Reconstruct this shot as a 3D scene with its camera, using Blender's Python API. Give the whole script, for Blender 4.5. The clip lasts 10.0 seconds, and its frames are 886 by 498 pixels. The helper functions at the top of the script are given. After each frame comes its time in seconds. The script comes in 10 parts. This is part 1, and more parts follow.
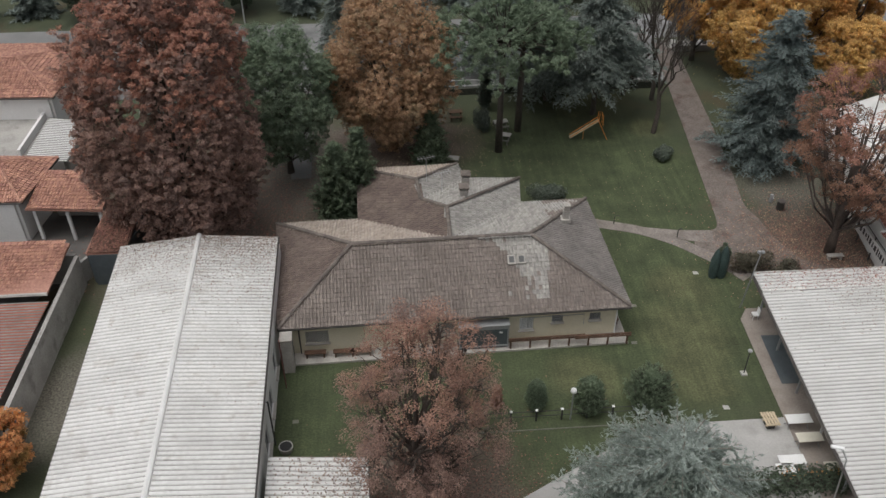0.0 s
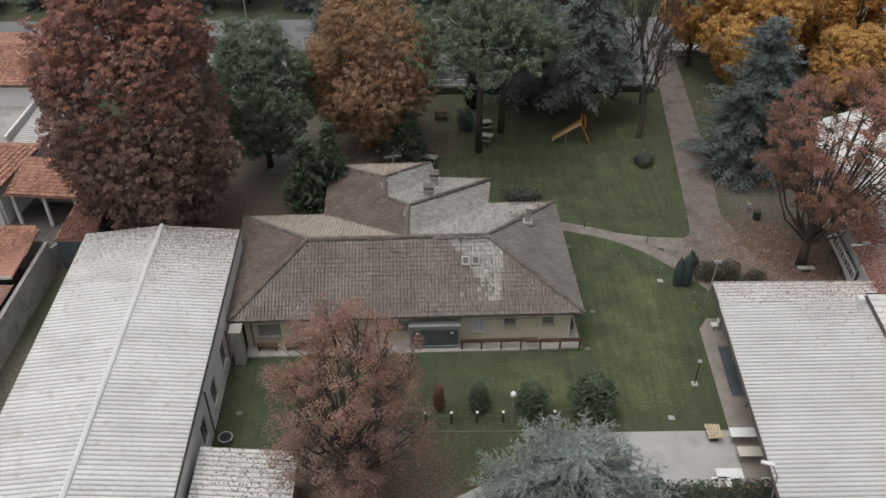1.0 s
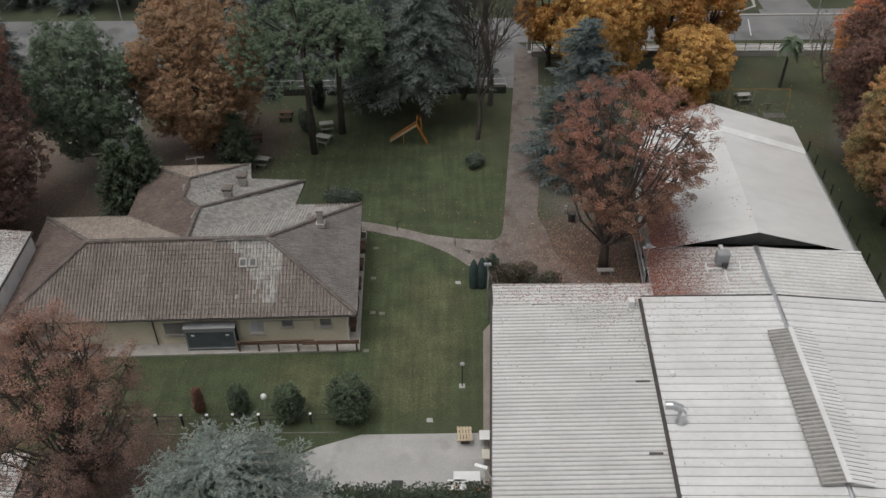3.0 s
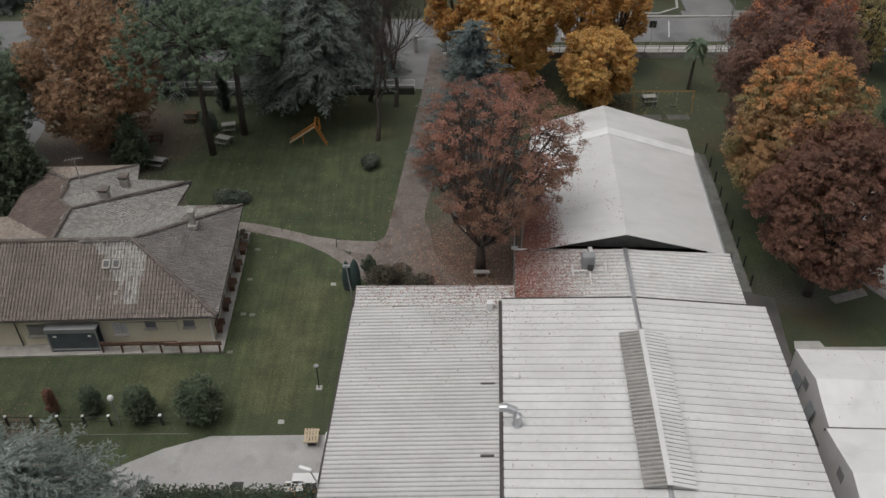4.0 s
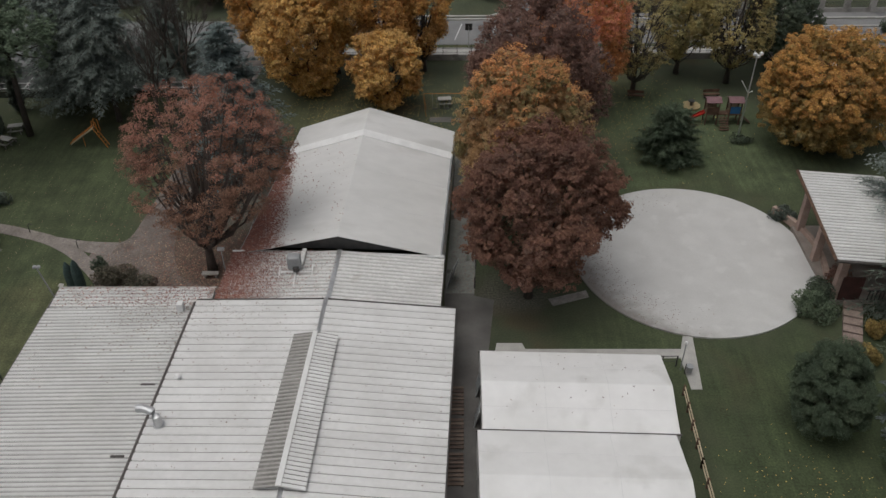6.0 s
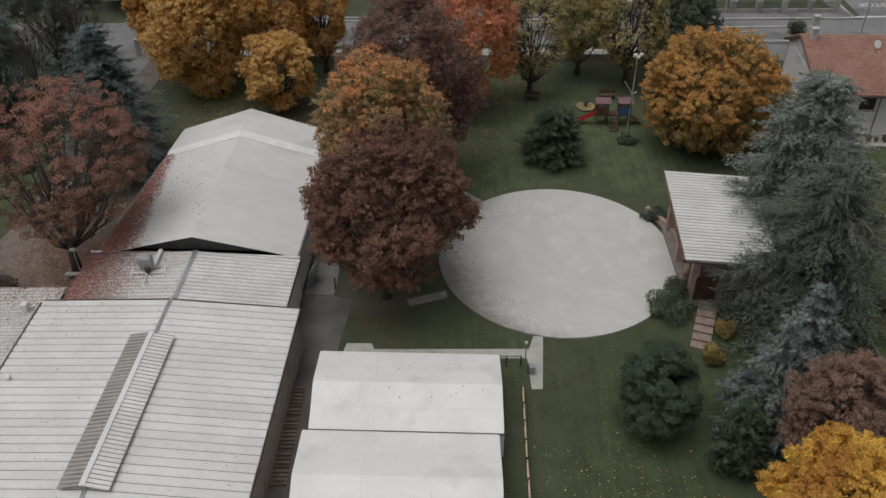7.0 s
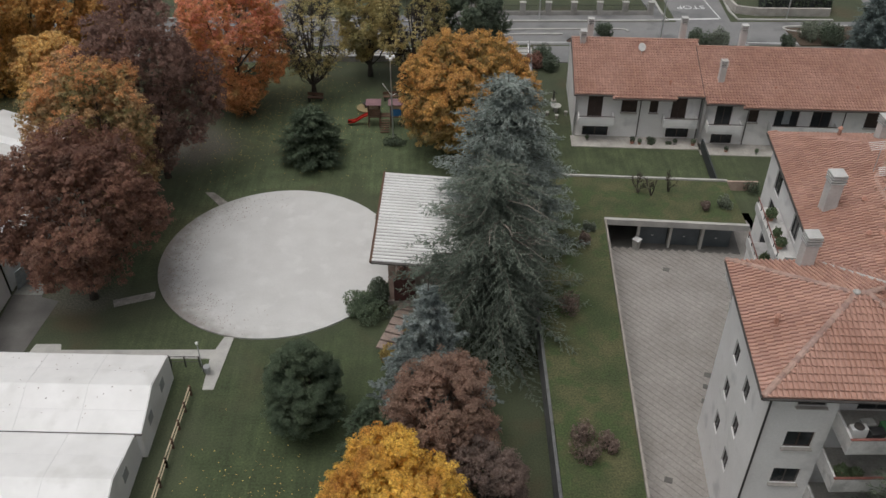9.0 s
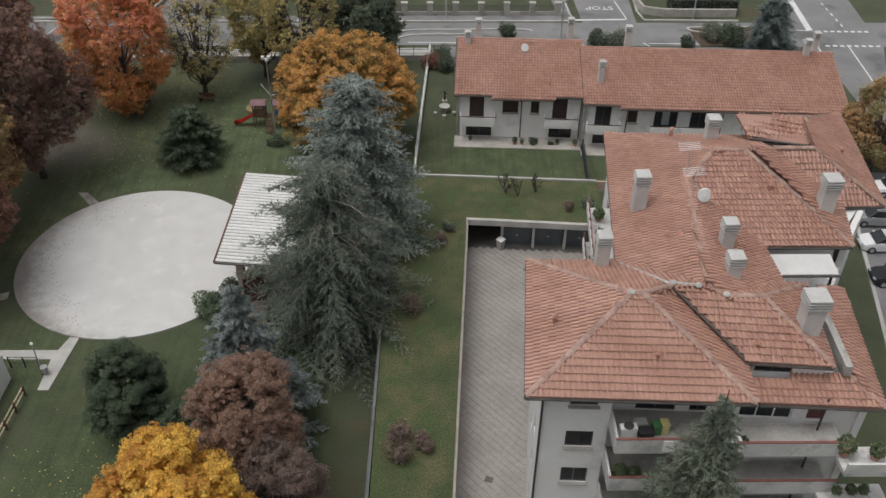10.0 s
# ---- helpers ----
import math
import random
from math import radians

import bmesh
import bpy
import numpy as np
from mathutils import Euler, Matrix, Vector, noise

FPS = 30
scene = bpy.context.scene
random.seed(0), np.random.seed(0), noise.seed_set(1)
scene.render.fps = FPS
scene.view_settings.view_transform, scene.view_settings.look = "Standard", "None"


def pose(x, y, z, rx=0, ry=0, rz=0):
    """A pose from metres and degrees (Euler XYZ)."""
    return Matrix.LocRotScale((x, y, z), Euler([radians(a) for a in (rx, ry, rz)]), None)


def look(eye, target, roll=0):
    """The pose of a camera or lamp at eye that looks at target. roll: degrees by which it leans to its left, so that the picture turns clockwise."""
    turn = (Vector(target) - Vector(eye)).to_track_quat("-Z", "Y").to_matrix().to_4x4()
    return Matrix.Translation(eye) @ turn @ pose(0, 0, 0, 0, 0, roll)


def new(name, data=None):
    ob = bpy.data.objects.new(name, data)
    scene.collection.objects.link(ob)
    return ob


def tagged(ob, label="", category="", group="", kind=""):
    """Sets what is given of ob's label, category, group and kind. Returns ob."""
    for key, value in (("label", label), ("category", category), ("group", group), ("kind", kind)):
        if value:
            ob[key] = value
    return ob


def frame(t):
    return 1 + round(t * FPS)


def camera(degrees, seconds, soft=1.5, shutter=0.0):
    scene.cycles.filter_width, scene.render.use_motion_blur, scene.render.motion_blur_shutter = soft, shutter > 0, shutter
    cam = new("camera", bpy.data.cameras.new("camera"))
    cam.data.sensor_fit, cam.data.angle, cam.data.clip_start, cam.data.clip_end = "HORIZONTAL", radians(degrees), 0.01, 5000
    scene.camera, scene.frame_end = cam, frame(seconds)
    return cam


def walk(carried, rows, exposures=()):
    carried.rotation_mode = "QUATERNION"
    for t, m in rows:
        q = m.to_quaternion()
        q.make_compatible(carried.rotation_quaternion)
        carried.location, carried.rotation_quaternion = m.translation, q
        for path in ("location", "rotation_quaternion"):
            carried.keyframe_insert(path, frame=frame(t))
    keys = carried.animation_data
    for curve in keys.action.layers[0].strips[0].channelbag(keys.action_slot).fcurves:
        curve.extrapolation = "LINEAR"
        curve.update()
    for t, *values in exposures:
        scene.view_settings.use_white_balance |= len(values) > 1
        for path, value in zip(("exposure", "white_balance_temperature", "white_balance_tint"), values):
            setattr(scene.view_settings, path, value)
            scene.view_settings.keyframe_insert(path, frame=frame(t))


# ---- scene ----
cam = camera(54.1, 10.0)
PATH = [
    (0, (-0.07, -0.836, 43.394), (0.018, 0.739, 42.165), -0.4),
    (0.5, (2.829, -0.959, 43.405), (2.861, 0.617, 42.175), -0.6),
    (1, (5.995, -1.026, 43.444), (5.989, 0.55, 42.212), -0.5),
    (1.5, (9.487, -1.005, 43.487), (9.48, 0.57, 42.255), -0.5),
    (2, (13.274, -0.949, 43.487), (13.261, 0.626, 42.254), -0.7),
    (2.5, (17.452, -0.945, 43.496), (17.438, 0.629, 42.263), -0.7),
    (4, (31.546, -0.863, 43.677), (31.533, 0.71, 42.442), -0.5),
    (4.5, (36.674, -0.89, 43.673), (36.662, 0.684, 42.439), -0.5),
    (5, (42.118, -0.88, 43.615), (42.101, 0.695, 42.383), -0.5),
    (5.5, (47.591, -0.87, 43.558), (47.572, 0.706, 42.327), -0.5),
    (7, (63.606, -1.007, 43.476), (63.59, 0.572, 42.249), -0.5),
    (7.5, (69.108, -1.073, 43.486), (69.094, 0.507, 42.26), -0.5),
    (8, (74.581, -1.112, 43.553), (74.572, 0.467, 42.326), -0.3),
    (8.5, (79.965, -1.159, 43.654), (79.962, 0.42, 42.427), -0.2),
    (9, (85.312, -1.224, 43.724), (85.317, 0.355, 42.496), -0.0),
    (9.5, (90.662, -1.304, 43.825), (90.675, 0.275, 42.597), 0.2),
    (10, (96.065, -1.393, 43.872), (96.085, 0.185, 42.644), 0.3),
]
walk(cam, [(t, look(eye, at, roll)) for t, eye, at, roll in PATH],
     exposures=((0.0, 0.34), (2.5, 0.17), (4.5, -0.06), (5.5, -0.17), (7.5, -0.05), (8.5, 0.08), (10.0, 0.37)))

# ---- world and light ----
world = bpy.data.worlds.new("overcast_sky")
scene.world = world
world.use_nodes = True
wn = world.node_tree.nodes
sky = wn.new("ShaderNodeTexSky")
sky.sky_type, sky.sun_disc = "NISHITA", False
sky.sun_elevation, sky.sun_rotation = radians(74), radians(250)
sky.air_density, sky.dust_density, sky.ozone_density = 1.0, 6.0, 1.0
grey = wn.new("ShaderNodeHueSaturation")
grey.inputs["Saturation"].default_value = 0.22
world.node_tree.links.new(sky.outputs[0], grey.inputs["Color"])
world.node_tree.links.new(grey.outputs[0], wn["Background"].inputs[0])
wn["Background"].inputs[1].default_value = 0.1

sun = new("sun", bpy.data.lights.new("sun", "SUN"))
sun.data.energy, sun.data.angle, sun.data.color = 0.5, radians(50), (1.0, 0.985, 0.96)
sun.matrix_world = look((-12, -8, 50), (0, 0, 0))


# ---- materials ----
def material(name, a, b, scale=1.5, rough=0.85, fine=30.0, grain=0.25, bump=0.0, metal=0.0, rand="", amount=0.3,
             spots=None, spot_scale=0.6, spot_from=0.55, stretch=(1, 1, 1)):
    """Two tones in large patches, a fine grain, a third tone in spots, and a random shade for each piece."""
    m = bpy.data.materials.new(name)
    m.use_nodes = True
    nt = m.node_tree
    n, link = nt.nodes, nt.links.new
    bsdf = n["Principled BSDF"]
    where = n.new("ShaderNodeNewGeometry")
    mapping = n.new("ShaderNodeMapping")
    mapping.inputs["Scale"].default_value = stretch
    link(where.outputs["Position"], mapping.inputs["Vector"])

    def cloud(s, detail=4.0):
        t = n.new("ShaderNodeTexNoise")
        t.inputs["Scale"].default_value, t.inputs["Detail"].default_value = s, detail
        link(mapping.outputs[0], t.inputs["Vector"])
        return t.outputs["Fac"]

    def steps(fac, lo, hi):
        r = n.new("ShaderNodeMapRange")
        r.inputs["From Min"].default_value, r.inputs["From Max"].default_value = lo, hi
        link(fac, r.inputs["Value"])
        return r.outputs[0]

    def mix(fac, x, y, blend="MIX"):
        k = n.new("ShaderNodeMix")
        k.data_type, k.blend_type = "RGBA", blend
        for socket, v in ((k.inputs[0], fac), (k.inputs[6], x), (k.inputs[7], y)):
            if isinstance(v, (int, float)):
                socket.default_value = v
            elif isinstance(v, tuple):
                socket.default_value = (*v, 1) if len(v) == 3 else v
            else:
                link(v, socket)
        return k.outputs[2]

    col = mix(steps(cloud(scale), 0.35, 0.65), a, b)
    if spots:
        col = mix(steps(cloud(spot_scale, 6.0), spot_from, spot_from + 0.12), col, spots)
    grain_fac = cloud(fine, 3.0)
    shade = n.new("ShaderNodeMapRange")
    shade.inputs["From Min"].default_value, shade.inputs["From Max"].default_value = 0.25, 0.75
    shade.inputs["To Min"].default_value, shade.inputs["To Max"].default_value = 1 - grain, 1 + grain
    link(grain_fac, shade.inputs["Value"])
    hsv = n.new("ShaderNodeHueSaturation")
    link(col, hsv.inputs["Color"])
    link(shade.outputs[0], hsv.inputs["Value"])
    out = hsv.outputs[0]
    if rand:
        if rand == "island":
            r = where.outputs["Random Per Island"]
        else:
            r = n.new("ShaderNodeObjectInfo").outputs["Random"]
        v = n.new("ShaderNodeMapRange")
        v.inputs["To Min"].default_value, v.inputs["To Max"].default_value = 1 - amount, 1 + amount
        link(r, v.inputs["Value"])
        h = n.new("ShaderNodeHueSaturation")
        w = n.new("ShaderNodeMath")
        w.operation = "MULTIPLY_ADD"
        w.inputs[1].default_value, w.inputs[2].default_value = 0.06 * amount, 0.5 - 0.03 * amount
        link(r, w.inputs[0])
        link(w.outputs[0], h.inputs["Hue"])
        link(out, h.inputs["Color"])
        link(v.outputs[0], h.inputs["Value"])
        out = h.outputs[0]
    link(out, bsdf.inputs["Base Color"])
    bsdf.inputs["Roughness"].default_value, bsdf.inputs["Metallic"].default_value = rough, metal
    if bump:
        bp = n.new("ShaderNodeBump")
        bp.inputs["Strength"].default_value, bp.inputs["Distance"].default_value = min(1.0, bump), 0.05
        link(grain_fac, bp.inputs["Height"])
        link(bp.outputs[0], bsdf.inputs["Normal"])
    return m


def foliage(name, a, b, scale=0.5, amount=0.24, spots=None, spot_from=0.55, rough=0.75):
    """Leaves that let some light through, their tones lifted by grey standing for haze."""
    a, b, spots = (c and tuple(0.05 + 1.8 * x * (1 - 0.45 * x) for x in c) for c in (a, b, spots))
    m = material(name, a, b, scale=scale, rough=rough, fine=6.0, grain=0.25, rand="island", amount=amount, spots=spots,
                 spot_scale=0.45, spot_from=spot_from)
    nt = m.node_tree
    bsdf = nt.nodes["Principled BSDF"]
    bsdf.inputs["Specular IOR Level"].default_value = 0.2
    glow = nt.nodes.new("ShaderNodeBsdfTranslucent")
    both = nt.nodes.new("ShaderNodeMixShader")
    both.inputs[0].default_value = 0.5
    nt.links.new(bsdf.inputs["Base Color"].links[0].from_socket, glow.inputs["Color"])
    nt.links.new(bsdf.outputs[0], both.inputs[1])
    nt.links.new(glow.outputs[0], both.inputs[2])
    nt.links.new(both.outputs[0], nt.nodes["Material Output"].inputs["Surface"])
    return m


GRASS = material("grass", (0.05, 0.06, 0.033), (0.066, 0.076, 0.041), scale=0.35, fine=9.0, grain=0.3, bump=0.6, rough=0.95,
                 spots=(0.075, 0.065, 0.036), spot_scale=0.16, spot_from=0.56)
DRY_LAWN = material("dry_lawn", (0.0454, 0.0617, 0.0235), (0.0953, 0.0934, 0.0435), scale=0.42, fine=8.0, grain=0.5, bump=0.5, rough=0.95, spots=(0.0544, 0.0771, 0.0272), spot_scale=0.8, spot_from=0.5)
LITTER = material("leaf_litter", (0.06, 0.045, 0.03), (0.09, 0.062, 0.042), scale=0.8, fine=12.0, grain=0.45, bump=0.6, rough=0.95)
ASPHALT = material("asphalt", (0.17, 0.17, 0.17), (0.215, 0.213, 0.21), scale=0.25, fine=40.0, grain=0.15, bump=0.2, spots=(0.12, 0.12, 0.12), spot_scale=0.2)
DARK_ASPHALT = material("damp_asphalt", (0.085, 0.08, 0.074), (0.13, 0.123, 0.115), scale=0.5, fine=25.0, grain=0.2, bump=0.2, rough=0.6)
CONCRETE = material("concrete", (0.5, 0.495, 0.48), (0.545, 0.54, 0.525), scale=0.5, fine=9.0, grain=0.05, spots=(0.565, 0.56, 0.545), spot_scale=0.6, spot_from=0.55)
TERRACE_CONCRETE = material("grey_terrace_concrete", (0.36, 0.352, 0.335), (0.43, 0.42, 0.405), scale=0.4, fine=9.0, grain=0.08, spots=(0.33, 0.322, 0.305), spot_scale=0.5, spot_from=0.57)
DULL_SHEET = material("dulled_sheet_metal", (0.53, 0.525, 0.51), (0.60, 0.595, 0.58), scale=0.4, rough=0.6, fine=3.0, grain=0.05, rand="object", amount=0.04)
WALKWAY = material("brownish_walkway", (0.24, 0.205, 0.18), (0.31, 0.27, 0.24), scale=0.8, fine=12.0, grain=0.15)
WORN_STONE = material("worn_stone_slab", (0.14, 0.14, 0.115), (0.2, 0.195, 0.165), scale=1.5, fine=20.0, grain=0.2)
ALLEY_PAD = material("mossy_pale_concrete", (0.165, 0.17, 0.155), (0.235, 0.24, 0.222), scale=0.5, fine=9.0, grain=0.2, spots=(0.1, 0.1, 0.085), spot_scale=0.8, spot_from=0.57)
KERB = material("kerb_stone", (0.36, 0.35, 0.33), (0.45, 0.44, 0.41), scale=1.0, fine=20.0, grain=0.15)
PATH_BED = material("path_bed", (0.145, 0.12, 0.105), (0.195, 0.165, 0.147), scale=0.9, fine=7.0, grain=0.35, bump=0.4, spots=(0.12, 0.085, 0.068), spot_scale=0.5, spot_from=0.55)
PAVER_BED = material("grey_brown_paver_bed", (0.19, 0.165, 0.147), (0.25, 0.222, 0.2), scale=0.9, fine=7.0, grain=0.3, bump=0.4)
# Dark tone painted into roof pans for the shade lines between ribs.
PAN_SHADE = material("shade_in_the_pans", (0.17, 0.165, 0.15), (0.27, 0.26, 0.24), scale=0.6, fine=4.0, grain=0.2, rough=0.9)
METAL_ROOF = material("white_sheet_metal", (0.62, 0.615, 0.60), (0.70, 0.695, 0.685), scale=0.4, rough=0.5, fine=3.0, grain=0.05,
                      spots=(0.63, 0.622, 0.605), spot_scale=1.6, spot_from=0.6, rand="object", amount=0.05)
OLD_ROOF = material("lichened_fibre_cement", (0.58, 0.575, 0.56), (0.68, 0.675, 0.66), scale=0.5, rough=0.8, fine=5.0, grain=0.1,
                    spots=(0.53, 0.515, 0.49), spot_scale=1.0, spot_from=0.56, rand="object", amount=0.05)
GREY_METAL = material("grey_sheet_metal", (0.30, 0.31, 0.315), (0.36, 0.365, 0.37), scale=1.0, rough=0.5, fine=8.0, grain=0.06, metal=0.2)
ZINC = material("zinc", (0.5, 0.505, 0.51), (0.6, 0.605, 0.61), scale=1.0, rough=0.35, fine=8.0, grain=0.08, metal=0.75)
GUTTER = material("dark_gutter", (0.06, 0.052, 0.048), (0.09, 0.08, 0.072), scale=2.0, rough=0.5, fine=15.0, grain=0.15)
TENT = material("white_tent_cloth", (0.70, 0.695, 0.68), (0.76, 0.755, 0.745), scale=0.3, rough=0.55, fine=1.5, grain=0.03,
                spots=(0.64, 0.635, 0.615), spot_scale=0.35, spot_from=0.57)
HALL_CANVAS = material("weathered_white_canvas", (0.6, 0.597, 0.58), (0.665, 0.66, 0.645), scale=0.3, rough=0.55, fine=1.5, grain=0.04, spots=(0.55, 0.545, 0.525), spot_scale=0.3, spot_from=0.56, stretch=(0.5, 1, 1))
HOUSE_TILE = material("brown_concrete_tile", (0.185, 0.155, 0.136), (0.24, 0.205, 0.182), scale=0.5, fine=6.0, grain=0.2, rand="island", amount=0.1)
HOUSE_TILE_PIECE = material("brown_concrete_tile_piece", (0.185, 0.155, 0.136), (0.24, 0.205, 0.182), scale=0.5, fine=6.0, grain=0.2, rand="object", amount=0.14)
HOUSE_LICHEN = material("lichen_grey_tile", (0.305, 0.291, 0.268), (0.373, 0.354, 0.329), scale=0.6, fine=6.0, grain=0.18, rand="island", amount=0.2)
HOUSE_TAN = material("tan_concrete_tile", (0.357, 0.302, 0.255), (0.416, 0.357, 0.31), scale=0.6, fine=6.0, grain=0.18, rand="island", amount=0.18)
# Lichened tile copied for the rear slopes, their brighter light put into its colour.
HOUSE_REAR_LIT = material("lichen_tile_rear_lit", (0.309, 0.296, 0.276), (0.362, 0.347, 0.323), scale=0.6, fine=6.0, grain=0.18, rand="island", amount=0.2)
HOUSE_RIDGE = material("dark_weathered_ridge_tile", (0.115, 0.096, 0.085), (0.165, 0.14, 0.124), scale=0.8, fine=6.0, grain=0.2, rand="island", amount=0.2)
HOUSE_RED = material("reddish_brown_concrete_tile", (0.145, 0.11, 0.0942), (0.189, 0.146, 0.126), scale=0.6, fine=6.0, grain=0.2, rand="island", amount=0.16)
HOUSE_GREY = material("grey_slope_concrete_tile", (0.184, 0.167, 0.156), (0.238, 0.218, 0.204), scale=0.6, fine=6.0, grain=0.18, rand="island", amount=0.1)
TERRACOTTA = material("terracotta_tile", (0.34, 0.184, 0.137), (0.405, 0.234, 0.182), scale=0.4, fine=2.0, grain=0.08, rand="island", amount=0.12, rough=0.42)
OLD_TERRACOTTA = material("weathered_terracotta_tile", (0.36, 0.185, 0.135), (0.45, 0.24, 0.18), scale=0.5, fine=5.0, grain=0.2, rand="island", amount=0.25)
CREAM = material("cream_render", (0.62, 0.56, 0.42), (0.68, 0.625, 0.49), scale=0.5, fine=8.0, grain=0.06, spots=(0.54, 0.49, 0.37), spot_scale=0.7, spot_from=0.6)
WHITE_WALL = material("white_render", (0.71, 0.70, 0.685), (0.77, 0.76, 0.75), scale=0.4, fine=8.0, grain=0.05, spots=(0.56, 0.555, 0.55), spot_scale=0.5, spot_from=0.58)
DARK_WALL = material("dark_damp_cement", (0.10, 0.10, 0.10), (0.15, 0.15, 0.15), scale=0.6, fine=8.0, grain=0.15, spots=(0.07, 0.075, 0.065), spot_scale=0.7)
GREY_WALL = material("grey_cement_wall", (0.30, 0.29, 0.27), (0.40, 0.385, 0.36), scale=0.6, fine=8.0, grain=0.15, spots=(0.22, 0.21, 0.195), spot_scale=0.7)
STONE = material("stone", (0.34, 0.32, 0.29), (0.44, 0.415, 0.38), scale=1.2, fine=12.0, grain=0.2)
PINK_STONE = material("pinkish_stone", (0.34, 0.24, 0.20), (0.44, 0.33, 0.28), scale=1.2, fine=12.0, grain=0.2, rand="object", amount=0.15)
WHITE_PAINT = material("white_paint", (0.72, 0.72, 0.71), (0.8, 0.8, 0.79), scale=1.0, rough=0.5, fine=10.0, grain=0.05)
ROAD_PAINT = material("worn_road_paint", (0.55, 0.55, 0.54), (0.66, 0.66, 0.65), scale=1.0, rough=0.7, fine=8.0, grain=0.15)
DARK_METAL = material("dark_metal", (0.03, 0.03, 0.03), (0.05, 0.048, 0.046), scale=2.0, rough=0.5, fine=15.0, grain=0.15)
BLUE_GREY = material("blue_grey_panel", (0.075, 0.09, 0.10), (0.10, 0.115, 0.125), scale=1.0, rough=0.45, fine=8.0, grain=0.08)
WOOD = material("brown_wood", (0.09, 0.05, 0.032), (0.14, 0.08, 0.052), scale=2.0, fine=20.0, grain=0.25, stretch=(1, 1, 1))
PALE_WOOD = material("pale_wood", (0.48, 0.39, 0.27), (0.58, 0.48, 0.34), scale=2.0, fine=20.0, grain=0.15)
SHUTTER = material("dark_wood_shutter", (0.035, 0.022, 0.017), (0.055, 0.034, 0.027), scale=2.0, fine=20.0, grain=0.2, rough=0.6)
BARK = material("bark", (0.055, 0.045, 0.037), (0.09, 0.075, 0.062), scale=2.5, fine=14.0, grain=0.35, bump=0.8, stretch=(1, 1, 0.35))
OAK_BARK = material("brown_oak_bark", (0.085, 0.066, 0.056), (0.125, 0.1, 0.085), scale=2.5, fine=14.0, grain=0.3, bump=0.6, stretch=(1, 1, 0.35))
PALE_BARK = material("pale_bark", (0.17, 0.15, 0.125), (0.24, 0.21, 0.18), scale=2.5, fine=14.0, grain=0.3, bump=0.8, stretch=(1, 1, 0.35))
RED = material("red_plastic", (0.55, 0.03, 0.02), (0.6, 0.045, 0.03), rough=0.4, fine=10.0, grain=0.05)
ORANGE = material("orange_metal", (0.55, 0.2, 0.03), (0.62, 0.25, 0.05), rough=0.45, fine=10.0, grain=0.08)
BLUE = material("blue_plastic", (0.03, 0.13, 0.3), (0.04, 0.16, 0.36), rough=0.45, fine=10.0, grain=0.05)
MAROON = material("maroon_board", (0.13, 0.05, 0.045), (0.18, 0.07, 0.06), rough=0.6, fine=10.0, grain=0.1)
BLACK = material("black_rubber", (0.015, 0.015, 0.015), (0.025, 0.025, 0.025), rough=0.7, fine=10.0, grain=0.1)
CAR_WHITE = material("white_car_paint", (0.7, 0.7, 0.7), (0.74, 0.74, 0.74), rough=0.25, fine=2.0, grain=0.01)
CAR_SILVER = material("silver_car_paint", (0.42, 0.43, 0.44), (0.46, 0.47, 0.48), rough=0.3, fine=2.0, grain=0.01, metal=0.5)
CAR_BLACK = material("black_car_paint", (0.014, 0.015, 0.017), (0.018, 0.019, 0.021), rough=0.2, fine=2.0, grain=0.01)
GLASS = material("dark_window_glass", (0.02, 0.023, 0.026), (0.03, 0.034, 0.038), rough=0.08, fine=2.0, grain=0.02)
PALE_GLASS = material("curtained_glass", (0.28, 0.31, 0.32), (0.36, 0.39, 0.40), rough=0.12, fine=6.0, grain=0.08)
# Darker sheet that holds the shade of the ventilator's left slope.
VENT_SHADE_SHEET = material("shaded_vent_sheet", (0.36, 0.345, 0.325), (0.43, 0.415, 0.395), scale=0.8, rough=0.7, fine=6.0, grain=0.12, rand="object", amount=0.06)
GREEN_BLUE = material("cypress_wrap_net", (0.032, 0.056, 0.0512), (0.048, 0.0768, 0.0704), scale=2, fine=10.0, grain=0.3)


# ---- mesh helpers ----
def root_of(ob):
    while ob.parent:
        ob = ob.parent
    return ob


def thing(name, at, label="", category="", group="", kind=""):
    ob = new(name)
    ob.empty_display_size = 0.2
    ob.location = at
    return tagged(ob, label, category, group, kind)


def put(name, mesh, mat, parent=None, label="", m=None, kind=""):
    ob = new(name, mesh)
    if mat and not mesh.materials:
        mesh.materials.append(mat)
    if parent:
        ob.parent = parent
    if m is not None:
        ob.matrix_basis = m
    return tagged(ob, label, kind=kind)


def part(name, bm, mat, parent=None, label="", smooth=False, kind=""):
    """One mesh under a thing or a part; the bmesh is in world places."""
    mesh = bpy.data.meshes.new(name)
    if parent:
        bmesh.ops.translate(bm, verts=bm.verts, vec=-root_of(parent).location)
    bmesh.ops.recalc_face_normals(bm, faces=bm.faces)
    bm.to_mesh(mesh)
    bm.free()
    if smooth:
        mesh.shade_smooth()
    return put(name, mesh, mat, parent, label, kind=kind)


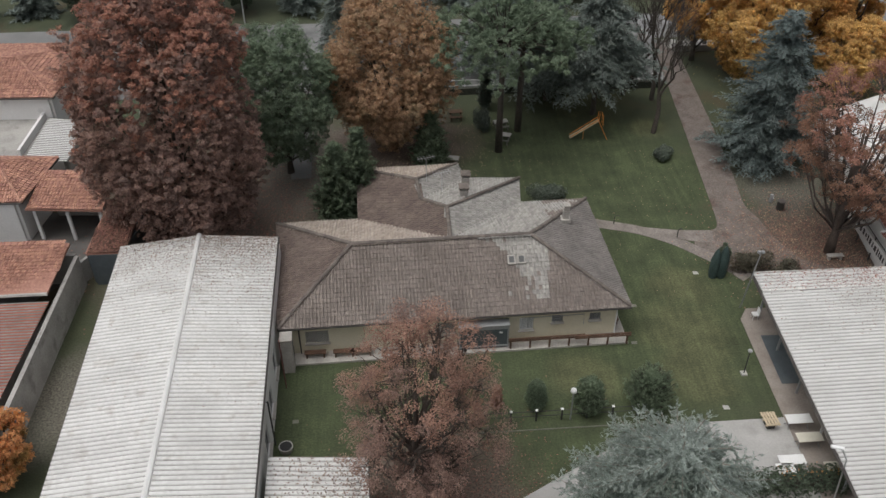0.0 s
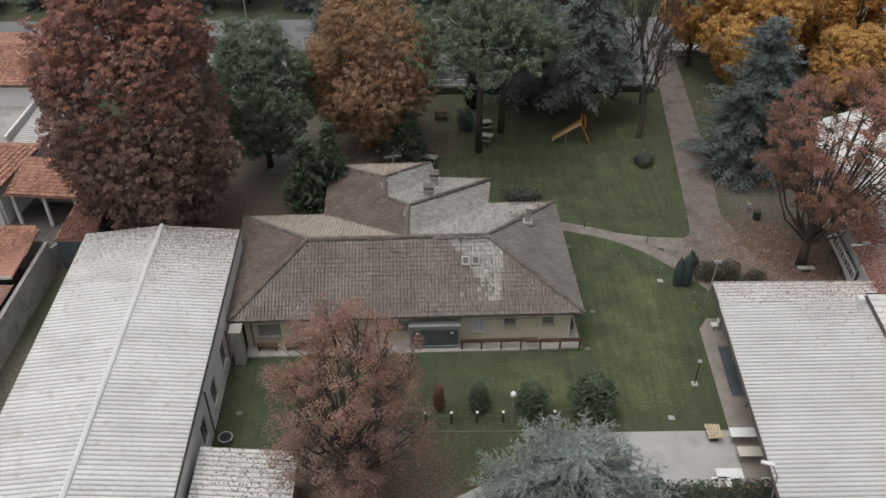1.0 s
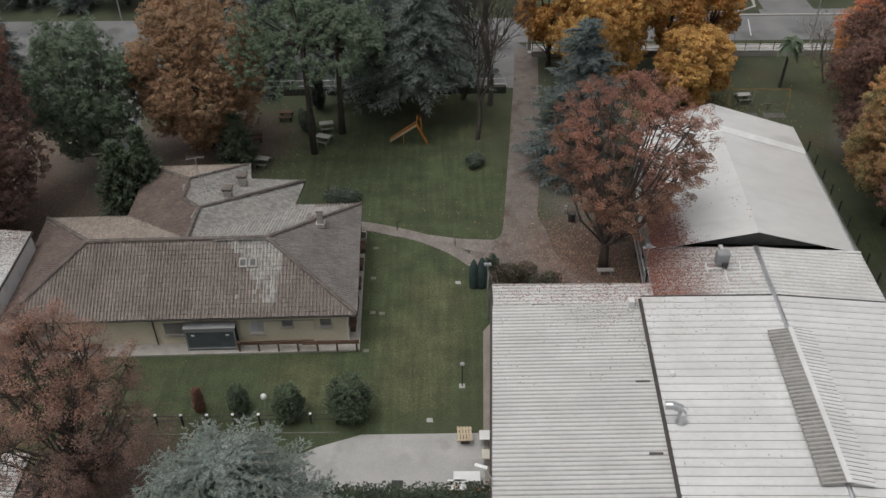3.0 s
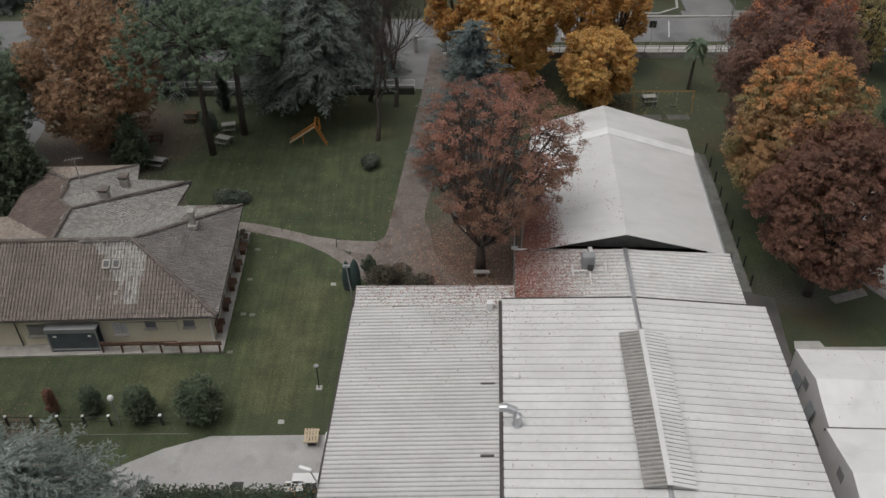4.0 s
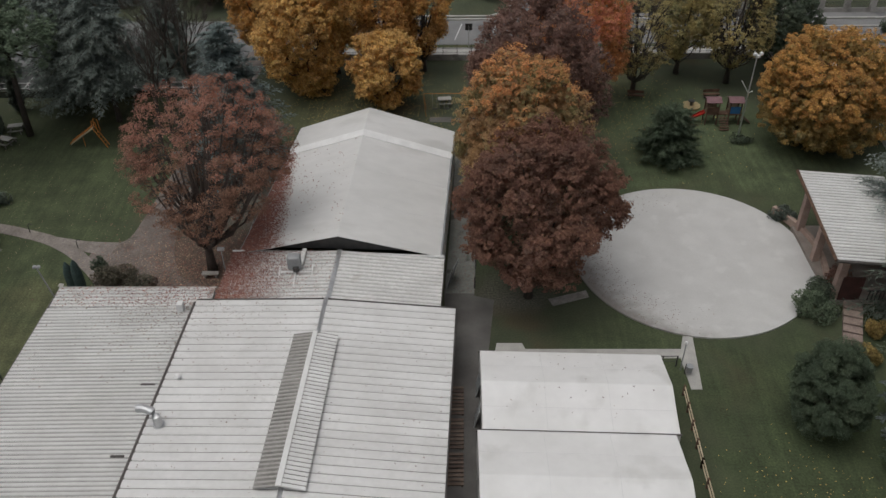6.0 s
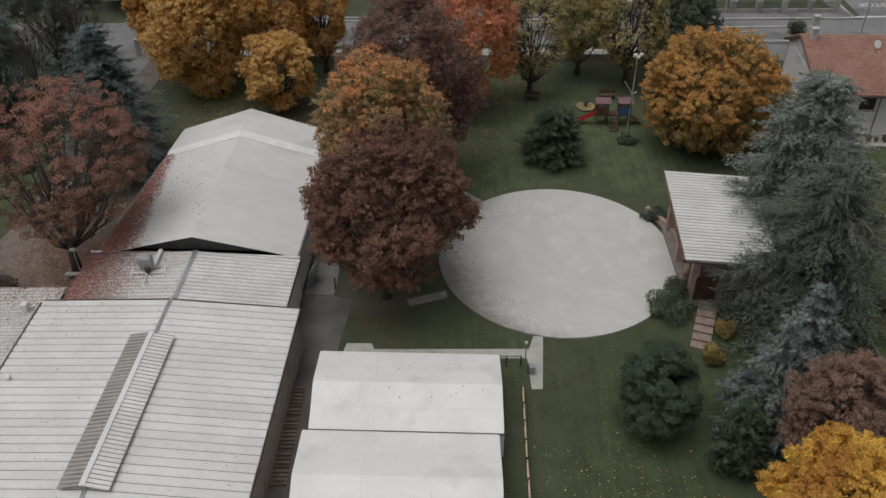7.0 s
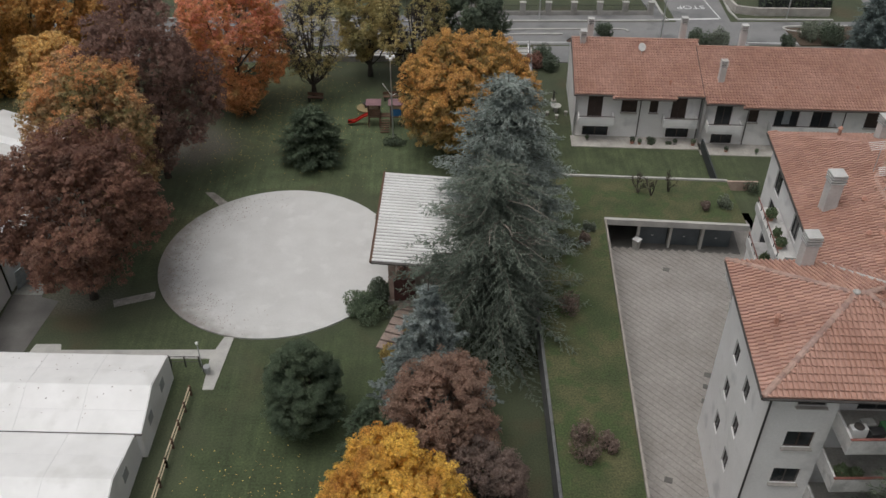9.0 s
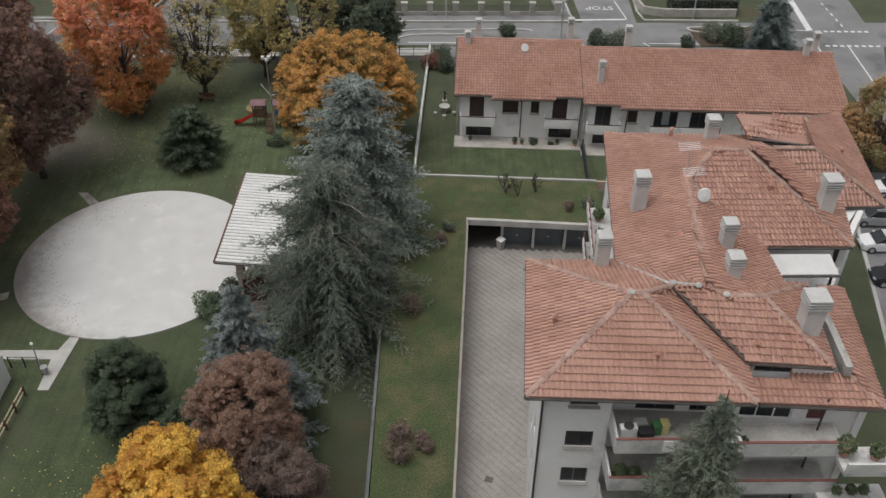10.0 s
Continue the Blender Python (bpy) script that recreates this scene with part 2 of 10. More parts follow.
def raw(name, verts, faces, mat, parent=None, label="", kind=""):
    """One mesh from arrays, in world places."""
    mesh = bpy.data.meshes.new(name)
    v = np.asarray(verts, dtype=np.float32)
    if parent:
        v = v - np.array(root_of(parent).location, dtype=np.float32)
    f = np.asarray(faces, dtype=np.int32)
    k = f.shape[1]
    mesh.vertices.add(len(v))
    mesh.vertices.foreach_set("co", v.ravel())
    mesh.loops.add(f.size)
    mesh.loops.foreach_set("vertex_index", f.ravel())
    mesh.polygons.add(len(f))
    mesh.polygons.foreach_set("loop_start", np.arange(0, f.size, k, dtype=np.int32))
    mesh.polygons.foreach_set("use_smooth", np.zeros(len(f), dtype=bool))
    mesh.update(calc_edges=True)
    mesh.validate()
    return put(name, mesh, mat, parent, label, kind=kind)


def box(bm, c, s, rz=0.0, bevel=0.0, m=None):
    """A box of size s with its middle at c."""
    t = Matrix.Translation(c) @ Matrix.Rotation(radians(rz), 4, "Z") @ Matrix.Diagonal((*s, 1))
    r = bmesh.ops.create_cube(bm, size=1.0, matrix=(m @ t) if m is not None else t)
    if bevel:
        edges = list({e for v in r["verts"] for e in v.link_edges})
        bmesh.ops.bevel(bm, geom=edges, offset=bevel, segments=2, affect="EDGES", profile=0.5)
    return bm


def boxed(*specs):
    bm = bmesh.new()
    for s in specs:
        box(bm, *s)
    return bm


def slab(bm, pts, thick):
    """A flat piece with the outline pts, thick downwards."""
    top = [bm.verts.new(p) for p in pts]
    low = [bm.verts.new((p[0], p[1], p[2] - thick)) for p in pts]
    bm.faces.new(top)
    bm.faces.new(low[::-1])
    for i in range(len(pts)):
        j = (i + 1) % len(pts)
        bm.faces.new((top[i], low[i], low[j], top[j]))
    return bm


def slabbed(pts, thick):
    return slab(bmesh.new(), pts, thick)


def tube(bm, pts, radii, n=6, cap=True):
    """A tapered round bar along pts."""
    rings = []
    pts = [Vector(p) for p in pts]
    for i, p in enumerate(pts):
        way = (pts[min(i + 1, len(pts) - 1)] - pts[max(i - 1, 0)]).normalized()
        side = way.orthogonal().normalized()
        up = way.cross(side)
        r = radii[i] if isinstance(radii, (list, tuple)) else radii
        rings.append([bm.verts.new(p + r * (math.cos(a) * side + math.sin(a) * up)) for a in (2 * math.pi * k / n for k in range(n))])
    for a, b in zip(rings, rings[1:]):
        for k in range(n):
            bm.faces.new((a[k], a[(k + 1) % n], b[(k + 1) % n], b[k]))
    if cap:
        bm.faces.new(rings[0][::-1])
        bm.faces.new(rings[-1])
    return bm


def tubed(pts, radii, n=6):
    return tube(bmesh.new(), pts, radii, n)


def ball(bm, c, r, u=10, v=6, squash=1.0):
    bmesh.ops.create_uvsphere(bm, u_segments=u, v_segments=v, radius=r,
                              matrix=Matrix.Translation(c) @ Matrix.Diagonal((1, 1, squash, 1)))
    return bm


def drum(bm, c, r, h, n=16, r2=None):
    """A round piece standing on c."""
    bmesh.ops.create_cone(bm, cap_ends=True, segments=n, radius1=r, radius2=r if r2 is None else r2, depth=h,
                          matrix=Matrix.Translation((c[0], c[1], c[2] + h / 2)))
    return bm


def V(*a):
    return Vector(a)


def inside(poly, x, y):
    """Is (x, y) within the outline?"""
    hit = False
    for (x1, y1), (x2, y2) in zip(poly, poly[1:] + poly[:1]):
        if (y1 > y) != (y2 > y) and x < (x2 - x1) * (y - y1) / (y2 - y1) + x1:
            hit = not hit
    return hit


def wall(name, a, b, z0, z1, thick, holes, mat, parent, label=""):
    """An upright wall from a to b (seen face on the right of a to b) with openings (u0, u1, z0, z1) right through it."""
    a, b = V(*a, 0), V(*b, 0)
    along = (b - a).normalized()
    deep = V(-along.y, along.x, 0)
    length = (b - a).length
    us = sorted({0.0, length, *[h[0] for h in holes], *[h[1] for h in holes]})
    zs = sorted({z0, z1, *[h[2] for h in holes], *[h[3] for h in holes]})
    bm = bmesh.new()
    grid = {}

    def vert(i, j, k):
        if (i, j, k) not in grid:
            p = a + along * us[i] + deep * (thick * k)
            grid[i, j, k] = bm.verts.new((p.x, p.y, zs[j]))
        return grid[i, j, k]

    def solid(i, j):
        if not (0 <= i < len(us) - 1 and 0 <= j < len(zs) - 1):
            return False
        u, z = (us[i] + us[i + 1]) / 2, (zs[j] + zs[j + 1]) / 2
        return not any(h[0] < u < h[1] and h[2] < z < h[3] for h in holes)

    for i in range(len(us) - 1):
        for j in range(len(zs) - 1):
            if not solid(i, j):
                continue
            bm.faces.new((vert(i, j, 0), vert(i + 1, j, 0), vert(i + 1, j + 1, 0), vert(i, j + 1, 0)))
            bm.faces.new((vert(i, j, 1), vert(i, j + 1, 1), vert(i + 1, j + 1, 1), vert(i + 1, j, 1)))
            for di, dj, e in ((-1, 0, ((i, j), (i, j + 1))), (1, 0, ((i + 1, j + 1), (i + 1, j))),
                              (0, -1, ((i + 1, j), (i, j))), (0, 1, ((i, j + 1), (i + 1, j + 1)))):
                if not solid(i + di, j + dj):
                    (p, q), (r, s) = e
                    bm.faces.new((vert(p, q, 0), vert(r, s, 0), vert(r, s, 1), vert(p, q, 1)))
    ob = part(name, bm, mat, parent, label)
    return ob, a, along, deep


def window(parent, a, along, deep, hole, pane_mat=GLASS, frame_mat=SHUTTER, name="window", inset=0.12, bars=1, shutters=None, sill=True, lattice=None):
    """A framed pane in an opening of a wall."""
    u0, u1, z0, z1 = hole
    w, h = u1 - u0, z1 - z0
    turn = math.degrees(math.atan2(along.y, along.x))

    def at(u, d, z):
        p = a + along * u + deep * d
        return (p.x, p.y, z)

    fr = bmesh.new()
    t = 0.07
    for u in [u0 + t / 2, u1 - t / 2] + [u0 + w * (k + 1) / (bars + 1) for k in range(bars)]:
        box(fr, at(u, inset, (z0 + z1) / 2), (t, 0.06, h), turn)
    for z in (z0 + t / 2, z1 - t / 2):
        box(fr, at((u0 + u1) / 2, inset, z), (w - 2 * t, 0.055, t), turn)
    win = part(name, fr, frame_mat, parent)
    part("pane", box(bmesh.new(), at((u0 + u1) / 2, inset + 0.01, (z0 + z1) / 2), (w - 0.06, 0.015, h - 0.06), turn), pane_mat, win)
    if sill:
        part("sill", box(bmesh.new(), at((u0 + u1) / 2, -0.04, z0 - 0.03), (w + 0.16, 0.3, 0.055), turn), STONE, win)
    if lattice:
        bm = bmesh.new()
        pitch = 0.2
        n = max(3, int(w / pitch))
        for k in range(-int(h / pitch), n + 1):
            for s in (1, -1):
                x0 = k * pitch if s > 0 else w - k * pitch
                p, q = (x0, 0.0), (x0 + s * h, h)
                ends = []
                for (x, y) in (p, q):
                    ends.append((min(max(x, 0), w), y if 0 <= x <= w else (y + (min(max(x, 0), w) - x) * s)))
                if 0 <= ends[0][1] <= h and 0 <= ends[1][1] <= h and abs(ends[0][1] - ends[1][1]) > 0.05:
                    tube(bm, [at(u0 + ends[0][0], 0.03, z0 + ends[0][1]), at(u0 + ends[1][0], 0.03, z0 + ends[1][1])], 0.03, 4)
        part("lattice_grille", bm, lattice, win)
    if shutters:
        for s in (-1, 1):
            u = u0 - w / 4 - 0.03 if s < 0 else u1 + w / 4 + 0.03
            part("shutter", box(bmesh.new(), at(u, -0.03, (z0 + z1) / 2), (w / 2, 0.045, h), turn), shutters, win)
    return win


# ---- roofs ----
def tile_mesh(name, w, l, h, mat):
    """One roof tile: w across, l down the slope, an arched back of height h, its lower lip proud."""
    back = ((0.0, -0.1), (0.07, 0.72), (0.31, 1.0), (0.55, 0.72), (0.63, -0.2), (1.0, -0.2))
    n = len(back)
    vs, fs = [], []
    for y, lift in ((0, 0.27 * l), (l * 1.5, -0.012)):
        for k, z in back:
            vs.append((w * (k - 0.5) * 1.02, y, z * h + lift))
    for i in range(n - 1):
        fs.append((i, i + 1, n + i + 1, n + i))
    base = len(vs)
    for i in range(n):
        x, y, z = vs[i]
        vs.append((x, y + 0.004, z - 0.12 * l))
    for i in range(n - 1):
        fs.append((base + i, base + i + 1, i + 1, i))
    mesh = bpy.data.meshes.new(name)
    mesh.from_pydata(vs, [], fs)
    if mat:
        mesh.materials.append(mat)
    return mesh


def tiled(parent, pts, eave, mats, w=0.26, l=0.36, h=0.05, keep=None, singles=0, choose=None, name="tiles", edge=0.0, pieces=None):
    """Lay tiles on the flat facet pts. eave: two places along its lower edge. choose(x, y) picks the number of the material;
    the first rows may be pieces of their own (singles)."""
    pts = [V(*p) for p in pts]
    nrm = V(0, 0, 0)
    for p, q in zip(pts, pts[1:] + pts[:1]):
        nrm += p.cross(q)
    nrm.normalize()
    if nrm.z < 0:
        nrm = -nrm
    e0, e1 = V(*eave[0]), V(*eave[1])
    ex = (e1 - e0)
    ex -= nrm * ex.dot(nrm)
    if abs(e1.z - e0.z) > 0.4:
        ex = nrm.cross(V(0, 0, 1))
    ex.normalize()
    up = nrm.cross(ex)
    if up.z < 0:
        ex, up = -ex, -up
    o = e0 - nrm * (e0 - pts[0]).dot(nrm)
    loc = [((p - o).dot(ex), (p - o).dot(up)) for p in pts]
    xs, ys = [p[0] for p in loc], [p[1] for p in loc]
    proto = tile_mesh("tile", w, l, h, None)
    pv = np.array([v.co[:] for v in proto.vertices])
    pf = np.array([p.vertices[:] for p in proto.polygons])
    basis = np.array([ex[:], up[:], nrm[:]])
    origin = np.array(o[:])
    groups = {k: [] for k in range(len(mats))}
    rng = random.Random(int(abs(o.x * 7 + o.y * 13) * 10))
    single = []
    row = 0
    y = min(ys)
    while y < max(ys):
        x = min(xs) + (0.5 * w if row % 2 and h < 0.03 else 0)
        while x < max(xs) + w:
            if inside(loc, x, y + l * 0.5):
                place = origin + x * basis[0] + y * basis[1]
                k = choose(place[0], place[1], rng) if choose else 0
                if len(single) < singles and row >= 0:
                    single.append((x, y, k))
                else:
                    groups[k].append((x, y, rng.uniform(-0.008, 0.008)))
            x += w
        y += l
        row += 1
    for k, places in groups.items():
        if not places:
            continue
        a = np.array(places)
        local = pv[None] + np.stack([a[:, 0], a[:, 1], a[:, 2] + 0.02], 1)[:, None]
        verts = local.reshape(-1, 3) @ basis + origin
        faces = (pf[None] + (np.arange(len(a)) * len(pv))[:, None, None]).reshape(-1, 4)
        raw(name, verts, faces, mats[k], parent, kind="stuff")
    if single:
        shared = {}
        base = Matrix((ex, up, nrm)).transposed().to_4x4()
        lead = root_of(parent).location
        for x, y, k in single:
            if k not in shared:
                shared[k] = tile_mesh("tile", w, l, h, (pieces or mats)[k])
            p = o + ex * x + up * y + nrm * 0.02 - lead
            put("tile", shared[k], None, parent, m=Matrix.Translation(p) @ base)
    bpy.data.meshes.remove(proto)


def ridge_caps(parent, a, b, mat, r=0.13, step=0.4, name="ridge_tiles"):
    """A line of arched ridge tiles from a to b."""
    a, b = V(*a), V(*b)
    n = max(1, int((b - a).length / step))
    vs, fs = [], []
    way = (b - a).normalized()
    side = way.cross(V(0, 0, 1)).normalized()
    up = side.cross(way)
    for i in range(n):
        p, q = a.lerp(b, i / n), a.lerp(b, (i + 1.12) / n)
        for at, rr in ((p, r * 1.12), (q, r * 0.95)):
            for k in range(6):
                t = math.pi * k / 5
                vs.append(at + side * (rr * math.cos(t)) + up * (rr * math.sin(t) * 0.8))
        s = len(vs) - 12
        for k in range(5):
            fs.append((s + k, s + k + 1, s + 7 + k, s + 6 + k))
    raw(name, [v[:] for v in vs], fs, mat, parent, kind="stuff")


def sheet_roof(parent, o, u, v, sheet, ribs, height, mat, name="roof_sheet", thick=0.05, flat=0.55):
    """A sloping roof of ribbed sheets: from the corner o along u (the way the ribs run) and v (across them)."""
    o, u, v = V(*o), V(*u), V(*v)
    n = max(1, round(v.length / sheet))
    step = v / n
    nrm = u.cross(v).normalized()
    if nrm.z < 0:
        nrm = -nrm
    bm = bmesh.new()
    prof = []
    for k in range(ribs):
        a = k / ribs
        d = 1 / ribs
        prof += [(a, 0), (a + d * flat, 0), (a + d * (flat + 0.12), height), (a + d * 0.88, height)]
    prof.append((1.0, 0))
    rows = []
    for e in (0.0, 1.0):
        rows.append([bm.verts.new(u * e + step * s + nrm * (z + 0.002)) for s, z in prof])
    low = []
    for e in (0.0, 1.0):
        low.append([bm.verts.new(u * e + step * s - nrm * thick) for s in (0.0, 1.0)])
    for i in range(len(prof) - 1):
        f = bm.faces.new((rows[0][i], rows[0][i + 1], rows[1][i + 1], rows[1][i]))
        # the flat pans take the painted shade tone
        if prof[i][1] == 0 and prof[i + 1][1] == 0:
            f.material_index = 1
    bm.faces.new((low[0][0], low[0][1], low[1][1], low[1][0]))
    for e in (0, 1):
        bm.faces.new((low[e][0], low[e][1], *rows[e][::-1]))
    bmesh.ops.recalc_face_normals(bm, faces=bm.faces)
    mesh = bpy.data.meshes.new(name)
    bm.to_mesh(mesh)
    bm.free()
    mesh.materials.append(mat)
    mesh.materials.append(PAN_SHADE)
    lead = root_of(parent).location
    for k in range(n):
        put(name, mesh, mat, parent, m=Matrix.Translation(o + step * k - lead))


def strip(pts, widths):
    """The outline of a band of the given widths along the middle line pts."""
    left, right = [], []
    p = [V(*q, 0) for q in pts]
    for i, c in enumerate(p):
        way = (p[min(i + 1, len(p) - 1)] - p[max(i - 1, 0)]).normalized()
        side = V(-way.y, way.x, 0)
        w = widths[i] if isinstance(widths, (list, tuple)) else widths
        left.append(c + side * (w / 2))
        right.append(c - side * (w / 2))
    return left, right


def band(pts, widths, z, thick):
    """A path or kerb along a line, as one flat solid."""
    left, right = strip(pts, widths)
    bm = bmesh.new()
    rows = [[bm.verts.new((q.x, q.y, zz)) for q in side] for side in (left, right) for zz in (z, z - thick)]
    lt, lb, rt, rb = rows
    for i in range(len(pts) - 1):
        bm.faces.new((rt[i], rt[i + 1], lt[i + 1], lt[i]))
        bm.faces.new((lt[i], lt[i + 1], lb[i + 1], lb[i]))
        bm.faces.new((rb[i], rb[i + 1], rt[i + 1], rt[i]))
        bm.faces.new((lb[i], lb[i + 1], rb[i + 1], rb[i]))
    for i in (0, -1):
        bm.faces.new((lt[i], lb[i], rb[i], rt[i]))
    return bm


def smooth_line(pts, n=6):
    """A soft curve through pts."""
    out = []
    p = [V(*q, 0) for q in pts]
    for i in range(len(p) - 1):
        a, b, c, d = p[max(i - 1, 0)], p[i], p[i + 1], p[min(i + 2, len(p) - 1)]
        for k in range(n):
            t = k / n
            q = 0.5 * ((2 * b) + (c - a) * t + (2 * a - 5 * b + 4 * c - d) * t * t + (3 * b - a - 3 * c + d) * t ** 3)
            out.append((q.x, q.y))
    out.append((p[-1].x, p[-1].y))
    return out


def structure(name, bm, mat, label, category):
    """A piece of the setting."""
    return tagged(part(name, bm, mat), label, category, kind="structure")


# ---- ground ----
def ground_material():
    """Grass that turns to leaf litter and bare soil in soft patches under the trees."""
    m = GRASS.copy()
    m.name = "park_ground"
    nt = m.node_tree
    n, link = nt.nodes, nt.links.new
    bsdf = n["Principled BSDF"]
    col = bsdf.inputs["Base Color"].links[0].from_socket
    geo = n.new("ShaderNodeNewGeometry")
    wob = n.new("ShaderNodeTexNoise")
    wob.inputs["Scale"].default_value, wob.inputs["Detail"].default_value = 0.35, 5.0
    link(geo.outputs["Position"], wob.inputs["Vector"])
    speck = n.new("ShaderNodeTexNoise")
    speck.inputs["Scale"].default_value, speck.inputs["Detail"].default_value = 7.0, 3.0
    link(geo.outputs["Position"], speck.inputs["Vector"])
    sharp = n.new("ShaderNodeMapRange")
    sharp.inputs["From Min"].default_value, sharp.inputs["From Max"].default_value = 0.35, 0.65
    sharp.inputs["To Min"].default_value, sharp.inputs["To Max"].default_value = 0.55, 1.4
    link(speck.outputs["Fac"], sharp.inputs["Value"])
    mown, soil, rust, yellowed = (0.06, 0.077, 0.035), (0.14, 0.128, 0.105), (0.165, 0.122, 0.1), (0.09, 0.096, 0.046)
    # The second is a darker green painting tree shade on the lawn.
    fresh, shady = (0.075, 0.098, 0.047), (0.05, 0.068, 0.029)
    streak = n.new("ShaderNodeTexNoise")
    streak.inputs["Scale"].default_value, streak.inputs["Detail"].default_value = 2.4, 4.0
    stretch = n.new("ShaderNodeMapping")
    stretch.inputs["Scale"].default_value = (1, 0.06, 1)
    link(geo.outputs["Position"], stretch.inputs["Vector"])
    link(stretch.outputs[0], streak.inputs["Vector"])
    mow = n.new("ShaderNodeMapRange")
    mow.inputs["From Min"].default_value, mow.inputs["From Max"].default_value = 0.3, 0.7
    mow.inputs["To Min"].default_value, mow.inputs["To Max"].default_value = 0.82, 1.2
    link(streak.outputs["Fac"], mow.inputs["Value"])
    blotch = n.new("ShaderNodeMath")
    blotch.operation = "MULTIPLY"
    soft = n.new("ShaderNodeMapRange")
    soft.inputs["From Min"].default_value, soft.inputs["From Max"].default_value = 0.3, 0.7
    soft.inputs["To Min"].default_value, soft.inputs["To Max"].default_value = 0.68, 1.34
    link(speck.outputs["Fac"], soft.inputs["Value"])
    link(soft.outputs[0], blotch.inputs[0])
    cloudy = n.new("ShaderNodeTexNoise")
    cloudy.inputs["Scale"].default_value, cloudy.inputs["Detail"].default_value = 0.55, 7.0
    cloudy.inputs["Roughness"].default_value = 0.62
    link(geo.outputs["Position"], cloudy.inputs["Vector"])
    uneven = n.new("ShaderNodeMapRange")
    uneven.inputs["From Min"].default_value, uneven.inputs["From Max"].default_value = 0.3, 0.7
    uneven.inputs["To Min"].default_value, uneven.inputs["To Max"].default_value = 0.66, 1.3
    link(cloudy.outputs["Fac"], uneven.inputs["Value"])
    both = n.new("ShaderNodeMath")
    both.operation = "MULTIPLY"
    link(mow.outputs[0], both.inputs[0])
    link(uneven.outputs[0], both.inputs[1])
    link(both.outputs[0], blotch.inputs[1])
    patches = ((10, 40, 15, mown), (19, 49, 11, mown), (20, 61, 8, mown), (10, 71, 7, mown), (20, 69, 6.5, mown), (26, 64, 5, mown), (14, 65, 7, mown), (-4, 37, 7, mown), (20, 44, 3.5, yellowed), (19.5, 39.5, 3, yellowed), (21, 49, 2.5, yellowed), (12, 40, 2.5, yellowed),
               (84, 66, 7, mown), (76, 68, 6, mown), (-17, 62, 13, rust), (-6, 68, 9, soil), (0, 72, 7, rust),
               (34, 53, 6.5, rust), (34, 62, 5, soil), (19, 78.5, 4.5, yellowed), (24.5, 73, 2, yellowed), (41, 78, 6, yellowed), (58, 50, 3, soil), (60, 55, 6, mown), (66, 42, 6, mown),
               (62, 71, 4, soil), (-23, 40, 5, soil), (1, 31, 6, rust), (71, 82, 4, yellowed), (100, 67, 10, mown), (107, 66, 9, mown), (74, 76, 9, fresh), (81, 74, 6, fresh), (68, 63, 7, fresh), (82, 67, 5, fresh), (66, 84, 6, yellowed), (77, 38, 8, shady), (85, 36, 5, shady), (86, 45, 5, shady), (75, 30, 7, shady), (66, 57, 5, yellowed))
    for x, y, r, tone in patches:
        off = n.new("ShaderNodeVectorMath")
        off.operation = "DISTANCE"
        flat = n.new("ShaderNodeVectorMath")
        flat.operation = "MULTIPLY"
        flat.inputs[1].default_value = (1, 1, 0)
        link(geo.outputs["Position"], flat.inputs[0])
        link(flat.outputs[0], off.inputs[0])
        off.inputs[1].default_value = (x, y, 0)
        add = n.new("ShaderNodeMath")
        add.operation = "MULTIPLY_ADD"
        add.inputs[1].default_value = r * 1.1
        link(wob.outputs["Fac"], add.inputs[0])
        link(off.outputs["Value"], add.inputs[2])
        fall = n.new("ShaderNodeMapRange")
        fall.interpolation_type = "SMOOTHSTEP"
        fall.inputs["From Min"].default_value, fall.inputs["From Max"].default_value = r * 1.85, r * 1.0
        fall.inputs["To Max"].default_value = 0.85
        link(add.outputs[0], fall.inputs["Value"])
        mul = n.new("ShaderNodeMix")
        mul.data_type, mul.blend_type = "RGBA", "MIX"
        link(fall.outputs[0], mul.inputs[0])
        link(col, mul.inputs[6])
        tint = n.new("ShaderNodeHueSaturation")
        tint.inputs["Color"].default_value = (*tone, 1)
        link((blotch if tone in (mown, yellowed, fresh, shady) else sharp).outputs[0], tint.inputs["Value"])
        link(tint.outputs[0], mul.inputs[7])
        col = mul.outputs[2]
    link(col, bsdf.inputs["Base Color"])
    return m


def ground():
    xs = [-1500, -400, -150, -60, -20, 20, 60, 96, 112, 150, 250, 500, 1600]
    ys = [-1200, -300, -60, 15, 60, 85, 120, 200, 500, 2000]
    bm = bmesh.new()
    vs = [[bm.verts.new((x, y, 0)) for y in ys] for x in xs]
    for i in range(len(xs) - 1):
        for j in range(len(ys) - 1):
            if xs[i] == 96 and ys[j] == 15:
                continue
            bm.faces.new((vs[i][j], vs[i + 1][j], vs[i + 1][j + 1], vs[i][j + 1]))
    structure("ground", bm, ground_material(), "dull green autumn grass with worn soil and leaf litter", "ground")


ground()

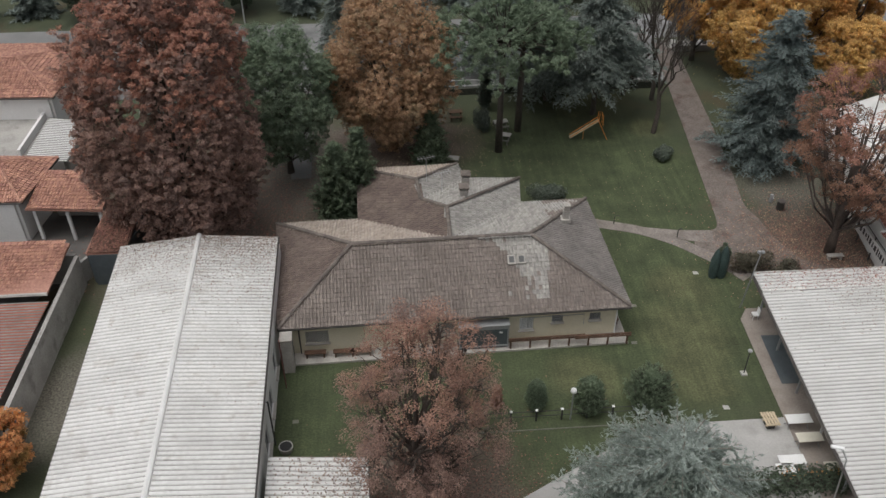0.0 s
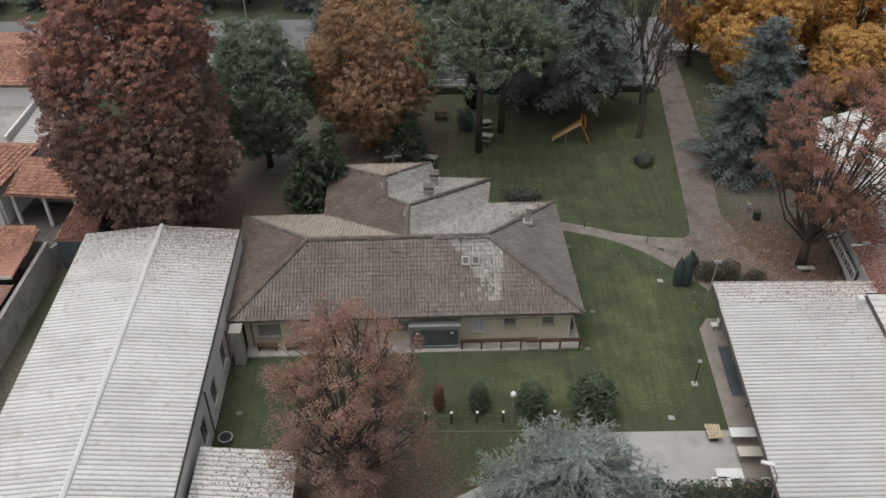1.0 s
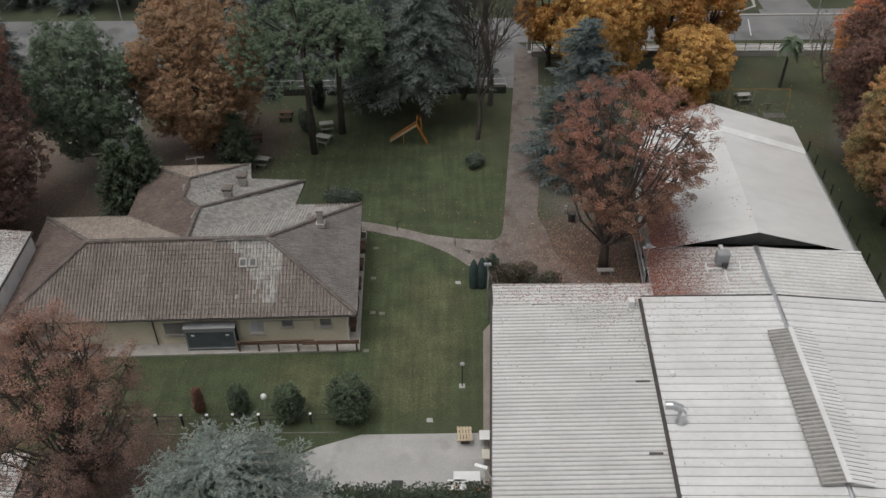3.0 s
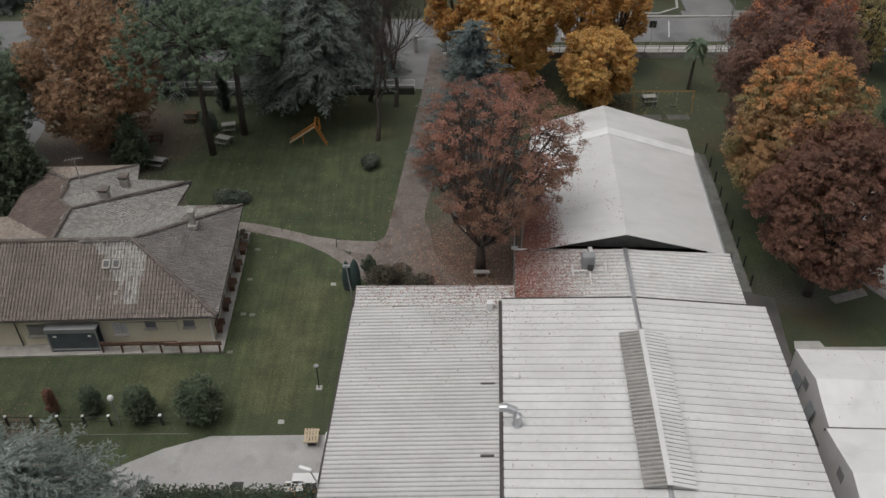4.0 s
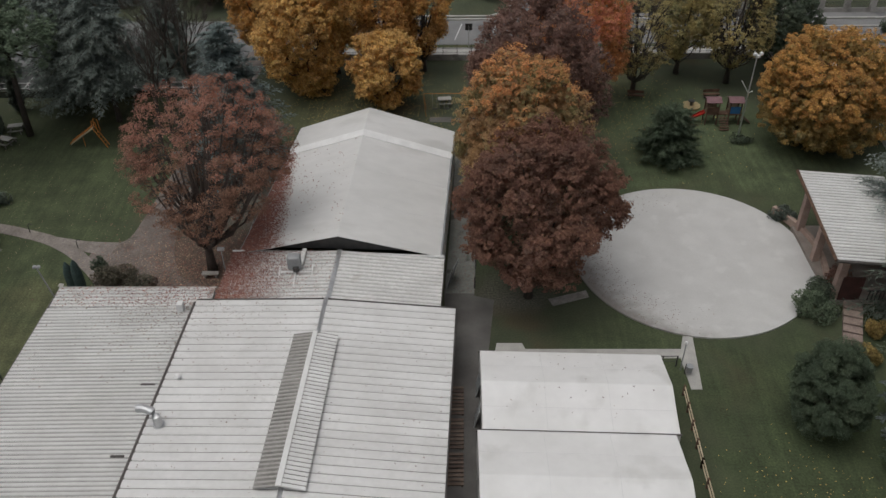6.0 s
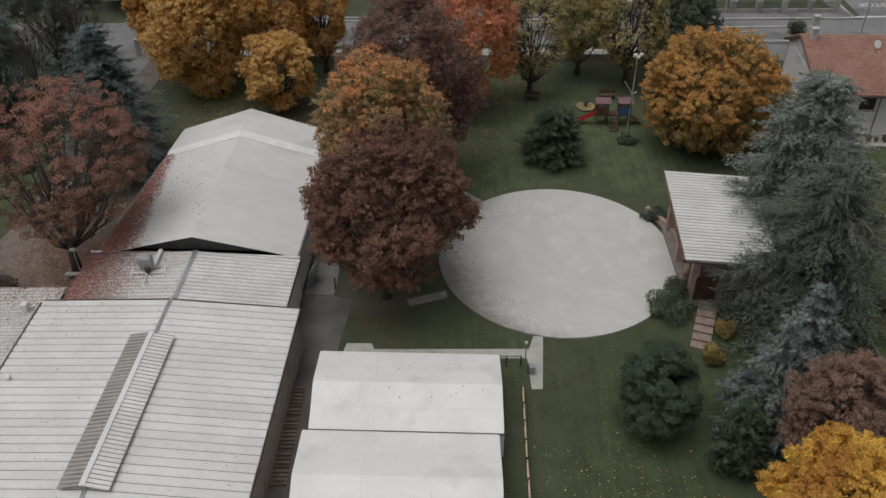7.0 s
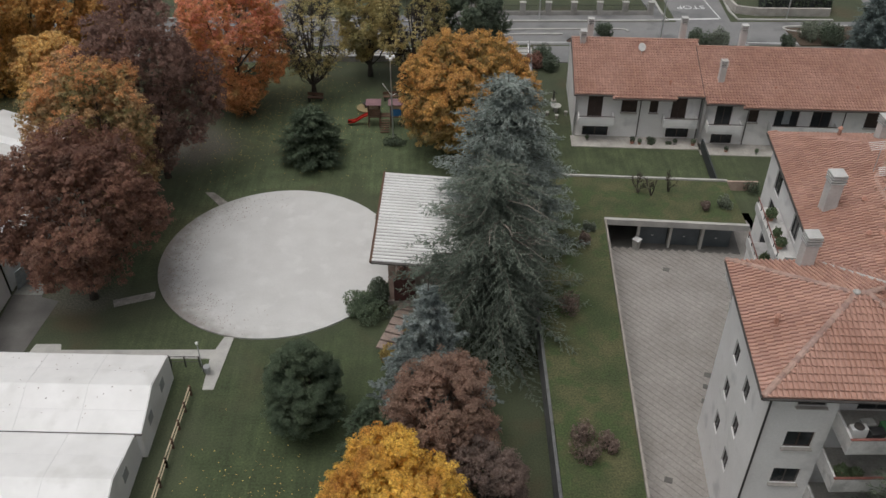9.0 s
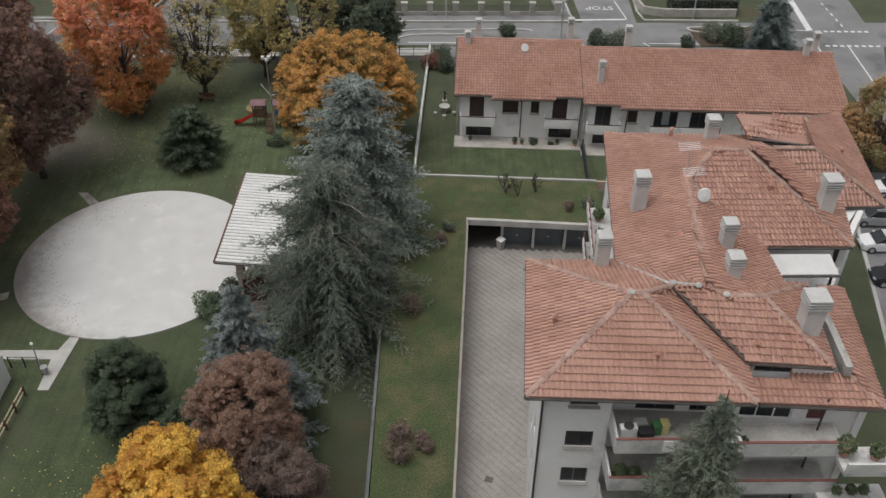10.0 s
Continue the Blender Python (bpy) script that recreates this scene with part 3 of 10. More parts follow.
# park paths, pavings and roads
WORN_STUB = material("worn_path_concrete", (0.20, 0.185, 0.165), (0.30, 0.28, 0.255), scale=1.4, fine=9.0, grain=0.25, bump=0.3)
structure("path", slabbed([(*p, 0.03) for p in smooth_line([(29.6, 92), (28.9, 83), (28.3, 76.8), (27.8, 71.3), (27.3, 66.3), (26.8, 61), (26.4, 57.2), (25.9, 56.0), (24.8, 55.55), (23.9, 55.7)], 4)]
                           + [(23.6, 53.9, 0.03), (24.3, 52.9, 0.03), (26.5, 51.0, 0.03), (27.5, 46.2, 0.03), (36.2, 46.2, 0.03), (36.2, 49.5, 0.03), (33.0, 50.5, 0.03)]
                           + [(*p, 0.03) for p in smooth_line([(31.6, 51.5), (30.4, 54.5), (30.0, 57.2), (29.5, 59.2), (30.0, 63.5), (30.3, 66.3), (30.7, 71), (31.0, 74.5), (31.4, 80.4), (32.2, 92)], 4)], 0.06),
          PATH_BED, "brownish paved park path strewn with fallen leaves", "path")
side_path = smooth_line([(13.6, 58.0), (15.0, 57.75), (17.4, 57.0), (19.3, 56.3), (20.9, 55.4), (22.3, 54.4), (23.5, 53.2), (25.0, 51.6), (26.5, 49.5)])
structure("path", band(side_path, [1.15] * len(side_path), 0.036, 0.06), PAVER_BED, "narrow curved garden path of grey-brown pavers", "path")
structure("path", band(smooth_line([(19.6, 56.2), (21.6, 55.65), (23.4, 55.2), (25.4, 54.9)], 4), [0.9, 0.95, 1.0, 1.05, 1.1, 1.15, 1.2, 1.3, 1.4, 1.5, 1.6, 1.7, 1.8], 0.042, 0.06), PAVER_BED, "paved link between two garden paths", "path")

def stained_floor():
    """Pale concrete with damp leaf stains along the rim below the beech."""
    m = CONCRETE.copy()
    m.name = "stained_floor_concrete"
    n, link = m.node_tree.nodes, m.node_tree.links.new
    bsdf = n["Principled BSDF"]
    old = bsdf.inputs["Base Color"].links[0].from_socket
    geo = n.new("ShaderNodeNewGeometry")
    far = n.new("ShaderNodeVectorMath")
    far.operation = "DISTANCE"
    far.inputs[1].default_value = (75.4, 54.6, 0.12)
    link(geo.outputs["Position"], far.inputs[0])
    rough = n.new("ShaderNodeTexNoise")
    rough.inputs["Scale"].default_value, rough.inputs["Detail"].default_value = 1.1, 8.0
    rough.inputs["Roughness"].default_value = 0.7
    link(geo.outputs["Position"], rough.inputs["Vector"])
    add = n.new("ShaderNodeMath")
    add.operation = "MULTIPLY_ADD"
    add.inputs[1].default_value = 3.4
    link(rough.outputs["Fac"], add.inputs[0])
    link(far.outputs["Value"], add.inputs[2])
    fall = n.new("ShaderNodeMapRange")
    fall.interpolation_type = "SMOOTHSTEP"
    fall.inputs["From Min"].default_value, fall.inputs["From Max"].default_value = 11.6, 14.4
    fall.inputs["To Max"].default_value = 0.8
    link(add.outputs[0], fall.inputs["Value"])
    mix = n.new("ShaderNodeMix")
    mix.data_type = "RGBA"
    link(fall.outputs[0], mix.inputs[0])
    link(old, mix.inputs[6])
    mix.inputs[7].default_value = (0.19, 0.165, 0.145, 1)
    link(mix.outputs[2], bsdf.inputs["Base Color"])
    return m


structure("plaza", slabbed([(72.2 + 9.5 * math.cos(a), 53.9 + 9.55 * math.sin(a), 0.12) for a in np.linspace(0, 2 * math.pi, 97)[:-1]], 0.3),
          stained_floor(), "round pale concrete dance floor stained along one rim", "paving")
structure("pavement", slabbed([(13.5, 34.4, 0.04), (16.3, 35.4, 0.04), (24.2, 35.5, 0.04), (24.2, 25, 0.04), (2, 25, 0.04), (6, 30.2, 0.04)], 0.1),
          TERRACE_CONCRETE, "pale concrete terrace beside the long barn", "paving")
structure("pavement", slabbed([(24.05, 35.5, 0.05), (24.35, 44.9, 0.05), (25.1, 46.0, 0.05), (27.4, 46.0, 0.05), (27.0, 28, 0.05), (24.0, 28, 0.05)], 0.1),
          WALKWAY, "brownish concrete walkway along the long barn", "paving")
structure("pavement", slabbed([(52.4, 26, 0.02), (52.6, 44, 0.02), (52.4, 49.5, 0.02), (53.6, 69.2, 0.02), (55.7, 69.0, 0.02), (54.7, 49.1, 0.02), (56.2, 48.6, 0.02), (55.6, 43.2, 0.02), (55, 26, 0.02)], 0.1),
          DARK_ASPHALT, "damp dark asphalt alley between barn and tents", "paving")
structure("pavement", slabbed([(52.5, 49.35, 0.045), (53.4, 69.6, 0.045), (55.15, 69.3, 0.045), (55.4, 64.0, 0.045), (55.05, 58.0, 0.045), (54.7, 49.3, 0.045)], 0.1),
          ALLEY_PAD, "pale greenish concrete strip beside the marquee hall", "paving")
structure("pavement", slabbed([(56, 43.0, 0.05), (56.2, 43.9, 0.05), (58, 43.9, 0.05), (58.2, 43.3, 0.05), (69.2, 43.3, 0.05), (69.6, 44.6, 0.05), (70.3, 44.6, 0.05), (69.85, 39.45, 0.05), (69.1, 39.45, 0.05), (69.0, 42.4, 0.05), (56, 42.5, 0.05)], 0.1),
          KERB, "narrow concrete footpath with a stub towards the lawn", "paving")
structure("pavement", slabbed([(60.3, 48.7, 0.03), (63.3, 49.7, 0.03), (63.4, 48.9, 0.03), (60.6, 47.9, 0.03)], 0.1), WORN_STUB, "short worn concrete stub of footpath", "paving")
structure("pavement", slabbed([(64.2, 63.3, 0.03), (65.0, 63.3, 0.03), (66.9, 61.4, 0.03), (66.2, 60.9, 0.03)], 0.1), WORN_STUB, "short concrete footpath joining the round floor", "paving")

structure("road", slabbed([(-300, 93.6, 0.01), (47, 93.6, 0.01), (96, 94.2, 0.01), (140, 93.6, 0.01), (300, 93.6, 0.01), (300, 100.6, 0.01), (-300, 100.6, 0.01)], 0.1),
          ASPHALT, "grey asphalt street behind the park", "road")
structure("road", slabbed([(114.5, 100.6, 0.012), (121.2, 100.6, 0.012), (124, 160, 0.012), (113, 160, 0.012)], 0.1), ASPHALT, "side street of grey asphalt with a stop line", "road")
structure("road", slabbed([(140.9, 93.6, 0.014), (149.2, 93.6, 0.014), (147.2, 88.2, 0.014), (146.8, 20, 0.014), (140.6, 20, 0.014)], 0.1), ASPHALT, "grey asphalt street with a zebra crossing", "road")
structure("road", slabbed([(139.6, 100.6, 0.014), (149.7, 100.6, 0.014), (150.4, 108, 0.014), (153, 140, 0.014), (142, 140, 0.014)], 0.1), ASPHALT, "grey asphalt street running away from the crossing", "road")
structure("road", slabbed([(-60, 82.4, 0.012), (29, 82.4, 0.012), (31, 92.2, 0.012), (30, 93.6, 0.012), (-60, 93.6, 0.012)], 0.1), ASPHALT, "grey asphalt car park behind the park hedge", "road")
structure("road", slabbed([(-60, 72, 0.011), (-40, 76, 0.011), (-38, 93.5, 0.011), (-60, 93.5, 0.011)], 0.1), ASPHALT, "grey asphalt yard by the neighbouring house", "road")
structure("road", slabbed([(127.2, 36, 0.013), (145, 36, 0.013), (140, 66, 0.013), (134.5, 66.8, 0.013)], 0.1), ASPHALT, "asphalt parking bays beside the flats", "road")
structure("road", slabbed([(-40, 37, 0.01), (-25.6, 53.5, 0.01), (-23.8, 58, 0.01), (-24, 62, 0.01), (-40, 62, 0.01)], 0.1), DARK_ASPHALT, "worn concrete yard of the neighbouring houses", "yard")
structure("kerb", band([(127.0, 36), (134.3, 66.9)], 0.3, 0.16, 0.3), KERB, "pale concrete kerb along the parking bays", "kerb")
structure("kerb", band([(31, 92.6), (60, 92.4), (96, 93.0)], 0.3, 0.14, 0.3), KERB, "concrete kerb between street and park verge", "kerb")
structure("kerb", band([(40, 100.8), (113.6, 100.9), (113.2, 103), (112.5, 118)], 0.3, 0.16, 0.3), KERB, "concrete kerb on the far side of the street", "kerb")
structure("kerb", band([(123, 118), (121.9, 104), (122.3, 101.2), (134, 101.0)], 0.3, 0.16, 0.3), KERB, "curved concrete kerb at the side street", "kerb")
structure("kerb", band(smooth_line([(88.0, 94.6), (91.0, 97.2), (93.4, 98.25), (100, 98.4), (107.0, 98.4), (108.0, 97.7)], 4), 0.28, 0.15, 0.3), KERB, "long pale kerb of the lay-by island", "kerb")
structure("kerb", band(smooth_line([(89.6, 94.2), (92.4, 96.4), (94.4, 96.95), (100, 97.0)], 4), 0.28, 0.15, 0.3), KERB, "pale inner kerb of the lay-by", "kerb")
structure("verge", slabbed([(127.6, 93.7, 0.1), (127.2, 98.6, 0.1), (135.4, 99.0, 0.1), (137.6, 96.5, 0.1), (138.4, 93.7, 0.1)], 0.15), LITTER, "planted bed at the street corner", "verge")
structure("kerb", band(smooth_line([(129.5, 97.2), (127.3, 98.1), (127.6, 99.0), (131.5, 99.1), (136.0, 99.2)], 4), 0.28, 0.16, 0.3), KERB, "white kerb round the planted bed", "kerb")
structure("pavement", slabbed([(31, 90.6, 0.1), (96, 91.2, 0.1), (96, 92.8, 0.1), (31, 92.5, 0.1)], 0.2), KERB, "pale pavement outside the park fence", "pavement")
structure("pavement", slabbed([(96.2, 89.4, 0.1), (136.8, 88.4, 0.1), (139.2, 93.2, 0.1), (96.2, 93.6, 0.1)], 0.2), ASPHALT, "asphalt pavement in front of the terraced houses", "pavement")
structure("pavement", slabbed([(40, 100.95, 0.12), (113.2, 101.0, 0.12), (112, 118, 0.12), (110.6, 118, 0.12), (111.8, 102.6, 0.12), (40, 102.4, 0.12)], 0.2), ASPHALT, "asphalt pavement across the street", "pavement")


def road_lines():
    def line(a, b, w=0.14, z=0.02, label="white line on the asphalt"):
        tagged(part("road_marking", band([a, b], w, z, 0.008), ROAD_PAINT), label, "road marking", "road markings", "structure")
    line((93, 94.9), (112, 94.6))
    line((113.3, 101.4), (120.0, 101.6), 0.4)
    line((120.2, 101.6), (119.6, 107.5), 0.14)
    line((121.6, 94.6), (138, 94.0), 0.14)
    line((120.9, 94.7), (121.5, 93.8), 0.14)
    line((142.8, 108.0), (142.0, 98.3), 0.75)
    line((138.6, 98.5), (141.9, 98.2), 0.16)
    line((145.1, 94.1), (144.1, 81.5), 0.16, 0.024)
    line((141.5, 94.4), (140.8, 88.5), 0.16, 0.024)
    line((140.2, 95.6), (141.6, 95.6), 0.16, 0.024)
    line((141.6, 95.6), (139.4, 92.2), 0.3, 0.028)
    for k in range(5):
        line((146.5, 107.0 - 1.7 * k), (146.45, 106.1 - 1.7 * k), 0.16, 0.024, "white dash of the centre line")
    for k in range(8):
        line((142.8 + k * 0.82, 98.0 - 0.02 * k), (143.3 + k * 0.82, 98.0 - 0.02 * k), 0.4, 0.026, "white block of a crossing's edge")
        line((142.4 + k * 0.85, 93.9 - 0.02 * k), (142.9 + k * 0.85, 93.9 - 0.02 * k), 0.4, 0.026, "white block of a crossing's edge")
    for k in range(9):
        line((-8 + 3.0 * k, 83.2), (-8 + 3.0 * k, 87.6), 0.12)
    for k in range(4):
        line((45 + 4.2 * k, 95.0), (45.9 + 4.2 * k, 99.6), 0.12)
    for k in range(4):
        line((128.8 + 1.0 * k, 41 + 4.6 * k), (133.5 + 1.0 * k, 40.6 + 4.6 * k), 0.12)
    text = bpy.data.curves.new("stop", "FONT")
    text.body, text.size, text.extrude, text.align_x = "STOP", 1.5, 0.004, "CENTER"
    ob = new("road_marking", text)
    ob.data.materials.append(ROAD_PAINT)
    ob.matrix_world = pose(117.3, 105.7, 0.026, 0, 0, 180)
    tagged(ob, "white STOP lettering painted on the asphalt", "road marking", "road markings", "structure")


road_lines()


# ---- the condominium's raised lawn and sunken garage court ----
def court():
    structure("lawn", slabbed([(92.2, 12, 2.0), (96.2, 12, 2.0), (97.05, 29, 2.0), (98.7, 56.3, 2.0), (110.2, 55.2, 2.0), (110.2, 61.9, 2.0), (94.3, 63.0, 2.0), (92.4, 46, 2.0)], 0.35),
              DRY_LAWN, "raised yellowish lawn over the garages", "lawn")
    structure("court_floor", slabbed([(95, 12, -0.8), (112, 12, -0.8), (112, 60, -0.8), (95, 60, -0.8)], 0.2), COURT_BED, "bed of the sunken garage court", "paving")
    structure("retaining_wall", band([(92.1, 12), (92.15, 30), (92.3, 46), (94.2, 63.1)], 0.2, 2.12, 3.0), DARK_WALL, "dark cement garden wall beside the raised lawn", "wall")
    structure("retaining_wall", band([(94.2, 63.05), (110.2, 61.95)], 0.22, 2.15, 2.2), KERB, "low pale wall between two lawns", "wall")
    structure("coping", band([(96.3, 12), (97.15, 29), (98.8, 56.25)], 0.16, 2.1, 3.0), BROWN_COPING, "brownish concrete edge of the court wall", "coping")
    structure("lintel", band([(98.7, 56.3), (110.3, 55.3)], 0.3, 2.16, 0.55), KERB, "pale concrete beam over the garage doors", "lintel")
    structure("garage_wall", band([(98.6, 56.5), (98.8, 59.6), (110.2, 58.8)], 0.2, 1.64, 2.6), GREY_WALL, "grey back wall of the garages", "wall")


COURT_BED = material("court_joint_bed", (0.255, 0.236, 0.218), (0.30, 0.278, 0.258), scale=1.0, fine=12.0, grain=0.25)
BROWN_COPING = material("brownish_coping", (0.26, 0.23, 0.20), (0.33, 0.30, 0.265), scale=1.0, fine=12.0, grain=0.15)
court()


def court_paving():
    """Slanting courses of small grey-brown blocks; the courses nearest the flats are laid one block at a time."""
    way = V(0.665, -0.747, 0).normalized()
    side = V(-way.y, way.x, 0)
    o = V(103.5, 34, -0.79)
    area = [(96.4, 13), (97.2, 29), (98.9, 56.2), (109.6, 55.3), (107.2, 37), (102.2, 36.8), (101.3, 27.6), (101.2, 13)]
    wide, long = 0.46, 0.3
    bm = bmesh.new()
    box(bm, (0, 0, 0), (long * 0.995, wide * 0.94, 0.05), math.degrees(math.atan2(way.y, way.x)))
    mesh = bpy.data.meshes.new("paving_block")
    bm.to_mesh(mesh)
    bm.free()
    pv = np.array([v.co[:] for v in mesh.vertices])
    pf = np.array([p.vertices[:] for p in mesh.polygons])
    spots = []
    for i in range(-140, 141):
        for j in range(-76, 77):
            p = o + way * (i * long + (j % 2) * long / 2) + side * (j * wide)
            if inside(area, p.x, p.y):
                spots.append(p)
    near = [p for p in spots if p.y < 33 and p.x > 98.5][:300]
    floor = next(ob for ob in scene.objects if ob.name == "court_floor")
    mesh.materials.append(COURT_BLOCK_SINGLE)
    for p in near:
        put("paving_block", mesh, None, floor, m=Matrix.Translation(p))
    rest = [p for p in spots if p not in near]
    verts = (pv[None] + np.array([p[:] for p in rest])[:, None]).reshape(-1, 3)
    faces = (pf[None] + (np.arange(len(rest)) * len(pv))[:, None, None]).reshape(-1, 4)
    raw("paving_blocks", verts, faces, COURT_BLOCK, floor, kind="stuff")


COURT_BLOCK = material("court_block", (0.262, 0.241, 0.222), (0.311, 0.288, 0.268), scale=0.4, fine=6.0, grain=0.14, rand="island", amount=0.045)
COURT_BLOCK_SINGLE = material("court_block_laid_singly", (0.262, 0.241, 0.222), (0.311, 0.288, 0.268), scale=0.4, fine=6.0, grain=0.14, rand="object", amount=0.045)
court_paving()
for x, y in ((104.08, 41.46), (103.73, 40.33), (103.3, 38.98), (103.58, 53.2), (99.44, 32.5)):
    structure("drain_cover", boxed(((x, y, -0.75), (0.5, 0.42, 0.04), -20)), DARK_ASPHALT, "dark cast-iron drain cover in the court", "drain")



# ---- the house in the park ----
def park_house():
    h = thing("house", (3, 49, 0), "low cream house with brown and lichen-grey hipped tile roofs", "house")
    e = 3.0
    FL, FR, RR, G1 = (-8.9, 42.75, e), (15.5, 43.45, e), (14.8, 56.7, e), (9.4, 56.5, e)
    W1, G2, W2, WRL, WL, RL = (9.8, 60.1, e), (5.2, 60.4, e), (4.7, 62.7, e), (-3.9, 62.4, e), (-3.6, 55.1, e), (-10.0, 54.9, e)
    A, B, C = (-3.8, 47.95, 6.0), (3.2, 48.15, 6.0), (8.9, 48.3, 6.0)
    D, E, F = (3.2, 52.0, 6.0), (1.3, 54.4, 5.2), (1.1, 57.2, 5.15)
    # Second entry: tile tone by slope, partly painting how light falls on it.
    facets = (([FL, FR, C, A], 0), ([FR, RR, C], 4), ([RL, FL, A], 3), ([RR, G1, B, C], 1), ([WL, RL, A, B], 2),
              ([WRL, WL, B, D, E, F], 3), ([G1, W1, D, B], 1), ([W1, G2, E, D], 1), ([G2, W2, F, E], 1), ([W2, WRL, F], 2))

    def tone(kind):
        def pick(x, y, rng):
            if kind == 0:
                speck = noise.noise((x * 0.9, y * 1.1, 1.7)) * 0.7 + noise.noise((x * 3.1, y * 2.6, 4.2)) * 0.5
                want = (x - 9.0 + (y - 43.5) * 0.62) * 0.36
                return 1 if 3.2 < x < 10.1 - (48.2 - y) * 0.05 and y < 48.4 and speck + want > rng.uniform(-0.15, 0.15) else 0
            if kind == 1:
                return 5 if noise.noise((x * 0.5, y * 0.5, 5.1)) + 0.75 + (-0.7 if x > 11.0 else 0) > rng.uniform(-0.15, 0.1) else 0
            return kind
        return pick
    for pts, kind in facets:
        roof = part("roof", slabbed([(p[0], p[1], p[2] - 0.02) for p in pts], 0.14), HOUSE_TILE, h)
        tiled(roof, pts, (pts[0], pts[1]), (HOUSE_TILE, HOUSE_LICHEN, HOUSE_TAN, HOUSE_RED, HOUSE_GREY, HOUSE_REAR_LIT), w=0.24, l=0.34, h=0.065, choose=tone(kind), pieces=(HOUSE_TILE_PIECE,) * 6,
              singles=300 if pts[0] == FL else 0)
    for a, b in ((FL, A), (FR, C), (A, B), (B, C), (RR, C), (RL, A), (B, D), (D, E), (E, F), (D, W1), (F, W2), (F, WRL)):
        a, b = V(*a) + V(0, 0, 0.15), V(*b) + V(0, 0, 0.15)
        ridge_caps(h, a, b, HOUSE_RIDGE, 0.15)
    for a, b in ((WL, B), (G1, B), (G2, E)):
        part("valley_flashing", tubed([V(*a) + V(0, 0, 0.06), V(*b) + V(0, 0, 0.06)], 0.05, 5), GUTTER, h)
    ring = [FL, FR, RR, G1, W1, G2, W2, WRL, WL, RL]
    for a, b in zip(ring, ring[1:] + ring[:1]):
        part("gutter", tubed([V(*a) - V(0, 0, 0.06), V(*b) - V(0, 0, 0.06)], 0.07, 6), GUTTER, h)
    # walls
    front = [(0.9, 2.5, 1.0, 2.1), (9.9, 11.4, 1.0, 2.1), (11.9, 15.0, 0.14, 2.1), (15.9, 16.9, 0.95, 2.1), (18.2, 19.0, 1.5, 2.15), (20.9, 21.7, 1.5, 2.15)]
    w, a, al, dp = wall("wall", (-8.1, 43.4), (14.75, 44.05), 0, 3.0, 0.3, front, CREAM, h)
    window(w, a, al, dp, front[0], lattice=KERB)
    window(w, a, al, dp, front[1], lattice=KERB)
    window(w, a, al, dp, front[3], PALE_GLASS, WHITE_PAINT, lattice=WHITE_PAINT)
    window(w, a, al, dp, front[4], lattice=GREY_METAL, bars=0)
    window(w, a, al, dp, front[5], lattice=GREY_METAL, bars=0)
    window(w, a, al, dp, front[2], BLUE_GREY, GREY_METAL, "door", bars=2, sill=False)
    side = [(2.5, 3.7, 1.0, 2.2), (6.5, 7.7, 1.0, 2.2)]
    w, a, al, dp = wall("wall", (14.75, 44.05), (14.1, 56.0), 0, 3.0, 0.3, side, CREAM, h)
    for o in side:
        window(w, a, al, dp, o, lattice=GREY_METAL)
    for p, q in (((14.1, 56.0), (9.0, 55.9)), ((9.0, 55.9), (9.3, 59.6)), ((9.3, 59.6), (4.8, 59.9)), ((4.8, 59.9), (4.3, 62.1)), ((4.3, 62.1), (-3.4, 61.9)),
                 ((-3.4, 61.9), (-3.1, 54.6)), ((-3.1, 54.6), (-9.2, 54.3)), ((-9.2, 54.3), (-8.1, 43.4))):
        wall("wall", p, q, 0, 3.0, 0.3, [], CREAM, h)
    part("ceiling", slabbed([(-8.2, 43.6, 2.95), (14.6, 44.2, 2.95), (14.0, 55.9, 2.95), (-9, 54.2, 2.95)], 0.08), CREAM, h)
    part("drainpipe", tubed([(-7.6, 43.3, 2.9), (-7.6, 43.3, 0.1)], 0.05, 6), GUTTER, h)
    part("drainpipe", tubed([(1.15, 43.55, 2.9), (1.15, 43.55, 0.1)], 0.05, 6), GUTTER, h)
    part("drainpipe", tubed([(14.72, 43.98, 2.9), (14.72, 43.98, 0.1)], 0.05, 6), WHITE_PAINT, h)
    part("hose_pipe", tubed([(8.4, 43.83, 1.2), (8.4, 43.83, 2.1), (12.4, 43.95, 2.1), (12.4, 43.95, 1.2)], 0.03, 5), GREY_METAL, h)
    # dark sliding screen before the front door
    sc = part("veranda_screen", boxed(((5.2, 43.05, 1.15), (3.5, 0.1, 2.1), 1.6)), BLUE_GREY, h, "dark blue-grey glazed veranda front")
    part("screen_roof", boxed(((5.2, 43.25, 2.25), (3.6, 0.7, 0.12), 1.6)), GREY_METAL, sc)
    part("screen_top_band", boxed(((5.2, 42.99, 2.05), (3.4, 0.05, 0.3), 1.6)), GREY_METAL, sc)
    part("screen_rail", boxed(((5.2, 42.98, 0.35), (3.4, 0.05, 0.12), 1.6)), GREY_METAL, sc)
    for x in (3.5, 6.9):
        part("screen_post", boxed(((x, 43.0 + (x - 5) * 0.028, 1.15), (0.1, 0.14, 2.2), 1.6)), GREY_METAL, sc)
    for x in (4.0, 6.4):
        part("screen_lamp", boxed(((x, 42.96 + (x - 5) * 0.028, 1.6), (0.22, 0.05, 0.12), 1.6)), WHITE_PAINT, sc)
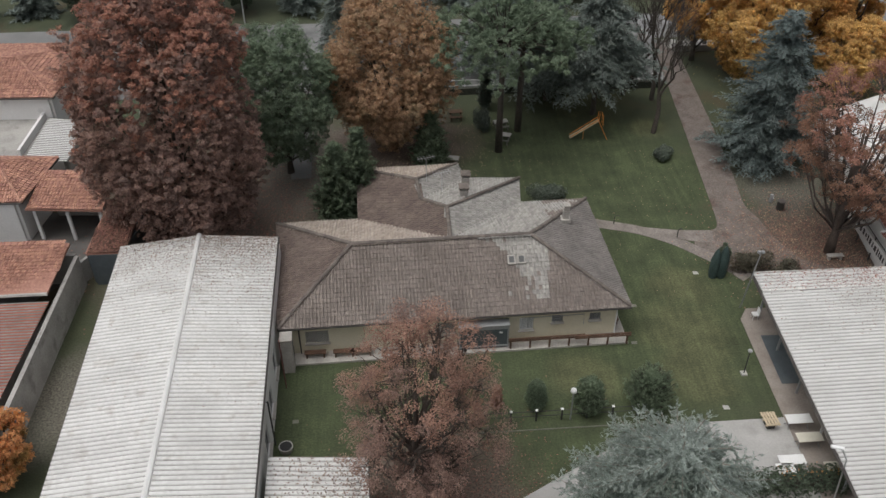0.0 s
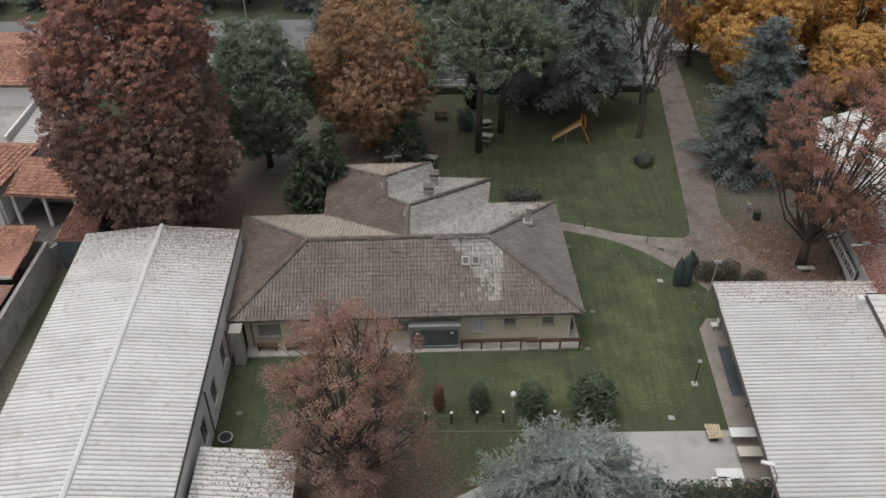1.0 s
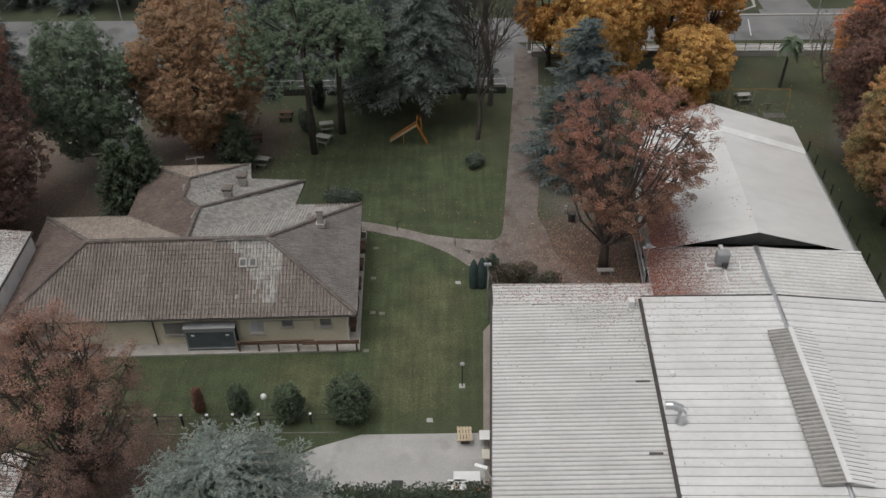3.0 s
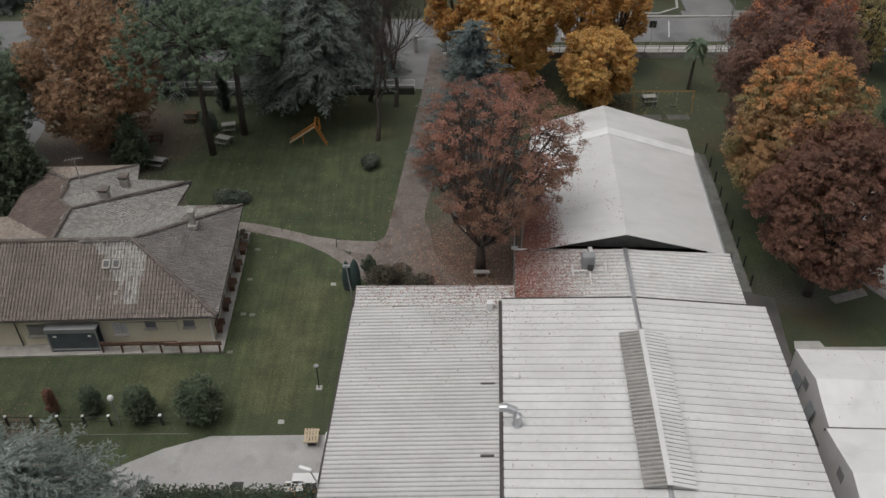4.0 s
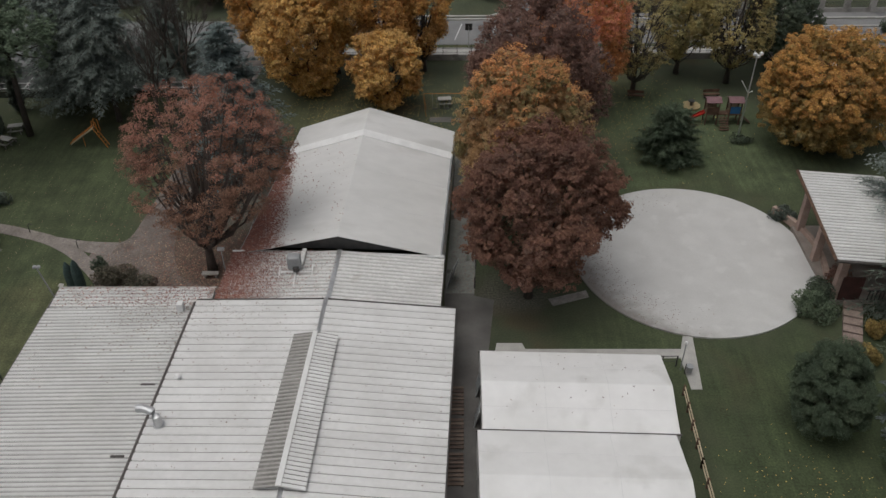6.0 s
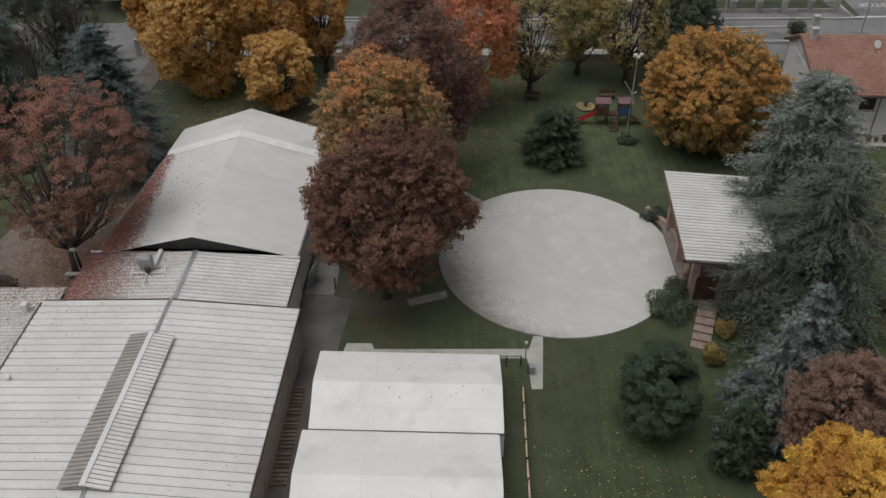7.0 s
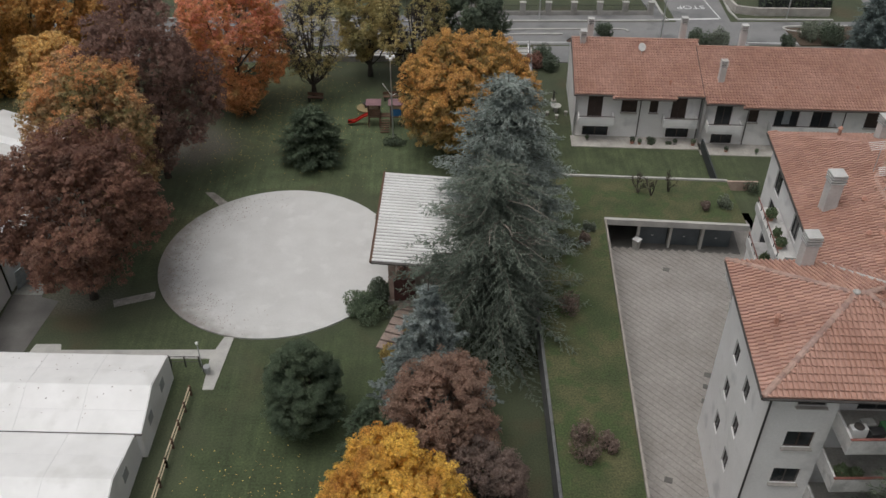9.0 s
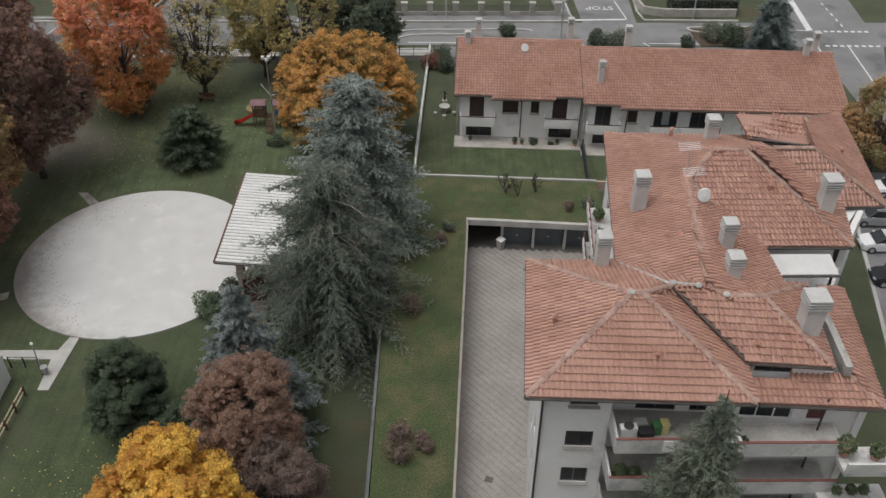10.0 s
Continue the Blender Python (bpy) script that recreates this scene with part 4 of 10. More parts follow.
    # walkway and its rail
    structure("walkway", slabbed([(-8.0, 42.25, 0.14), (15.55, 42.95, 0.14), (15.0, 57.0, 0.14), (14.05, 57.0, 0.14), (14.7, 44.1, 0.14), (-8.1, 43.45, 0.14)], 0.25),
              STONE, "pale stone walkway round the house", "paving")
    # chimneys, antennas, skylight
    ch = part("chimney", boxed(((12.2, 51.9, 5.2), (0.42, 0.42, 1.4)), ((12.2, 51.9, 4.62), (0.7, 0.7, 0.3))), STONE, h, "pale rendered chimney with a slatted cap")
    for k in range(3):
        part("slat", boxed(((12.2, 51.9, 5.5 + 0.14 * k), (0.5, 0.5, 0.04))), STONE, ch)
    part("cap", box(bmesh.new(), (12.2, 51.9, 5.95), (0.54, 0.54, 0.12), 0, 0.04), STONE, ch)
    for x, y, z in ((4.7, 55.0, 5.2), (5.1, 58.2, 4.3)):
        c = part("chimney", boxed(((x, y, z - 0.1), (0.6, 0.6, 1.0)), ((x, y, z + 0.42), (0.75, 0.75, 0.1))), STONE, h, "low weathered chimney stack")
        part("cap", boxed(((x, y, z + 0.72), (0.8, 0.8, 0.09)), ((x - 0.28, y - 0.28, z + 0.56), (0.1, 0.1, 0.24)), ((x + 0.28, y + 0.28, z + 0.56), (0.1, 0.1, 0.24)), ((x + 0.28, y - 0.28, z + 0.56), (0.1, 0.1, 0.24)), ((x - 0.28, y + 0.28, z + 0.56), (0.1, 0.1, 0.24))), HOUSE_RIDGE, c)
    sky_m = pose(7.75, 46.56, 5.2, 31, 0, 1.6)
    sk = part("skylight", box(box(bmesh.new(), (-0.35, 0, 0), (0.56, 0.7, 0.16), m=sky_m), (0.35, 0, 0), (0.56, 0.7, 0.16), m=sky_m), STONE, h, "pair of small roof windows")
    for s in (-0.35, 0.35):
        part("pane", box(bmesh.new(), (s, 0, 0.083), (0.36, 0.46, 0.02), m=sky_m), DARK_WALL, sk)
    for x, y, z, hgt in ((1.9, 57.4, 4.9, 2.2), (3.0, 55.2, 5.3, 1.8)):
        an = part("antenna", tubed([(x, y, z), (x, y, z + hgt)], 0.025, 5), ZINC, h, "thin television antenna")
        part("antenna_boom", tubed([(x - 0.7, y - 0.2, z + hgt), (x + 0.7, y + 0.2, z + hgt)], 0.02, 4), ZINC, an)
        for k in range(6):
            q = -0.6 + 0.24 * k
            part("antenna_rod", tubed([(x + q - 0.1, y + q * 0.28 + 0.35, z + hgt), (x + q + 0.1, y + q * 0.28 - 0.35, z + hgt)], 0.012, 4), ZINC, an)
    # the white block between house and barn
    part("side_block", boxed(((-8.3, 42.0, 1.5), (0.7, 0.8, 3.0), 1.6), ((-8.3, 42.0, 3.05), (0.85, 0.95, 0.1), 1.6)), STONE, h, "grey-white gate pillar with a flat cap")


park_house()


def veranda_furniture():
    """The wooden rail and benches along the walkway."""
    r = thing("railing", (11, 43, 0.14), "brown wooden rail with short posts along the walkway", "railing")
    for a, b, z in (((6.95, 42.95), (12.4, 43.1), 0.95), ((11.6, 42.75), (15.6, 42.85), 1.15), ((6.95, 42.95), (12.4, 43.1), 0.75), ((11.6, 42.72), (15.6, 42.82), 0.98)):
        part("rail", tubed([(*a, z), (*b, z)], 0.07, 6), WOOD, r)
    for k in range(7):
        x = 7.1 + 1.38 * k
        part("post", boxed(((x, 42.88, 0.55), (0.11, 0.11, 0.86))), WOOD, r)
    for x in (-6.6, -4.6, -3.4):
        t = thing("bench", (x, 42.95, 0.14), "low dark wooden bench on the walkway", "bench", "benches on the walkway")
        part("seat", boxed(((x, 42.95, 0.58), (1.5, 0.4, 0.06), 1.6)), WOOD, t)
        for s in (-0.6, 0.6):
            part("leg", boxed(((x + s, 42.95, 0.34), (0.08, 0.36, 0.44), 1.6)), WOOD, t)
    for y in (45.3, 47.6, 49.9, 52.2, 54.4):
        t = thing("bracket_bench", (15.0, y, 0.14), "brown wooden bench against the side wall", "bench", "benches on the walkway")
        part("seat", boxed(((14.95, y, 0.62), (0.45, 1.1, 0.06), 3)), WOOD, t)
        part("backrest", boxed(((14.72, y, 0.95), (0.06, 1.1, 0.35), 3)), WOOD, t)
        for s in (-0.45, 0.45):
            part("leg", boxed(((14.95, y + s, 0.36), (0.4, 0.07, 0.46), 3)), WOOD, t)
    for x, y in ((14.5, 56.3), (14.9, 55.7)):
        t = thing("planter_box", (x, y, 0.14), "grey stone planter on the walkway", "planter")
        part("trough", boxed(((x, y, 0.4), (0.5, 0.9, 0.5))), GREY_WALL, t)
        part("soil", boxed(((x, y, 0.655), (0.4, 0.8, 0.02))), LITTER, t)


veranda_furniture()


# ---- the white metal barns ----
def wall_box(parent, pts, z0, z1, mat, name="wall"):
    """Plain walls along the outline pts, closing it."""
    for p, q in zip(pts, pts[1:] + pts[:1]):
        wall(name, p, q, z0, z1, 0.25, [], mat, parent)


def gable_ends(parent, ends, mat):
    for a, b, c in ends:
        part("gable", slabbed_tri(a, b, c), mat, parent)


def slabbed_tri(a, b, c, t=0.2):
    bm = bmesh.new()
    a, b, c = V(*a), V(*b), V(*c)
    n = (b - a).cross(c - a).normalized() * t
    f = [bm.verts.new(p) for p in (a, b, c)]
    k = [bm.verts.new(p + n) for p in (a, b, c)]
    bm.faces.new(f)
    bm.faces.new(k[::-1])
    for i in range(3):
        j = (i + 1) % 3
        bm.faces.new((f[i], k[i], k[j], f[j]))
    return bm


def west_barn():
    b = thing("barn", (-14.5, 38, 0), "long white barn with a ribbed lichen-spotted roof", "barn")
    R0, R1 = V(-15.0, 50.75, 5.35), V(-13.95, 21.0, 5.35)
    L0, E0 = V(-20.75, 50.65, 4.7), V(-9.4, 51.05, 4.7)
    v = R1 - R0
    sheet_roof(b, R0, E0 - R0, v, 1.0, 3, 0.06, OLD_ROOF, flat=0.16)
    sheet_roof(b, R0, L0 - R0, v, 1.0, 3, 0.06, OLD_ROOF, flat=0.16)
    part("ridge_cap", tubed([R0, R0 + v], 0.2, 8), METAL_ROOF, b, "pale metal ridge cap")
    for s in (L0, E0):
        part("gutter", tubed([s - V(0, 0, 0.1), s + v - V(0, 0, 0.1)], 0.1, 6), GUTTER, b)
        part("verge", tubed([R0 - V(0, 0, 0.05), s - V(0, 0, 0.05)], 0.06, 5), GUTTER, b)
    holes = [(u, u + 1.3, 1.1, 2.9) for u in (2.6, 6.3, 9.8, 13.3)]
    p, q = (-8.5, 22), (-9.3, 50.6)
    length = math.dist(p, q)
    spots = [(length - h[1], length - h[0], h[2], h[3]) for h in [(5.0, 6.3, 1.0, 2.9), (9.3, 10.5, 1.0, 2.9), (12.6, 13.9, 1.0, 2.9), (15.9, 17.2, 1.0, 2.9)]]
    w, a, al, dp = wall("wall", p, q, 0, 4.62, 0.3, spots, WHITE_WALL, b)
    for o in spots:
        window(w, a, al, dp, o, GLASS, GREY_METAL)
    wall("wall", (-9.3, 50.6), (-20.5, 50.3), 0, 4.6, 0.3, [], WHITE_WALL, b)
    wall("wall", (-20.5, 50.3), (-19.6, 22), 0, 4.6, 0.3, [], WHITE_WALL, b)
    gable_ends(b, (((-9.5, 50.6, 4.6), (-20.4, 50.3, 4.6), (-15, 50.45, 5.25)),), WHITE_WALL)
    part("drainpipe", tubed([(-8.9, 34.9, 4.55), (-8.6, 34.9, 4.5), (-8.6, 34.9, 0.6)], 0.06, 6), DARK_METAL, b)
    part("wall_stripe", boxed(((-8.42, 40.2, 2.3), (0.06, 0.12, 4.4), 2)), MAROON, b)
    # low shed roof in the corner
    s = thing("lean_to", (-5.8, 28, 0), "low shed with an old leaf-strewn ribbed roof", "shed")
    sheet_roof(s, (-8.45, 31.95, 3.1), (5.75, -0.2, -0.25), (0.3, -11, 0.0), 1.0, 3, 0.06, OLD_ROOF, flat=0.16)
    for pq in (((-8.3, 31.6), (-3.0, 31.5)), ((-3.0, 31.5), (-2.8, 22))):
        wall("wall", pq[1], pq[0], 0, 2.78, 0.2, [], GREY_WALL, s)
    part("gutter", tubed([(-2.7, 31.75, 2.78), (-2.4, 20.8, 2.78)], 0.07, 6), GUTTER, s)


west_barn()


PINK_RENDER = material("faded_pink_render", (0.29, 0.235, 0.21), (0.36, 0.3, 0.27), scale=0.7, fine=8.0, grain=0.15, spots=(0.2, 0.165, 0.15), spot_scale=0.7)
SEAM = material("canvas_seam", (0.63, 0.63, 0.62), (0.68, 0.68, 0.67), scale=1.0, fine=10.0, grain=0.05)


def great_barn():
    """Three joined metal halls and the canvas hall behind them."""
    b = thing("barn", (30, 37, 0), "low white hall with a finely ribbed metal roof", "barn")
    sheet_roof(b, (24.98, 46.1, 3.35), (11.2, 0, 0.1), (0, -2.05, 0), 1.0, 3, 0.06, OLD_ROOF, flat=0.16)
    sheet_roof(b, (24.9, 44.0, 3.34), (10.2, 0.05, 0.15), (-1.05, -24, 0), 0.96, 3, 0.06, DULL_SHEET, flat=0.16)
    part("gutter", tubed([(24.95, 46.1, 3.25), (24.85, 44.0, 3.25), (23.82, 20.0, 3.25)], 0.11, 6), GUTTER, b)
    part("gutter", tubed([(35.15, 44.3, 3.52), (34.1, 20.0, 3.52)], 0.16, 6), GUTTER, b, "deep brown valley gutter")
    for k in range(5):
        part("veranda_post", boxed(((25.3 + 0.17 * k, 29.5 + 4 * k, 1.6), (0.12, 0.12, 3.2))), GREY_METAL, b)
    part("seam", boxed(((31.3, 43.98, 3.42), (7.4, 0.07, 0.05))), GUTTER, b)
    part("coping", boxed(((30.6, 46.1, 3.4), (11.3, 0.12, 0.12))), KERB, b)
    for p, q in (((26.9, 20), (27.5, 45.9)), ((27.5, 45.9), (36.1, 45.9))):
        wall("wall", q, p, 0, 3.2, 0.25, [], WHITE_WALL, b)
    for y, s in ((38.6, 0.9), (33.0, 0.8)):
        part("gutter_spout", boxed(((34.2 - (44 - y) * 0.043, y - 2.0, 3.55), (s, 0.12, 0.1))), GUTTER, b)

    c = thing("barn", (44, 36, 0), "wide white hall with broad standing-seam roof sheets", "barn")
    R, v = V(44.3, 44.2, 3.98), V(-1.05, -24.0, 0)
    lft, rgt = V(35.25, 44.55, 3.6) - R, V(53.25, 43.65, 3.6) - R
    sheet_roof(c, R, lft, v, 1.26, 2, 0.07, METAL_ROOF, flat=0.07)
    sheet_roof(c, R, rgt, v, 1.26, 2, 0.07, METAL_ROOF, flat=0.07)
    part("ridge_cap", tubed([R + V(0, 0, 0.03), R + v + V(0, 0, 0.03)], 0.16, 8), ZINC, c, "grey zinc ridge cap")
    part("verge", tubed([R + lft + V(0, 0.03, 0), R + V(0, 0.03, 0.02), R + rgt + V(0, 0.03, 0)], 0.06, 5), GUTTER, c)
    part("gutter", tubed([R + rgt - V(0, 0, 0.1), R + rgt + v - V(0, 0, 0.1)], 0.1, 6), GUTTER, c)
    part("fascia", boxed(((52.72, 31.8, 3.35), (0.08, 24, 0.25), -2.5)), MAROON, c)
    wall("wall", (52.9, 43.4), (51.8, 20.3), 0, 3.45, 0.25, [], PINK_RENDER, c)
    wall("wall", (35.5, 44.3), (52.9, 43.4), 0, 3.5, 0.25, [], WHITE_WALL, c)
    # ridge ventilator
    vt = part("ventilator", boxed(((43.8, 34.35, 4.08), (2.3, 11.6, 0.4), -2.6)), GREY_METAL, c, "raised ridge ventilator with ribbed roof")
    vt_r = V(44.08, 40.4, 4.5)
    vv = V(-0.55, -12.15, 0)
    # left slope: shade painted in by the darker sheets
    sheet_roof(c, vt_r, (-1.42, 0.02, -0.24), vv, 0.6, 2, 0.05, VENT_SHADE_SHEET, "ventilator_sheet")
    sheet_roof(c, vt_r, (1.48, -0.12, -0.24), vv, 0.6, 2, 0.03, METAL_ROOF, "ventilator_sheet", flat=0.2)
    part("ventilator_ridge", boxed(((43.805, 34.33, 4.53), (0.32, 12.2, 0.06), -2.6)), METAL_ROOF, vt)

    d = thing("barn", (44, 47, 0), "low link roof of grey ribbed sheets, partly under red leaves", "barn")
    R = V(44.65, 50.0, 3.72)
    v = V(-0.25, -5.5, 0.0)
    lft, rgt = V(36.5, 50.4, 3.15) - R, V(52.45, 49.55, 3.25) - R
    sheet_roof(d, R, lft, v, 0.8, 2, 0.07, OLD_ROOF, flat=0.16)
    sheet_roof(d, R, rgt, v, 0.8, 2, 0.07, OLD_ROOF, flat=0.16)
    part("ridge_cap", boxed(((44.52, 47.2, 3.8), (0.35, 5.6, 0.05), -2.6)), ZINC, d)
    part("header", tubed([R + lft + V(0, 0.1, 0.12), R + V(0, 0.05, 0.05) - V(0, 0, 0.3), R + rgt + V(0, 0.1, 0.1)], 0.1, 5), WHITE_PAINT, d)
    part("gutter", tubed([R + rgt - V(0, 0, 0.1), R + rgt + v - V(0, 0, 0.1)], 0.08, 6), GUTTER, d)
    wall("wall", (36.9, 44.7), (37.0, 50.1), 0, 3.0, 0.2, [], WHITE_WALL, d)
    wall("wall", (52.1, 49.3), (51.9, 44.0), 0, 3.05, 0.2, [], WHITE_WALL, d)
    ac = thing("roof_fan", (41.6, 47.7, 3.55), "grey rooftop fan unit on a white pipe stand", "fan unit")
    part("case", box(bmesh.new(), (41.6, 47.9, 4.35), (0.95, 0.7, 1.1), 0, 0.12), GREY_METAL, ac)
    part("motor", drum(bmesh.new(), (41.75, 47.5, 3.80), 0.22, 0.35, 12), DARK_METAL, ac)
    part("duct", boxed(((42.05, 49.0, 3.80), (0.28, 1.9, 0.28))), OLD_ROOF, ac)
    for p, q in (((40.5, 47.4, 3.75), (42.9, 47.4, 3.80)), ((40.5, 46.9, 3.45), (40.5, 48.0, 3.80)), ((42.9, 46.9, 3.45), (42.9, 48.0, 4.00)), ((41.7, 45.7, 3.45), (41.7, 47.4, 3.80))):
        part("pipe", tubed([p, q], 0.05, 5), WHITE_PAINT, ac)

    t = thing("marquee", (45.5, 59, 0), "large white canvas marquee hall strewn with leaves", "marquee")
    TL0, TL1 = V(37.0, 50.25, 3.2), V(39.2, 68.7, 3.2)
    TR0, TR1 = V(52.2, 49.85, 3.2), V(53.25, 68.0, 3.2)
    G0, G1 = V(44.6, 49.85, 5.15), V(45.6, 68.9, 5.2)
    n = 4
    for k in range(n):
        a, c2 = k / n, (k + 1) / n
        for lo0, lo1 in ((TL0, TL1), (TR0, TR1)):
            bm = slabbed([G0.lerp(G1, a), G0.lerp(G1, c2), lo0.lerp(lo1, c2), lo0.lerp(lo1, a)], 0.04)
            part("canvas", bm, HALL_CANVAS, t)
    rib = 0.77
    for lo0, lo1 in ((TL0, TL1), (TR0, TR1)):
        a, c2 = (rib - 0.016), (rib + 0.03)
        up = V(0, 0, 0.1)
        part("canvas_band", slabbed([G0.lerp(G1, a) + 0.4 * up, G0.lerp(G1, c2) + 1.6 * up, lo0.lerp(lo1, c2) + 1.6 * up, lo0.lerp(lo1, a) + 0.4 * up], 0.2), WHITE_PAINT, t, "bright white overlap of the canvas")
        part("canvas", slabbed([G0.lerp(G1, c2) + 1.5 * up, G1 + 1.5 * up, lo1 + 1.5 * up, lo0.lerp(lo1, c2) + 1.5 * up], 0.12), HALL_CANVAS, t)
    for k in (1, 2, 3):
        part("seam", tubed([TL0.lerp(TL1, k / n) + V(0, 0, 0.005), G0.lerp(G1, k / n) + V(0, 0, 0.005), TR0.lerp(TR1, k / n) + V(0, 0, 0.005)], 0.016, 4), SEAM, t)
    for lo0, lo1 in ((TL0, TL1), (TR0, TR1)):
        part("eaves_rail", tubed([lo0, lo1], 0.09, 6), GREY_METAL, t)
        bm = bmesh.new()
        p, q = lo0, lo1
        slab(bm, [(p.x - 0.03, p.y, p.z), (p.x + 0.03, p.y, p.z), (q.x + 0.03, q.y, q.z), (q.x - 0.03, q.y, q.z)], 3.2)
        part("side_cloth", bm, TENT, t)
    part("gable_cloth", slabbed_tri(TL1, TR1, G1, 0.04), TENT, t)
    bm = slabbed([TL1, TR1, V(TR1.x, TR1.y + 0.05, 3.2), V(TL1.x, TL1.y + 0.05, 3.2)], 3.2)
    part("end_cloth", bm, TENT, t)
    # Solid dark sheet painting the shade inside the open gable.
    part("gable_board", slabbed_tri(TL0 + V(2.6, 0.3, 0.45), TR0 - V(2.9, -0.3, -0.45), G0 + V(0.1, 0.35, -0.2), 0.06), DARK_METAL, t, "dark sheet standing for the shade in the open gable")
    for lo0, lo1 in ((TL0, TL1), (TR0, TR1)):
        for k in range(6):
            p = lo0.lerp(lo1, k / 5)
            part("post", boxed(((p.x, p.y, 1.6), (0.12, 0.12, 3.2))), WHITE_PAINT, t)

    # twin marquees
    for n, (y0, y1) in enumerate(((40.95, 34.2), (34.1, 26.8))):
        t = thing("marquee", (60.9, (y0 + y1) / 2, 0), "white canvas marquee beside the alley", "marquee", "twin marquees")
        ym = (y0 + y1) / 2
        yr = (37.45, 30.2)[n]
        prof = [(y0, 2.2), (y0 - 0.12, 2.26), ((y0 + yr) / 2, 2.6), (yr + 0.15, 2.97), (yr, 3.0), (yr - 0.15, 2.95), ((y1 + yr) / 2, 2.45), (y1 + 0.12, 2.06), (y1, 2.0)]
        xl, xr = 55.0 - (40.75 - ym) * 0.045, 67.0 - (40.75 - ym) * 0.045
        for k in range(3):
            bm = bmesh.new()
            rows = []
            for i in range(2):
                x = xl + (xr - xl) * (k + i) / 3
                rows.append([bm.verts.new((x, y - (x - 55) * 0.033, z)) for y, z in prof])
            for r0, r1 in zip(rows, rows[1:]):
                for j in range(len(prof) - 1):
                    bm.faces.new((r0[j], r0[j + 1], r1[j + 1], r1[j]))
            part("canvas", bm, TENT, t)
        for k in (1, 2):
            x = xl + (xr - xl) * k / 3
            part("seam", tubed([(x, y - (x - 55) * 0.033, z + 0.004) for y, z in prof], 0.018, 4), SEAM, t)
        for y, z in (prof[2], prof[6]):
            part("seam", tubed([(xl, y - (xl - 55) * 0.033, z + 0.003), (xr, y - (xr - 55) * 0.033, z + 0.003)], 0.014, 4), SEAM, t)
        for x in (xl, xr):
            bm = bmesh.new()
            up = [(x, y - (x - 55) * 0.033, z - 0.03) for y, z in prof]
            lowr = [(x, up[-1][1], 0.02), (x, up[0][1], 0.02)]
            a = [bm.verts.new(p) for p in up + lowr]
            c2 = [bm.verts.new((p[0] + 0.05, p[1], p[2])) for p in up + lowr]
            bm.faces.new(a)
            bm.faces.new(c2[::-1])
            for i in range(len(a)):
                j = (i + 1) % len(a)
                bm.faces.new((a[i], a[j], c2[j], c2[i]))
            g = part("gable_cloth", bm, TENT, t)
            for s in ((0.9,) if x == xl else (-1.4, 1.4)):
                yy = yr + s - (x - 55) * 0.033
                part("clear_window", boxed(((x + (-0.02 if x == xl else 0.07), yy, 1.6), (0.03, 0.75, 0.75))), GREY_METAL, g)
        for y in (y0, y1):
            bm = slabbed([(xl, y, 2.05), (xr, y - 0.4, 2.05), (xr, y - 0.44, 2.05), (xl, y - 0.04, 2.05)], 2.03)
            part("side_cloth", bm, TENT, t)
            part("gutter", tubed([(xl - 0.1, y - 0.02, 2.12), (xr + 0.1, y - 0.42, 2.12)], 0.07, 6), GUTTER, t)


great_barn()


# ---- the open pavilion by the round floor ----
def pavilion():
    p = thing("pavilion", (84, 52.7, 0), "open pavilion with a white ribbed roof beside the round floor", "pavilion")
    sheet_roof(p, (80.85, 58.1, 5.5), (6.8, -0.25, -0.45), (-0.5, -10.75, -0.6), 0.72, 2, 0.06, METAL_ROOF, flat=0.24)
    part("verge", tubed([(80.8, 58.15, 5.42), (80.3, 47.3, 4.82)], 0.14, 6), WOOD, p)
    part("verge", tubed([(80.3, 47.3, 4.8), (87.15, 47.05, 4.36)], 0.12, 6), GUTTER, p)
    for x, y, z in ((81.7, 48.6, 4.3), (81.7, 53, 4.7), (81.8, 57, 5.1), (86.9, 48.6, 3.9), (86.9, 57, 4.7)):
        part("pillar", boxed(((x, y, z / 2), (0.55, 0.55, z))), PINK_STONE, p)
    part("back_wall", boxed(((87.0, 52.8, 2.1), (0.3, 8.6, 4.2))), PINK_STONE, p)
    part("floor", boxed(((84.2, 52.8, 0.2), (5.8, 9.4, 0.4))), WALKWAY, p)
    rim = [(72.2 + 10.15 * math.cos(a), 53.9 + 10.2 * math.sin(a)) for a in np.linspace(-0.3, 0.62, 16)]
    part("low_wall", band(rim, 0.35, 0.75, 0.7), PINK_STONE, p, "low curved pinkish wall")
    part("screen", boxed(((82.6, 48.2, 1.4), (1.6, 0.12, 2.2), 0)), DARK_RED_BOARD, p)
    for k in range(6):
        part("baluster", boxed(((84.0 + 0.28 * k, 48.1, 0.85), (0.06, 0.06, 0.9))), DARK_METAL, p)
    part("handrail", boxed(((84.7, 48.1, 1.3), (1.8, 0.08, 0.08))), DARK_METAL, p)
    st = thing("garden_steps", (81.8, 46.6, 0), "flight of pinkish stone garden steps", "steps")
    for k in range(6):
        part("step", box(bmesh.new(), (81.4 + 0.28 * k, 43.6 + 0.78 * k, 0.02 + 0.045 * k), (1.35, 0.72, 0.2 + 0.02 * k), -18, 0.02), WORN_STEP, st)


